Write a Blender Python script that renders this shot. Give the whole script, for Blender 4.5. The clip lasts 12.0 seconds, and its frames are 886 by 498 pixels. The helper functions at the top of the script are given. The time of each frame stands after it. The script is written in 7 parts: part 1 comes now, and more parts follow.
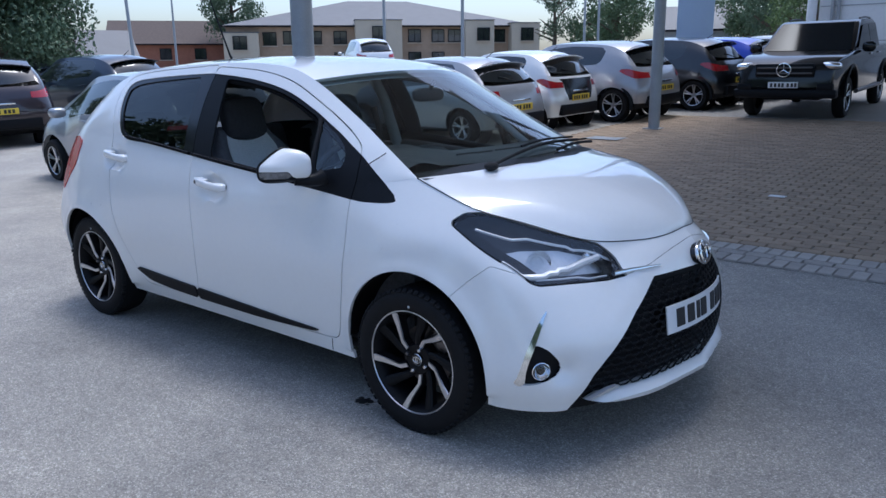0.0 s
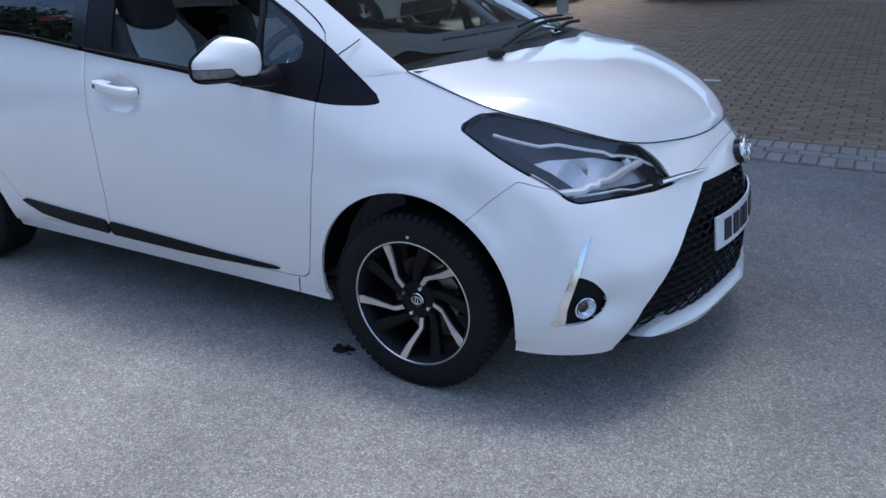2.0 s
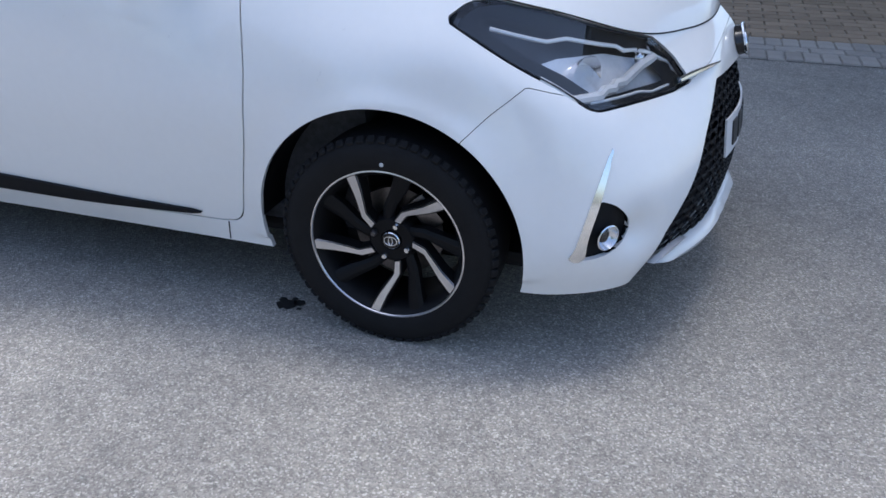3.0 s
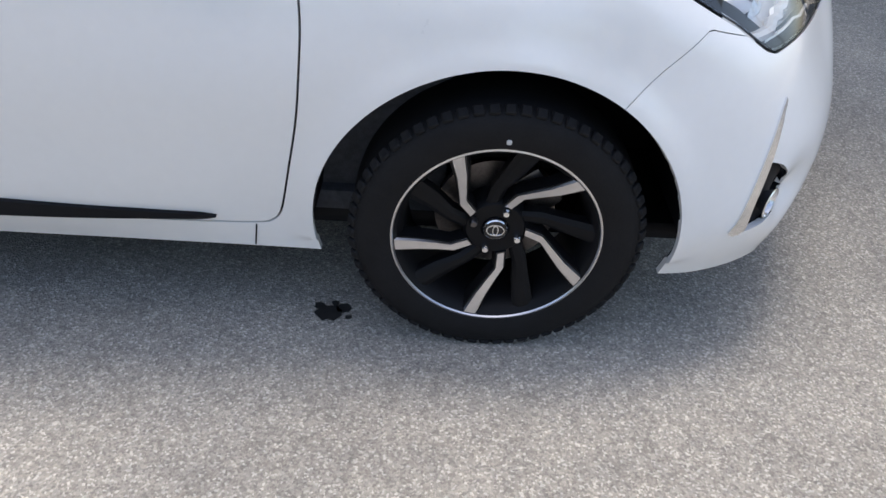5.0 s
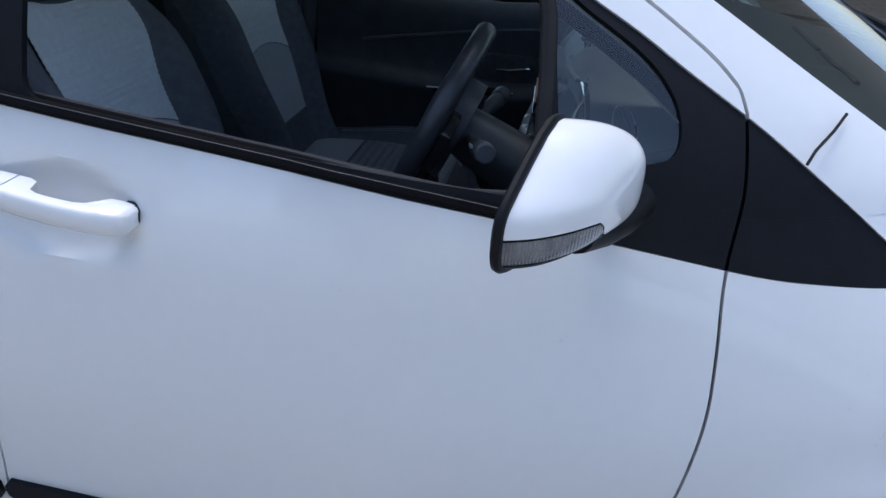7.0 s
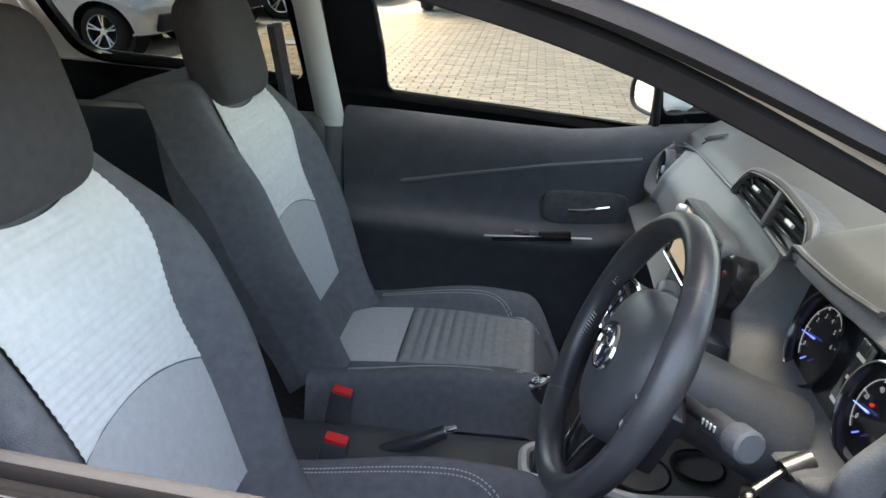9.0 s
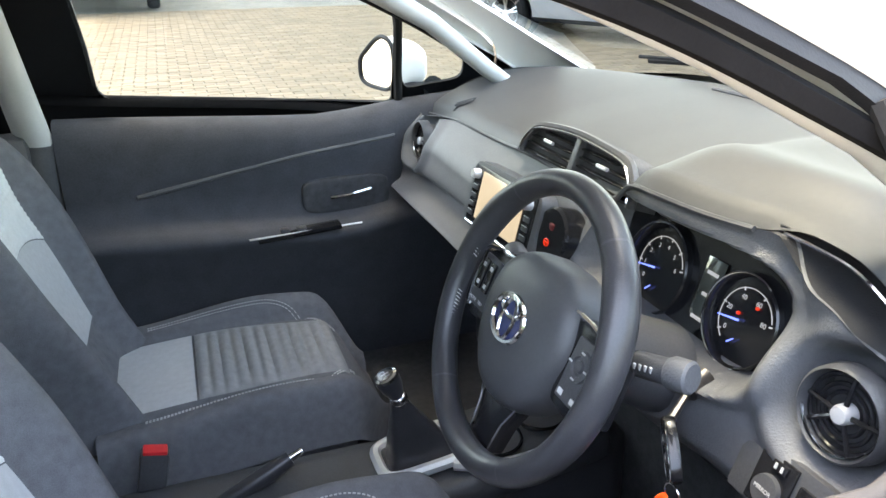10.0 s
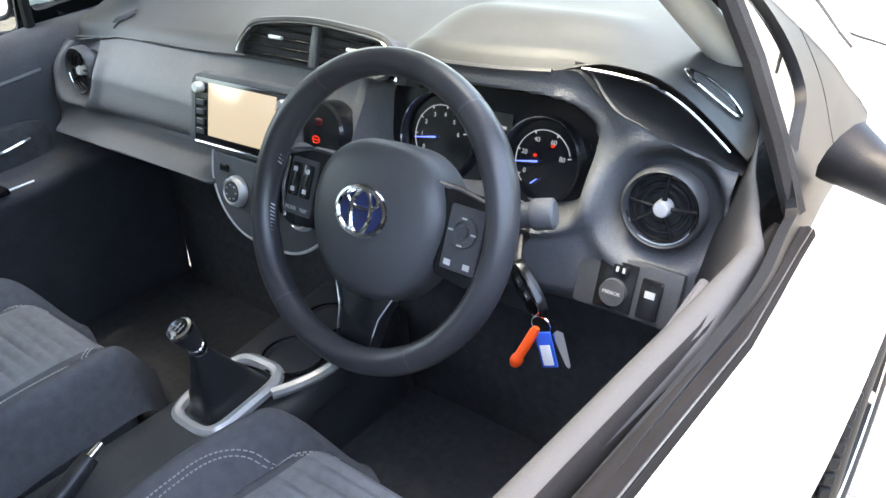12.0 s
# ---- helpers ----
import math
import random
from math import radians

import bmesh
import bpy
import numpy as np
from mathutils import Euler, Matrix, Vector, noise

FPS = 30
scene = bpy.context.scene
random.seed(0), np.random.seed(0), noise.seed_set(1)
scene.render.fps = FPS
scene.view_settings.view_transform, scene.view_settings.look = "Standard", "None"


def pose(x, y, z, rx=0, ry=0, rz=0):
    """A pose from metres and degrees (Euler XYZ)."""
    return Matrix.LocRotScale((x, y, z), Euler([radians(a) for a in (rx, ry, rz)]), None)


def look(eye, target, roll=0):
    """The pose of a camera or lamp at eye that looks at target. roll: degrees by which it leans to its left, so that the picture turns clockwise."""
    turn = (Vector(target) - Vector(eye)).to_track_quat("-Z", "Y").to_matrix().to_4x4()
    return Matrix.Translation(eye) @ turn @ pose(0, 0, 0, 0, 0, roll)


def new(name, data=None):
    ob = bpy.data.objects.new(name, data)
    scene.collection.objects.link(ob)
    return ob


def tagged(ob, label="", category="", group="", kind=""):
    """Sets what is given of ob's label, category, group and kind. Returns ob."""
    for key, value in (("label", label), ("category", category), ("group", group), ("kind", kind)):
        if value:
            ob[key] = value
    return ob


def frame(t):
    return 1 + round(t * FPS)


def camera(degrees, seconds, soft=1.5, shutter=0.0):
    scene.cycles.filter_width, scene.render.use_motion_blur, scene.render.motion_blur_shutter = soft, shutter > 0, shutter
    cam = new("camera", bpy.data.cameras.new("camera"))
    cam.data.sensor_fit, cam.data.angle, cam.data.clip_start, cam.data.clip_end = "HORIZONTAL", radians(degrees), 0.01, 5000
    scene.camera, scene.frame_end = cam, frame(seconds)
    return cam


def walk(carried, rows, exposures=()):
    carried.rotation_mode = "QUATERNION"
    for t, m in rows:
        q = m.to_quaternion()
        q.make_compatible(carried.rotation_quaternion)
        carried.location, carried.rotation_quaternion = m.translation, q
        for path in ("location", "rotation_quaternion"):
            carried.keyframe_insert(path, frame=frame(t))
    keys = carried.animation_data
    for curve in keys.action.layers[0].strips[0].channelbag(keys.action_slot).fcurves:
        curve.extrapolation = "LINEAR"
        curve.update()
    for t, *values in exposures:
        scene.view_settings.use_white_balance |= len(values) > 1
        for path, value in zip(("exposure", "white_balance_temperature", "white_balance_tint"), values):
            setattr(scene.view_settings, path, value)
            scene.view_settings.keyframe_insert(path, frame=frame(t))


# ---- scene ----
cam = camera(61.1, 12.0)
PATH = [
    (0, (1.862, -2.892, 1.439), (0.642, -1.378, 0.97), -0.6),
    (0.5, (1.783, -2.788, 1.444), (0.553, -1.295, 0.937), -1.7),
    (1, (1.676, -2.711, 1.422), (0.458, -1.23, 0.853), -1.8),
    (1.5, (1.437, -2.674, 1.395), (0.339, -1.133, 0.746), -1.0),
    (2, (1.188, -2.63, 1.352), (0.256, -1.021, 0.617), -1.2),
    (2.5, (0.932, -2.488, 1.284), (0.199, -0.834, 0.43), -1.0),
    (3, (0.676, -2.384, 1.238), (0.133, -0.717, 0.275), -0.2),
    (3.2, (0.566, -2.359, 1.217), (0.103, -0.69, 0.217), 0.1),
    (4.8, (-0.05, -2.006, 1.21), (-0.041, -0.44, -0.035), 2.7),
    (5, (-0.127, -2.001, 1.225), (-0.1, -0.433, -0.015), 3.6),
    (5.5, (-0.338, -1.994, 1.26), (-0.277, -0.374, 0.089), 6.3),
    (6, (-0.49, -1.955, 1.297), (-0.449, -0.253, 0.246), 7.2),
    (6.5, (-0.555, -1.814, 1.312), (-0.667, -0.061, 0.357), 5.6),
    (7, (-0.624, -1.608, 1.35), (-0.871, 0.146, 0.421), 4.8),
    (7.5, (-0.719, -1.462, 1.361), (-1.043, 0.32, 0.513), 3.5),
    (7.7, (-0.767, -1.396, 1.375), (-1.103, 0.394, 0.547), 2.8),
    (9.3, (-1.015, -1.099, 1.359), (-1.096, 0.767, 0.643), 0.8),
    (9.5, (-1.07, -1.088, 1.361), (-0.94, 0.776, 0.647), 0.7),
    (10, (-1.157, -1.021, 1.332), (-0.541, 0.731, 0.589), -0.6),
    (10.5, (-1.192, -0.921, 1.318), (-0.235, 0.631, 0.496), -3.3),
    (11, (-1.243, -0.883, 1.306), (-0.094, 0.467, 0.38), -4.2),
    (11.5, (-1.317, -0.864, 1.307), (-0.028, 0.32, 0.337), -3.9),
    (12, (-1.348, -0.866, 1.303), (0.004, 0.239, 0.329), -2.7),
]
walk(cam, [(t, look(eye, target, roll)) for t, eye, target, roll in PATH], exposures=[(0, 0.64, 5500, 10), (1, 0.64, 5450, 10), (3, 1.0, 5900, 10), (5.5, 1.32, 6900, 10), (6.5, 0.95, 6150, 10), (7.5, 1.0, 5850, 10), (9.3, 4.2, 8500, 10), (10.5, 4.45, 8300, 10), (12, 4.40, 7800, 10)])

# ---- light ----
world = bpy.data.worlds.new("sky")
scene.world = world
world.use_nodes = True
_nt = world.node_tree
_sky = _nt.nodes.new("ShaderNodeTexSky")
_sky.sky_type, _sky.sun_disc = "NISHITA", False
_sky.sun_elevation, _sky.sun_rotation = radians(72), radians(-12)
_sky.air_density, _sky.dust_density, _sky.ozone_density = 1.0, 3.0, 1.0
_nt.links.new(_sky.outputs[0], _nt.nodes["Background"].inputs[0])
_nt.nodes["Background"].inputs[1].default_value = 0.15
_sun = bpy.data.lights.new("sun", "SUN")
_sun.energy, _sun.angle, _sun.color = 1.3, radians(25), (1.0, 0.95, 0.87)
sun = new("sun", _sun)
sun.matrix_world = look((0, 0, 20), (1.3, -6.3, 0.0))

# ---- materials ----
def mat(name, color, rough=0.5, metal=0.0, var=0.0, scale=8.0, bump=0.0, bscale=60.0, coat=0.0, spec=0.5, color2=None, rvar=0.0):
    """A principled material with colour variation at two scales and a fine relief."""
    m = bpy.data.materials.new(name)
    m.use_nodes = True
    nt = m.node_tree
    b = nt.nodes["Principled BSDF"]
    b.inputs["Base Color"].default_value = (*color, 1)
    b.inputs["Roughness"].default_value = rough
    b.inputs["Metallic"].default_value = metal
    b.inputs["Specular IOR Level"].default_value = spec
    if coat:
        b.inputs["Coat Weight"].default_value = coat
        b.inputs["Coat Roughness"].default_value = 0.03
    tc = nt.nodes.new("ShaderNodeTexCoord")
    if var or color2:
        n1 = nt.nodes.new("ShaderNodeTexNoise"); n1.inputs["Scale"].default_value = scale; n1.inputs["Detail"].default_value = 6
        n2 = nt.nodes.new("ShaderNodeTexNoise"); n2.inputs["Scale"].default_value = scale * 14; n2.inputs["Detail"].default_value = 3
        add = nt.nodes.new("ShaderNodeMath"); add.operation = "MULTIPLY_ADD"; add.inputs[1].default_value = 0.5
        nt.links.new(tc.outputs["Object"], n1.inputs[0]); nt.links.new(tc.outputs["Object"], n2.inputs[0])
        half = nt.nodes.new("ShaderNodeMath"); half.operation = "MULTIPLY"; half.inputs[1].default_value = 0.5
        nt.links.new(n2.outputs[0], half.inputs[0])
        nt.links.new(n1.outputs[0], add.inputs[0]); nt.links.new(half.outputs[0], add.inputs[2])
        ramp = nt.nodes.new("ShaderNodeValToRGB")
        c2 = color2 or tuple(min(1, c * (1 + var)) for c in color)
        c1 = color if color2 else tuple(c * (1 - var) for c in color)
        ramp.color_ramp.elements[0].position, ramp.color_ramp.elements[1].position = 0.32, 0.68
        ramp.color_ramp.elements[0].color, ramp.color_ramp.elements[1].color = (*c1, 1), (*c2, 1)
        nt.links.new(add.outputs[0], ramp.inputs[0]); nt.links.new(ramp.outputs[0], b.inputs["Base Color"])
        if rvar:
            mr = nt.nodes.new("ShaderNodeMapRange")
            mr.inputs[1].default_value, mr.inputs[2].default_value = 0.3, 0.7
            mr.inputs[3].default_value, mr.inputs[4].default_value = max(0.02, rough - rvar), min(1, rough + rvar)
            nt.links.new(add.outputs[0], mr.inputs[0]); nt.links.new(mr.outputs[0], b.inputs["Roughness"])
    if bump:
        nb = nt.nodes.new("ShaderNodeTexNoise"); nb.inputs["Scale"].default_value = bscale; nb.inputs["Detail"].default_value = 4
        bp = nt.nodes.new("ShaderNodeBump"); bp.inputs["Strength"].default_value = bump; bp.inputs["Distance"].default_value = 0.004
        nt.links.new(tc.outputs["Object"], nb.inputs[0]); nt.links.new(nb.outputs[0], bp.inputs["Height"])
        nt.links.new(bp.outputs[0], b.inputs["Normal"])
    return m


def glass(name, tint, rough=0.0):
    """Thin car glass: a clear sheet that tints what lies behind it and mirrors the sky."""
    m = bpy.data.materials.new(name)
    m.use_nodes = True
    nt = m.node_tree
    nt.nodes.remove(nt.nodes["Principled BSDF"])
    tr = nt.nodes.new("ShaderNodeBsdfTransparent"); tr.inputs[0].default_value = (*tint, 1)
    gl = nt.nodes.new("ShaderNodeBsdfGlossy"); gl.inputs["Roughness"].default_value = rough; gl.inputs[0].default_value = (1, 1, 1, 1)
    lw = nt.nodes.new("ShaderNodeLayerWeight"); lw.inputs[0].default_value = 0.5
    pw = nt.nodes.new("ShaderNodeMath"); pw.operation = "POWER"; pw.inputs[1].default_value = 5.0
    nt.links.new(lw.outputs["Facing"], pw.inputs[0])
    fr = nt.nodes.new("ShaderNodeMath"); fr.operation = "MULTIPLY_ADD"; fr.inputs[1].default_value, fr.inputs[2].default_value = 0.92, 0.07
    nt.links.new(pw.outputs[0], fr.inputs[0])
    mix = nt.nodes.new("ShaderNodeMixShader")
    nt.links.new(fr.outputs[0], mix.inputs[0]); nt.links.new(tr.outputs[0], mix.inputs[1]); nt.links.new(gl.outputs[0], mix.inputs[2])
    nt.links.new(mix.outputs[0], nt.nodes["Material Output"].inputs[0])
    return m


def glow(name, color, power):
    m = bpy.data.materials.new(name)
    m.use_nodes = True
    b = m.node_tree.nodes["Principled BSDF"]
    b.inputs["Base Color"].default_value = (*[c * 0.3 for c in color], 1)
    b.inputs["Emission Color"].default_value = (*color, 1)
    b.inputs["Emission Strength"].default_value = power
    b.inputs["Roughness"].default_value = 0.15
    return m


INDICATOR = mat("indicator_lens", (0.20, 0.21, 0.23), 0.22, metal=0.6, var=0.45, scale=55, coat=1.0)
_nt = INDICATOR.node_tree
_w = _nt.nodes.new("ShaderNodeTexWave"); _w.inputs["Scale"].default_value = 95; _w.inputs["Distortion"].default_value = 0.3
_bp = _nt.nodes.new("ShaderNodeBump"); _bp.inputs["Strength"].default_value = 0.9; _bp.inputs["Distance"].default_value = 0.002
_tc = _nt.nodes.new("ShaderNodeTexCoord")
_nt.links.new(_tc.outputs["Object"], _w.inputs[0]); _nt.links.new(_w.outputs["Fac"], _bp.inputs["Height"]); _nt.links.new(_bp.outputs[0], _nt.nodes["Principled BSDF"].inputs["Normal"])
PAINT = mat("white_paint", (0.80, 0.80, 0.79), 0.32, var=0.015, scale=3, coat=1.0, rvar=0.05)
BLACK = mat("black_gloss_plastic", (0.012, 0.012, 0.014), 0.18, var=0.2, scale=20)
TRIM = mat("black_matt_trim", (0.006, 0.0068, 0.009), 0.5, spec=0.17, var=0.25, scale=25, bump=0.08, bscale=500)
RUBBER = mat("black_rubber", (0.016, 0.016, 0.017), 0.75, spec=0.25, var=0.25, scale=30, bump=0.1, bscale=300)
SEAL = mat("soft_black_seal", (0.007, 0.007, 0.008), 0.8, spec=0.06, var=0.2, scale=30, bump=0.1, bscale=300)
TYRE = mat("tyre_rubber", (0.009, 0.009, 0.010), 0.7, spec=0.2, var=0.3, scale=20, bump=0.15, bscale=250)
RIMBLACK = mat("black_alloy", (0.007, 0.007, 0.008), 0.45, var=0.2, scale=25, spec=0.15)
RIMCUT = mat("machined_alloy", (0.62, 0.62, 0.64), 0.28, metal=1.0, var=0.06, scale=60)
STEEL = mat("dark_steel", (0.16, 0.15, 0.15), 0.4, metal=1.0, var=0.3, scale=15)
CHROME = mat("chrome", (0.78, 0.79, 0.8), 0.1, metal=1.0, var=0.03, scale=30)
SATIN = mat("satin_silver", (0.70, 0.70, 0.71), 0.32, metal=0.45, var=0.05, scale=40)
CLEAR = glass("clear_glass", (0.74, 0.82, 0.79))
SCREENGLASS = glass("windscreen_glass", (0.66, 0.73, 0.72))
PRIVACY = glass("privacy_glass", (0.14, 0.16, 0.16))
LENS = glass("lamp_lens", (0.93, 0.94, 0.95))
REDLENS = mat("red_lens", (0.40, 0.006, 0.012), 0.2, var=0.2, scale=40, spec=0.3)
PLATEW = mat("plate_white", (0.78, 0.79, 0.80), 0.3, var=0.03, scale=20, coat=0.5)
PLATEY = mat("plate_yellow", (0.75, 0.55, 0.05), 0.3, var=0.03, scale=20)
INK = mat("black_ink", (0.02, 0.02, 0.022), 0.5, var=0.1, scale=30)
REFLECTOR = mat("lamp_reflector", (0.8, 0.81, 0.83), 0.16, metal=1.0, var=0.05, scale=40)
DARKLAMP = mat("dark_lamp_housing", (0.035, 0.037, 0.042), 0.25, var=0.2, scale=30)
DASH = mat("soft_dash_plastic", (0.098, 0.100, 0.108), 0.5, var=0.12, scale=12, bump=0.25, bscale=420, spec=0.4)
DASHTOP = mat("grained_dash_top", (0.047, 0.048, 0.051), 0.5, var=0.12, scale=10, bump=0.10, bscale=800)
HARD = mat("hard_black_plastic", (0.060, 0.061, 0.067), 0.42, var=0.2, scale=20, bump=0.15, bscale=500)
LEATHER = mat("black_leather", (0.036, 0.036, 0.041), 0.33, var=0.2, scale=30, bump=0.10, bscale=700)
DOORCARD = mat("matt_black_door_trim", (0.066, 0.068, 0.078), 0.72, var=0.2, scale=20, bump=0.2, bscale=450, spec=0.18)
CLOTH = mat("charcoal_cloth", (0.125, 0.127, 0.140), 0.85, var=0.25, scale=60, bump=0.4, bscale=700)
HEADCLOTH = mat("dark_cloth", (0.045, 0.045, 0.050), 0.85, var=0.25, scale=60, bump=0.4, bscale=700)
# door trim darkened in colour to offset skylight at the open window
DOORPAD = mat("dimmed_door_pad", (0.036, 0.038, 0.043), 0.8, var=0.06, scale=14, bump=0.1, bscale=450, spec=0.2)
CLOTHGREY = mat("light_grey_cloth", (0.70, 0.71, 0.71), 0.85, var=0.1, scale=80, bump=0.4, bscale=700)
PADSKIN = mat("grained_airbag_skin", (0.056, 0.057, 0.062), 0.45, var=0.1, scale=15, bump=0.12, bscale=600)
CLOTHMID = mat("mid_grey_cloth", (0.46, 0.47, 0.485), 0.85, var=0.1, scale=80, bump=0.3, bscale=600)
CLOTHRIB = mat("ribbed_dark_cloth", (0.25, 0.253, 0.265), 0.85, var=0.2, scale=60, bump=0.4, bscale=700)
CARPET = mat("black_carpet", (0.065, 0.066, 0.073), 0.95, var=0.4, scale=60, bump=0.5, bscale=500)
STITCH = mat("pale_stitching", (0.5, 0.5, 0.5), 0.7, var=0.1, scale=90)
HEADLINER = mat("grey_headliner", (0.68, 0.68, 0.66), 0.9, var=0.06, scale=30, bump=0.2, bscale=500)
GREYTRIM = mat("grey_pillar_trim", (0.45, 0.46, 0.46), 0.6, var=0.05, scale=20, bump=0.1, bscale=500)
LAMPWHITE = mat("lamp_white_plastic", (0.72, 0.73, 0.75), 0.25, metal=0.3, var=0.12, scale=60, coat=0.6)

# ---- mesh tools ----
def part(name, bm, material, parent=None, label="", smooth=True, angle=40):
    """Links a bmesh as one mesh object under a thing or a part."""
    me = bpy.data.meshes.new(name)
    bm.to_mesh(me)
    bm.free()
    return finish(name, me, material, parent, label, smooth, angle)


def finish(name, me, material, parent, label="", smooth=True, angle=40):
    if smooth:
        me.shade_smooth()
        me.set_sharp_from_angle(angle=radians(angle))
    me.materials.append(material)
    ob = new(name, me)
    if parent is not None:
        ob.parent = parent
    if label:
        ob["label"] = label
    return ob


def vf(name, V, F, material, parent=None, label="", smooth=True, angle=40):
    me = bpy.data.meshes.new(name)
    me.from_pydata([tuple(map(float, v)) for v in V], [], [tuple(map(int, f)) for f in F])
    me.validate()
    me.update()
    return finish(name, me, material, parent, label, smooth, angle)


def thing(name, m, label, category, group="", kind=""):
    ob = new(name)
    ob.matrix_world = m
    return tagged(ob, label, category, group, kind)


def box(bm, c, s, bevel=0.0, rot=None, seg=2):
    """Adds a bevelled box with centre c and size s to bm."""
    t = bmesh.new()
    bmesh.ops.create_cube(t, size=1.0)
    bmesh.ops.scale(t, vec=s, verts=t.verts)
    if bevel:
        bmesh.ops.bevel(t, geom=t.edges[:], offset=min(bevel, 0.49 * min(s)), segments=seg, profile=0.6, affect="EDGES")
    m = Matrix.Translation(c)
    if rot is not None:
        m = m @ (rot if isinstance(rot, Matrix) else Euler([radians(a) for a in rot]).to_matrix().to_4x4())
    bmesh.ops.transform(t, matrix=m, verts=t.verts)
    join(bm, t)
    return bm


def join(bm, t):
    me = bpy.data.meshes.new("tmp")
    t.to_mesh(me)
    t.free()
    bm.from_mesh(me)
    bpy.data.meshes.remove(me)


def lathe(bm, prof, m=None, n=48, closed=False):
    """Turns a profile of (radius, height) about the local z axis."""
    m = m or Matrix()
    rings = []
    for r, h in prof:
        if r < 1e-6:
            rings.append([bm.verts.new(m @ Vector((0, 0, h)))])
        else:
            rings.append([bm.verts.new(m @ Vector((r * math.cos(2 * math.pi * i / n), r * math.sin(2 * math.pi * i / n), h))) for i in range(n)])
    pairs = list(zip(rings, rings[1:])) + ([(rings[-1], rings[0])] if closed else [])
    for a, b in pairs:
        for i in range(n):
            j = (i + 1) % n
            if len(a) == 1 and len(b) == 1:
                continue
            if len(a) == 1:
                bm.faces.new((a[0], b[i], b[j]))
            elif len(b) == 1:
                bm.faces.new((a[i], b[0], a[j]))
            else:
                bm.faces.new((a[i], b[i], b[j], a[j]))
    return bm


def tube(bm, pts, r, n=8, closed=False, cap=True):
    """A round tube along points; r is a number or one radius for each point."""
    pts = [Vector(p) for p in pts]
    k = len(pts)
    rs = r if isinstance(r, (list, tuple)) else [r] * k
    rings, up = [], None
    for i, p in enumerate(pts):
        a = pts[(i - 1) % k] if (i or closed) else p
        b = pts[(i + 1) % k] if (i < k - 1 or closed) else p
        d = (b - a).normalized()
        if up is None:
            up = d.orthogonal().normalized()
        up = (up - d * up.dot(d)).normalized()
        s = d.cross(up)
        rings.append([bm.verts.new(p + rs[i] * (math.cos(2 * math.pi * j / n) * up + math.sin(2 * math.pi * j / n) * s)) for j in range(n)])
    for i in range(k - (0 if closed else 1)):
        a, b = rings[i], rings[(i + 1) % k]
        for j in range(n):
            bm.faces.new((a[j], a[(j + 1) % n], b[(j + 1) % n], b[j]))
    if cap and not closed:
        bm.faces.new(rings[0][::-1]); bm.faces.new(rings[-1])
    return bm


def smooth_line(pts, n=8, closed=False):
    """A Catmull-Rom line through points of any dimension."""
    P = [np.array(p, float) for p in pts]
    k, out = len(P), []
    for i in range(k if closed else k - 1):
        g = lambda j: P[j % k] if closed else P[max(0, min(k - 1, j))]
        a, b, c, d = g(i - 1), g(i), g(i + 1), g(i + 2)
        for j in range(n):
            t = j / n
            out.append(0.5 * ((2 * b) + (c - a) * t + (2 * a - 5 * b + 4 * c - d) * t * t + (3 * b - a - 3 * c + d) * t ** 3))
    if not closed:
        out.append(P[-1])
    return out


def slab(bm, outline, depth, m=None, bevel=0.0):
    """A plate: an outline of (x, y) raised by depth along local z, edges rounded."""
    t = bmesh.new()
    vs = [t.verts.new((p[0], p[1], 0)) for p in outline]
    f = t.faces.new(vs)
    r = bmesh.ops.extrude_face_region(t, geom=[f])
    bmesh.ops.translate(t, vec=(0, 0, depth), verts=[v for v in r["geom"] if isinstance(v, bmesh.types.BMVert)])
    bmesh.ops.recalc_face_normals(t, faces=t.faces[:])
    if bevel:
        es = [e for e in t.edges if len(e.link_faces) == 2 and e.calc_face_angle(0) > 0.6]
        bmesh.ops.bevel(t, geom=es, offset=bevel, segments=2, profile=0.6, affect="EDGES")
    if m is not None:
        bmesh.ops.transform(t, matrix=m, verts=t.verts)
    join(bm, t)
    return bm


def axes(o, x, y):
    """A frame with origin o, local x along x and local y near y."""
    x = Vector(x).normalized(); z = x.cross(Vector(y)).normalized(); y = z.cross(x)
    return Matrix(((x.x, y.x, z.x, o[0]), (x.y, y.y, z.y, o[1]), (x.z, y.z, z.z, o[2]), (0, 0, 0, 1)))


# surfaces as (vertices, faces); fields are positive on the side that stays
def spline_rows(rows, per):
    return np.array([smooth_line(r, per) for r in rows])


def grid_faces(nu, nv):
    return [(i * nv + j, (i + 1) * nv + j, (i + 1) * nv + j + 1, i * nv + j + 1) for i in range(nu - 1) for j in range(nv - 1)]


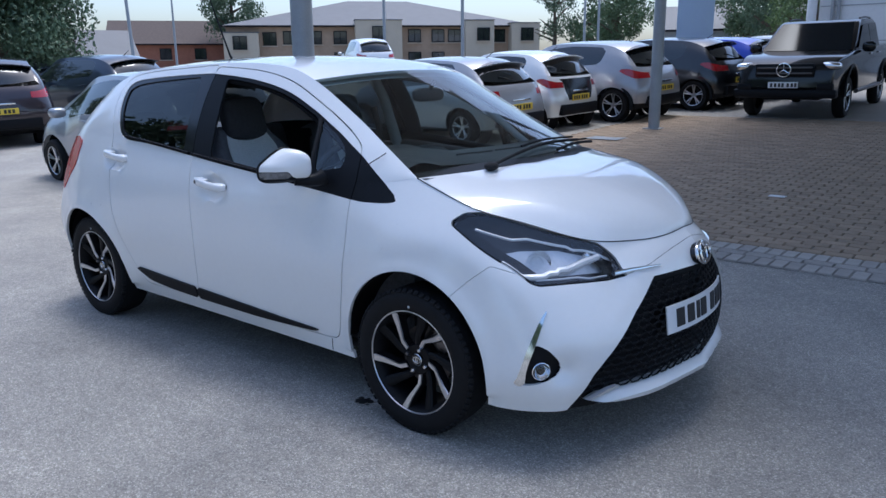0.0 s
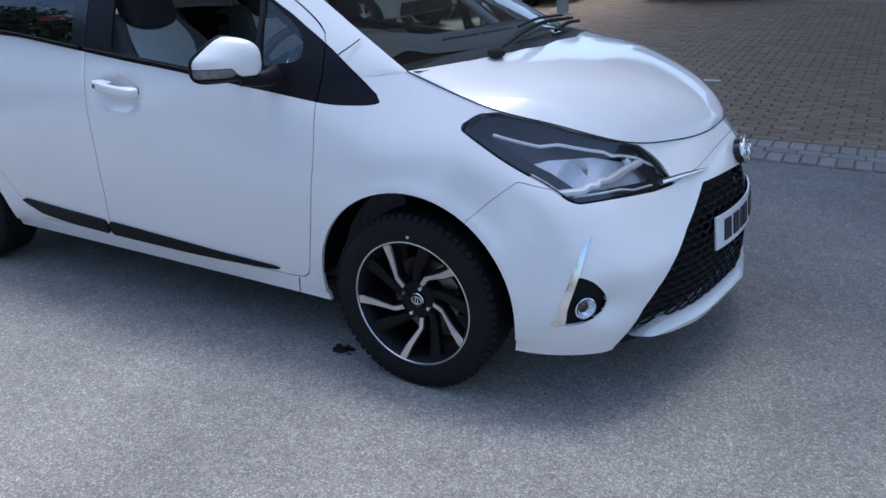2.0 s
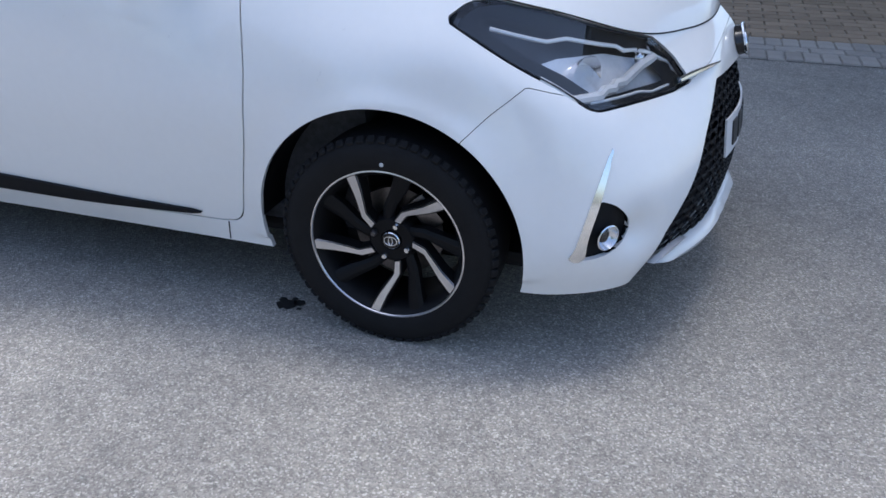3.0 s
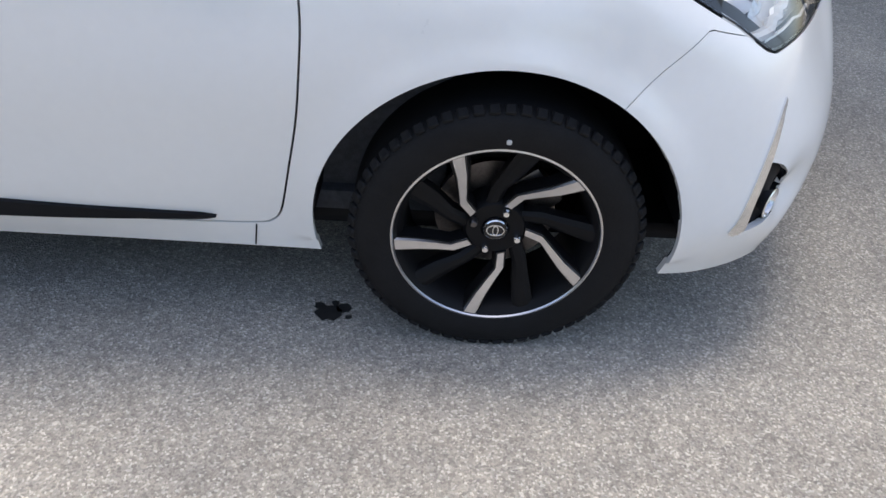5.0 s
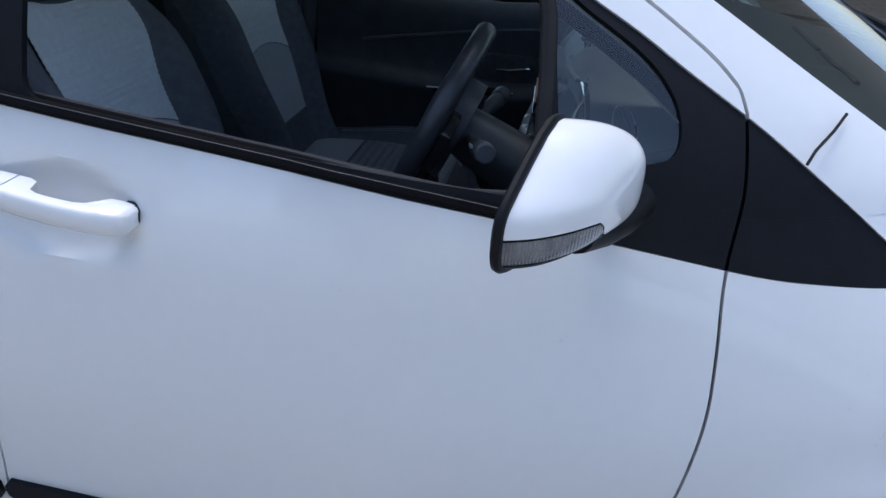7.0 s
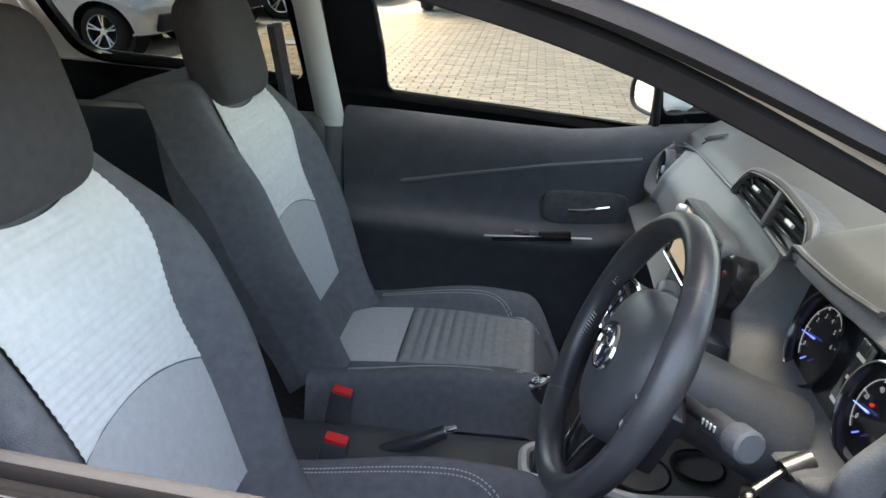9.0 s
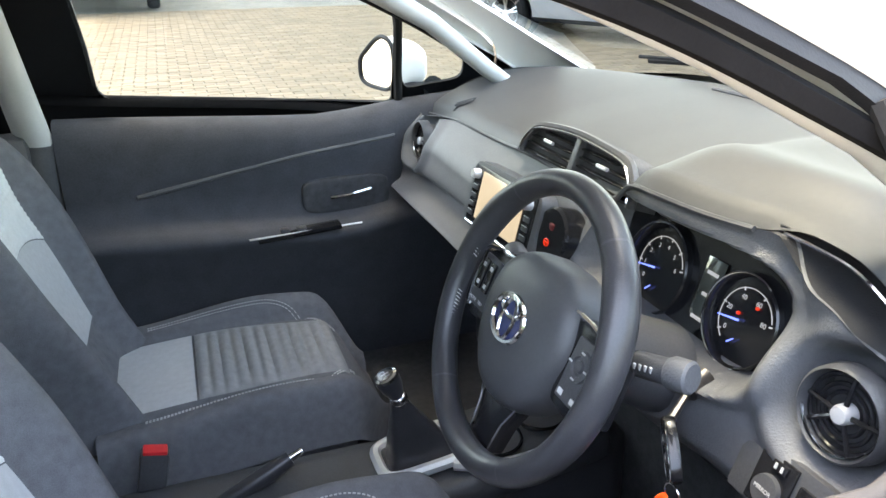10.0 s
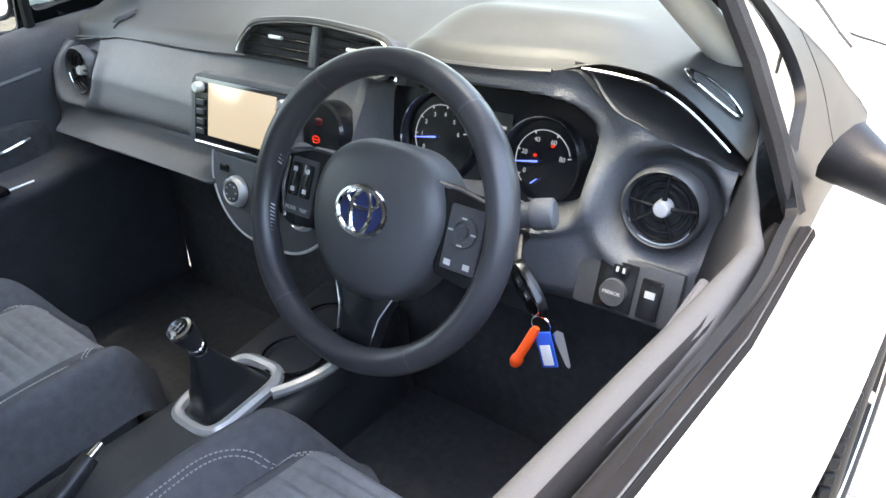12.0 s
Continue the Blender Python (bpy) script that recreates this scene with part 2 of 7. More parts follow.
def clip(mesh, d):
    V, F = mesh
    d = np.where(np.abs(d) < 1e-7, 1e-7, d)
    inside = d > 0
    newV, cut, out = list(V), {}, []
    for f in F:
        n_in = sum(inside[i] for i in f)
        if n_in == len(f):
            out.append(f)
        elif n_in:
            g = []
            for a, b in zip(f, f[1:] + f[:1]):
                if inside[a]:
                    g.append(a)
                if inside[a] != inside[b]:
                    k = (min(a, b), max(a, b))
                    if k not in cut:
                        t = d[a] / (d[a] - d[b])
                        cut[k] = len(newV)
                        newV.append(V[a] * (1 - t) + V[b] * t)
                    g.append(cut[k])
            if len(g) > 2:
                out.append(tuple(g))
    used = sorted({i for f in out for i in f})
    mp = {o: i for i, o in enumerate(used)}
    return np.array([newV[i] for i in used]).reshape(-1, 3), [tuple(mp[i] for i in f) for f in out]


def normals(mesh):
    V, F = mesh
    N = np.zeros_like(V)
    for f in F:
        n = np.cross(V[f[1]] - V[f[0]], V[f[2]] - V[f[0]])
        for i in f:
            N[i] += n
    return N / np.maximum(np.linalg.norm(N, axis=1, keepdims=True), 1e-12)


def lipped(mesh, depth=0.014):
    """Folds the open edge of a panel inwards, so that it has a visible thickness."""
    V, F = mesh
    count = {}
    for f in F:
        for a, b in zip(f, f[1:] + f[:1]):
            count[(a, b)] = count.get((a, b), 0) + 1
    N = normals(mesh)
    V2, F2, idx = list(V), list(F), {}
    for (a, b) in count:
        if (b, a) not in count:
            for i in (a, b):
                if i not in idx:
                    idx[i] = len(V2)
                    V2.append(V[i] - N[i] * depth)
            F2.append((b, a, idx[a], idx[b]))
    return np.array(V2), F2


def mirrored(mesh):
    V, F = mesh
    return V * np.array([1, -1, 1]), [tuple(reversed(f)) for f in F]


def merged(*ms):
    V, F, o = [], [], 0
    for v, f in ms:
        V.append(v); F += [tuple(i + o for i in g) for g in f]; o += len(v)
    return np.vstack(V), F


def poly_field(pts, P):
    """Signed distance of points P (n, 2) to a closed outline, positive inside."""
    A = np.array(pts, float); B = np.roll(A, -1, 0)
    best = np.full(len(P), 1e9); inside = np.zeros(len(P), bool)
    for a, b in zip(A, B):
        ab, ap = b - a, P - a
        t = np.clip((ap @ ab) / max(ab @ ab, 1e-12), 0, 1)
        best = np.minimum(best, np.linalg.norm(ap - t[:, None] * ab, axis=1))
        c = (a[1] > P[:, 1]) != (b[1] > P[:, 1])
        with np.errstate(divide="ignore", invalid="ignore"):
            xi = (b[0] - a[0]) * (P[:, 1] - a[1]) / (b[1] - a[1]) + a[0]
        inside ^= c & (P[:, 0] < xi)
    return np.where(inside, best, -best)


def side(mesh):
    return mesh[0][:, (0, 2)]


def cut_in(mesh, pts, gap=0.0):
    return clip(mesh, poly_field(pts, side(mesh)) - gap)


def cut_out(mesh, pts, gap=0.0):
    return clip(mesh, -poly_field(pts, side(mesh)) - gap)


def cut_circle(mesh, x, z, r):
    return clip(mesh, np.hypot(mesh[0][:, 0] - x, mesh[0][:, 2] - z) - r)


def lifted(mesh, h):
    return mesh[0] + normals(mesh) * h, mesh[1]

# ---- the white hatchback: body ----
car = thing("hatchback", Matrix(), "white hatchback with black trim and an open driver's window on asphalt", "car")

MID = 0.058      # y of the car's middle plane; the lines below are given from the driver's side
# long lines of the half body from tail to nose: x, half width, height
ROW_A = [(-3.05, 0, .28), (-3.03, .45, .27), (-2.95, .68, .25), (-2.82, .735, .23), (-2.51, .75, .215), (-2.1, .745, .215), (-1.45, .742, .215), (-.9, .742, .215), (-.68, .743, .215), (-.44, .745, .215), (-.26, .75, .215), (-.1, .755, .215), (.22, .768, .215), (.42, .752, .208), (.585, .675, .212), (.66, .56, .215), (.775, .34, .205), (.84, 0, .20)]
ROW_B = [(-3.1, 0, .4), (-3.08, .47, .4), (-2.99, .70, .39), (-2.84, .765, .36), (-2.51, .79, .33), (-2.1, .785, .315), (-1.45, .778, .31), (-.9, .775, .305), (-.68, .767, .305), (-.44, .757, .305), (-.26, .760, .308), (-.1, .77, .31), (.22, .792, .32), (.45, .772, .33), (.61, .69, .33), (.71, .555, .33), (.812, .335, .325), (.875, 0, .32)]
ROW_C = [(-3.12, 0, .55), (-3.10, .48, .55), (-3.01, .72, .54), (-2.86, .79, .52), (-2.51, .825, .5), (-2.1, .815, .47), (-1.45, .80, .46), (-.9, .795, .455), (-.68, .787, .455), (-.44, .777, .455), (-.26, .78, .46), (-.1, .785, .47), (.22, .803, .48), (.44, .755, .48), (.60, .67, .48), (.715, .53, .48), (.808, .325, .48), (.872, 0, .48)]
ROW_D = [(-3.10, 0, .72), (-3.08, .47, .72), (-2.99, .70, .71), (-2.84, .78, .69), (-2.51, .845, .665), (-2.1, .835, .64), (-1.45, .815, .63), (-.9, .808, .63), (-.68, .799, .633), (-.44, .787, .64), (-.26, .788, .65), (-.1, .79, .66), (.20, .782, .645), (.42, .725, .64), (.565, .605, .645), (.682, .415, .655), (.768, .265, .658), (.835, 0, .655)]
ROW_E = [(-3.04, 0, .92), (-3.02, .46, .92), (-2.93, .66, .92), (-2.80, .735, .91), (-2.51, .80, .87), (-2.1, .81, .86), (-1.45, .805, .85), (-.9, .796, .835), (-.68, .776, .83), (-.44, .753, .82), (-.26, .752, .815), (-.1, .755, .81), (.16, .752, .80), (.34, .705, .765), (.50, .565, .745), (.63, .39, .735), (.738, .22, .735), (.80, 0, .742)]
ROW_F = [(-2.98, 0, 1.02), (-2.96, .45, 1.02), (-2.87, .63, 1.03), (-2.74, .70, 1.06), (-2.45, .735, 1.08), (-2.1, .742, 1.07), (-1.45, .752, 1.025), (-.9, .757, .985), (-.68, .740, .965), (-.44, .705, .965), (-.26, .680, .985), (-.083, .642, 1.012), (.20, .662, .928), (.38, .575, .873), (.56, .425, .803), (.672, .255, .785), (.728, .13, .788), (.748, 0, .80)]
BODY_ROWS = (ROW_A, ROW_B, ROW_C, ROW_D, ROW_E, ROW_F)
PER_U, PER_V = 16, 10


def net(rows):
    """A smooth surface through lines given as (x, half width, z), on the driver's side."""
    R = spline_rows([[(p[0], -p[1], p[2]) for p in r] for r in rows], PER_U)
    cols = [np.array(smooth_line(R[:, i], PER_V)) for i in range(R.shape[1])]
    V = np.array(cols)
    V[:, :, 1] = np.minimum(V[:, :, 1], 0)
    return V.reshape(-1, 3), grid_faces(V.shape[0], V.shape[1])


lower = net(BODY_ROWS)


def dented(mesh):
    """Presses the handle bowls and the fog lamp scoop into the skin and flares the wheel arches."""
    V, F = mesh
    N = normals(mesh)
    x, z = V[:, 0], V[:, 2]
    d = np.zeros(len(V))
    for hx, hz, s in ((-1.262, .892, 1.0), (-2.17, .968, 0.9)):
        q = ((x - hx) / 0.118) ** 2 + ((z - hz + 0.08 * (x - hx)) / 0.066) ** 2
        k = np.clip(1.35 * (1 - q), 0, 1)
        d -= 0.034 * s * k * k * (3 - 2 * k)
    d -= 0.030 * np.exp(-((x - .625) / .045) ** 2 - ((z - .375) / .055) ** 2) * (V[:, 1] < -.3)
    for ax, az, r in ((-0.004, .30, .371), (-2.51, .30, .362)):
        q = np.hypot(x - ax, z - az) - r
        d += 0.010 * np.exp(-(q / 0.035) ** 2) * (np.abs(V[:, 1]) > .6) * (z > .25)
    return V + N * d[:, None], F


lower = dented(lower)

# greenhouse sides: from the belt line to the cant rail
RAIL = [(-2.80, .59, 1.10), (-2.62, .58, 1.28), (-2.35, .57, 1.40), (-2.05, .56, 1.448), (-1.45, .545, 1.474), (-1.03, .530, 1.459), (-.79, .530, 1.392), (-.49, .555, 1.232), (-.29, .595, 1.123), (-.083, .640, 1.0125)]
BELT = ROW_F[2:12]


def bowed(a, b, t, k):
    a, b = np.array(a), np.array(b)
    p = a * (1 - t) + b * t
    p[1] += k * 4 * t * (1 - t)
    return tuple(p)


upper = net([[bowed(a, b, t, 0.022 * min(1, (b[2] - a[2]) / 0.3)) for a, b in zip(BELT, RAIL)] for t in (0, .25, .5, .75, 1)])

# roof, rear screen, windscreen and bonnet: from an edge line to the centre line
ROOF_C = [(-2.95, 1.06), (-2.80, 1.30), (-2.50, 1.455), (-2.05, 1.502), (-1.45, 1.515), (-.96, 1.492), (-.655, 1.432)]
GLASS_C = [(-.655, 1.432), (-.36, 1.285), (-.13, 1.165), (.125, 1.035)]
HOOD_C = [(.135, 1.042), (.30, 1.022), (.43, .995), (.58, .94), (.68, .882), (.73, .832), (.748, .80)]


def crown(edge, centre, power=2.0):
    out = []
    for t in (0, .15, .35, .6, .8, 1):
        row = []
        for (x, w, z), (cx, cz) in zip(edge, centre):
            e = 1 - (1 - t) ** power
            row.append((x + (cx - x) * e, w * (1 - t), z + (cz - z) * e))
        out.append(row)
    return net(out)


roof = crown(RAIL[:7], ROOF_C)
screen = crown(RAIL[6:], GLASS_C)
hood = crown(ROW_F[11:], HOOD_C, 3.1)

FA, RA = (-0.004, 0.30, 0.371), (-2.51, 0.30, 0.362)     # wheel arches: x, z, radius
DLO = smooth_line([(-2.13, 1.083), (-2.21, 1.17), (-2.245, 1.30), (-2.215, 1.372), (-2.05, 1.40), (-1.6, 1.422), (-1.43, 1.42), (-1.15, 1.394), (-.91, 1.345), (-.71, 1.262), (-.60, 1.204), (-.535, 1.170), (-.47, 1.132), (-.385, 1.085), (-.335, 1.055), (-.25, 1.0), (-.20, .966), (-.148, .930), (-.165, .914), (-.25, .906), (-.373, .907), (-.62, .938), (-.95, .978), (-1.24, 1.003), (-1.52, 1.03), (-1.85, 1.062)], 6, True)
SEAM_F = [(-.390, 1.09), (-.378, 1.0), (-.384, .90), (-.376, .80), (-.372, .72), (-.379, .63), (-.390, .545), (-.412, .44), (-.437, .33), (-.452, .300)]
SEAM_B = [(-1.47, .30), (-1.447, .42), (-1.425, .62), (-1.43, .75), (-1.44, .87), (-1.46, 1.0), (-1.475, 1.2), (-1.475, 1.465)]
TOP_F = [(-1.475, 1.458), (-1.15, 1.437), (-.90, 1.385), (-.66, 1.274), (-.57, 1.226), (-.505, 1.189), (-.44, 1.148), (-.402, 1.116)]
FDOOR = [*smooth_line(SEAM_F, 6), (-.47, .288), (-.52, .284), *smooth_line(SEAM_B, 5), *smooth_line(TOP_F, 6)]
RDOOR = [(-1.47, .30), *smooth_line(SEAM_B, 5)[1:], *smooth_line([(-1.475, 1.465), (-1.75, 1.452), (-2.1, 1.43), (-2.27, 1.39), (-2.30, 1.28), (-2.25, 1.10), (-2.22, .95), (-2.19, .80), (-2.16, .66), (-2.10, .50), (-2.02, .36), (-1.97, .30)], 6), (-1.95, .286)]
BUMPER = [(.30, .10), (.32, .2), (.30, .45), (.197, .607), (.262, .672), (.338, .735), (.46, .70), (.50, .672), (.685, .672), (.74, .705), (.80, .80), (1.2, .80), (1.2, .10)]

# openings in the black window band
REAR_GLASS = smooth_line([(-2.108, 1.098), (-2.185, 1.18), (-2.215, 1.30), (-2.19, 1.348), (-2.05, 1.376), (-1.62, 1.405), (-1.575, 1.395), (-1.56, 1.2), (-1.548, 1.055), (-1.57, 1.048), (-1.8, 1.072)], 6, True)
OPEN_WIN = [(-1.322, 1.024), (-1.326, 1.14), (-1.336, 1.24), (-1.352, 1.34), (-1.362, 1.394), *smooth_line([(-1.34, 1.398), (-1.15, 1.376), (-.92, 1.330), (-.705, 1.243)], 6), (-.664, 1.216), (-.650, 1.16), (-.643, 1.08), (-.641, .972)]
QUARTER = smooth_line([(-.652, 1.216), (-.60, 1.188), (-.54, 1.154), (-.497, 1.120), (-.472, 1.082), (-.468, 1.045), (-.486, 1.028), (-.55, 1.018), (-.606, 1.012), (-.620, 1.06), (-.638, 1.15)], 6, True)


def both(name, mesh, material, parent, label="", angle=40):
    """A panel on the driver's side and its mirror image."""
    a = vf(name, *mesh, material, parent, label, angle=angle)
    b = vf(name, *mirrored(mesh), material, parent, label, angle=angle)
    return a, b


def arches(m):
    return cut_circle(cut_circle(m, *FA), *RA)


GAP = 0.0022
flank = arches(merged(lower, upper))
painted = cut_out(flank, DLO)
def forward(pts):
    """Moves outline points near the nose forward with its blunt front."""
    out = []
    for x, z in pts:
        u = min(max((x - .40) / .26, 0), 1)
        out.append((x + (.004 if z > .62 else .002) * u * u * (3 - 2 * u), z))
    return out


HEADLIGHT = forward([(.138, .872), (.185, .908), (.245, .912), (.34, .885), (.46, .838), (.581, .790), (.64, .735), (.692, .676), (.655, .668), (.57, .671), (.50, .669), (.478, .676), (.40, .728), (.295, .785), (.212, .832)])


def front_cut(m):
    """Leaves the grille opening free: the space between two slanting lines on the nose."""
    return clip(m, np.maximum(-m[0][:, 1] - grille_half(m[0][:, 2]), np.maximum(m[0][:, 2] - 0.662, 0.55 - m[0][:, 0])))


def grille_half(z):
    return np.interp(z, [0.18, 0.21, 0.25, 0.30, 0.35, 0.40, 0.46, 0.55, 0.60, 0.66, 0.70], [0.655, 0.64, 0.625, 0.605, 0.585, 0.55, 0.495, 0.405, 0.345, 0.28, 0.262])


body = painted
bumper_skin = front_cut(cut_out(cut_in(body, BUMPER, .0009), HEADLIGHT, GAP))
FOG = smooth_line(forward([(.480, .330), (.494, .37), (.512, .44), (.528, .468), (.550, .464), (.574, .450), (.594, .42), (.598, .385), (.588, .352), (.555, .332), (.51, .322)]), 5, True)
bumper_skin = cut_out(bumper_skin, FOG)
for k, msh in enumerate((bumper_skin, mirrored(bumper_skin))):
    vf("front_bumper", *lipped(msh), PAINT, car)
fender_zone = cut_out(cut_out(cut_out(body, BUMPER, .0009), HEADLIGHT, GAP), FDOOR, GAP)
fender_zone = clip(fender_zone, fender_zone[0][:, 0] + 0.70)
rear_zone = cut_out(cut_out(body, FDOOR, GAP), RDOOR, GAP)
rear_zone = clip(rear_zone, -0.70 - rear_zone[0][:, 0])
both("front_wing", lipped(fender_zone), PAINT, car)
both("rear_quarter", lipped(rear_zone), PAINT, car)
both("roof_half", lipped(clip(roof, roof[0][:, 0] + 2.62)), PAINT, car)
rear_glass_mesh = clip(roof, -2.63 - roof[0][:, 0])
both("rear_screen", rear_glass_mesh, PRIVACY, car)
both("bonnet_half", lipped(hood), PAINT, car)
screen_skin = screen
ws = merged(screen_skin, mirrored(screen_skin))
windscreen = vf("windscreen", *ws, SCREENGLASS, car, "tinted windscreen")

# doors: skin, black window band, trim
for s in (1, -1):
    flip = (lambda m: m) if s == 1 else mirrored
    door = vf("front_door", *flip(lipped(cut_in(painted, FDOOR, GAP))), PAINT, car)
    rdoor = vf("rear_door", *flip(lipped(arches(cut_in(painted, RDOOR, GAP)))), PAINT, car)
    band = cut_in(flank, DLO, 0.001)
    band = (band[0] - normals(band) * 0.003, band[1])
    fb = cut_out(cut_out(cut_in(band, FDOOR, GAP), OPEN_WIN), QUARTER)
    vf("window_frame", *flip(lipped(fb, 0.010)), TRIM, door, "black window frame")
    vf("window_frame", *flip(lipped(cut_out(cut_in(band, RDOOR, GAP), REAR_GLASS), 0.02)), BLACK, rdoor, "black window frame")
    sail = cut_out(cut_out(band, FDOOR, GAP), RDOOR, GAP)
    vf("sail_panel", *flip(lipped(clip(sail, sail[0][:, 0] + 0.6), 0.015)), TRIM, car, "black triangular panel")
    vf("quarter_light", *flip(cut_in(lifted(band, -0.006), QUARTER, -0.004)), CLEAR, door, "fixed clear quarter light")
    vf("rear_glass", *flip(cut_in(lifted(band, -0.006), REAR_GLASS, -0.004)), PRIVACY, rdoor, "dark privacy glass")
    if s == -1:
        vf("door_glass", *flip(cut_in(lifted(band, -0.012), OPEN_WIN, -0.008)), CLEAR, door, "clear glass, wound up")
    # weatherstrips along the belt
    for dr, xs in ((door, (-1.46, -.64)), (rdoor, (-2.10, -1.49))):
        pts = []
        for x in np.linspace(*xs, 14):
            z = float(np.interp(x, [-2.13, -1.85, -1.52, -1.24, -.95, -.62], [1.083, 1.062, 1.03, 1.003, .978, .938]))
            w = float(np.interp(x, [-2.1, -1.45, -.9, -.65], [.742, .752, .757, .738]))
            pts.append((x, -s * (w + 0.002), z + 0.010))
        t = bmesh.new(); tube(t, pts, 0.008, 8); part("weatherstrip", t, SEAL, dr)
        t = bmesh.new(); tube(t, [(x, y - s * .0042, z + .0072) for x, y, z in pts], 0.0007, 6); part("trim_line", t, STEEL, dr, "thin pale line in the weatherstrip")
        t = bmesh.new(); rings = []
        for x, y, z in pts:
            rings.append([t.verts.new((x, y + s * d, z + h)) for d, h in ((.036, -.012), (.034, -.002), (.029, .004), (.024, .002), (.021, -.010), (.018, -.010), (.015, .003), (.010, .007), (.004, .006), (-.002, -.002))])
        for a, b in zip(rings, rings[1:]):
            for i in range(len(a) - 1):
                t.faces.new((a[i], a[i + 1], b[i + 1], b[i]))
        part("inner_weatherstrip", t, SEAL, dr, angle=60)
    # black rubbing strip that tapers towards the front wheel
    for dr, strip in ((door, [(-.555, .301), (-.60, .311), (-1.0, .332), (-1.462, .352), (-1.466, .292), (-1.0, .290), (-.62, .298)]), (rdoor, [(-1.474, .352), (-1.75, .366), (-2.045, .384), (-1.98, .352), (-1.90, .318), (-1.70, .300), (-1.478, .293)])):
        st = lifted(cut_in(painted, strip), 0.009)
        vf("side_moulding", *flip(lipped(st, 0.012)), TRIM, dr, "black tapered side moulding")
# black inner shell behind the shut lines
shell_src = arches(cut_out(lower, DLO, -0.05))
shell_src = cut_out(shell_src, HEADLIGHT, -0.03)
shell = (shell_src[0] - normals(shell_src) * 0.016, shell_src[1])
shell = front_cut(shell)
both("inner_shell", shell, TRIM, car)

for s in (1, -1):
    t = bmesh.new(); tube(t, [(p[0], s * p[1], p[2] + .0005) for p in smooth_line(ROW_F[11:], 10)], .0022, 6); part("bonnet_seal", t, RUBBER, car)

# ---- wheels, lamps, grille, mirrors, handles ----
def on_side(x, z, mesh=None, lift=0.0):
    """The point of the driver's flank at x, z."""
    V = (mesh or flank)[0]
    d = (V[:, 0] - x) ** 2 + (V[:, 2] - z) ** 2 + 1e-9
    k = np.argsort(d)[:4]
    w = 1 / d[k]
    y = float((V[k, 1] * w).sum() / w.sum())
    return Vector((x, y - lift, z))


_nose = lower[0][lower[0][:, 0] > 0.4]


def on_nose(y, z, lift=0.0):
    d = (np.abs(_nose[:, 1]) - abs(y)) ** 2 + (_nose[:, 2] - z) ** 2 + 1e-9
    k = np.argsort(d)[:4]
    w = 1 / d[k]
    return Vector((float((_nose[k, 0] * w).sum() / w.sum()) + lift, y, z))


def superball(bm, c, r, e=0.6, f=0.6, n=32, k=20, m=None):
    """A rounded block: e squares it seen from above, f from the side."""
    pw = lambda v, p: math.copysign(abs(v) ** p, v)
    t = bmesh.new()
    rows = []
    for j in range(1, k):
        b = -math.pi / 2 + math.pi * j / k
        rows.append([t.verts.new((r[0] * pw(math.cos(b), f) * pw(math.cos(a), e), r[1] * pw(math.cos(b), f) * pw(math.sin(a), e), r[2] * pw(math.sin(b), f))) for a in [2 * math.pi * i / n for i in range(n)]])
    lo, hi = t.verts.new((0, 0, -r[2])), t.verts.new((0, 0, r[2]))
    for a, b in zip(rows, rows[1:]):
        for i in range(n):
            t.faces.new((a[i], a[(i + 1) % n], b[(i + 1) % n], b[i]))
    for i in range(n):
        t.faces.new((lo, rows[0][(i + 1) % n], rows[0][i]))
        t.faces.new((hi, rows[-1][i], rows[-1][(i + 1) % n]))
    bmesh.ops.transform(t, matrix=Matrix.Translation(c) @ (m or Matrix()), verts=t.verts)
    join(bm, t)


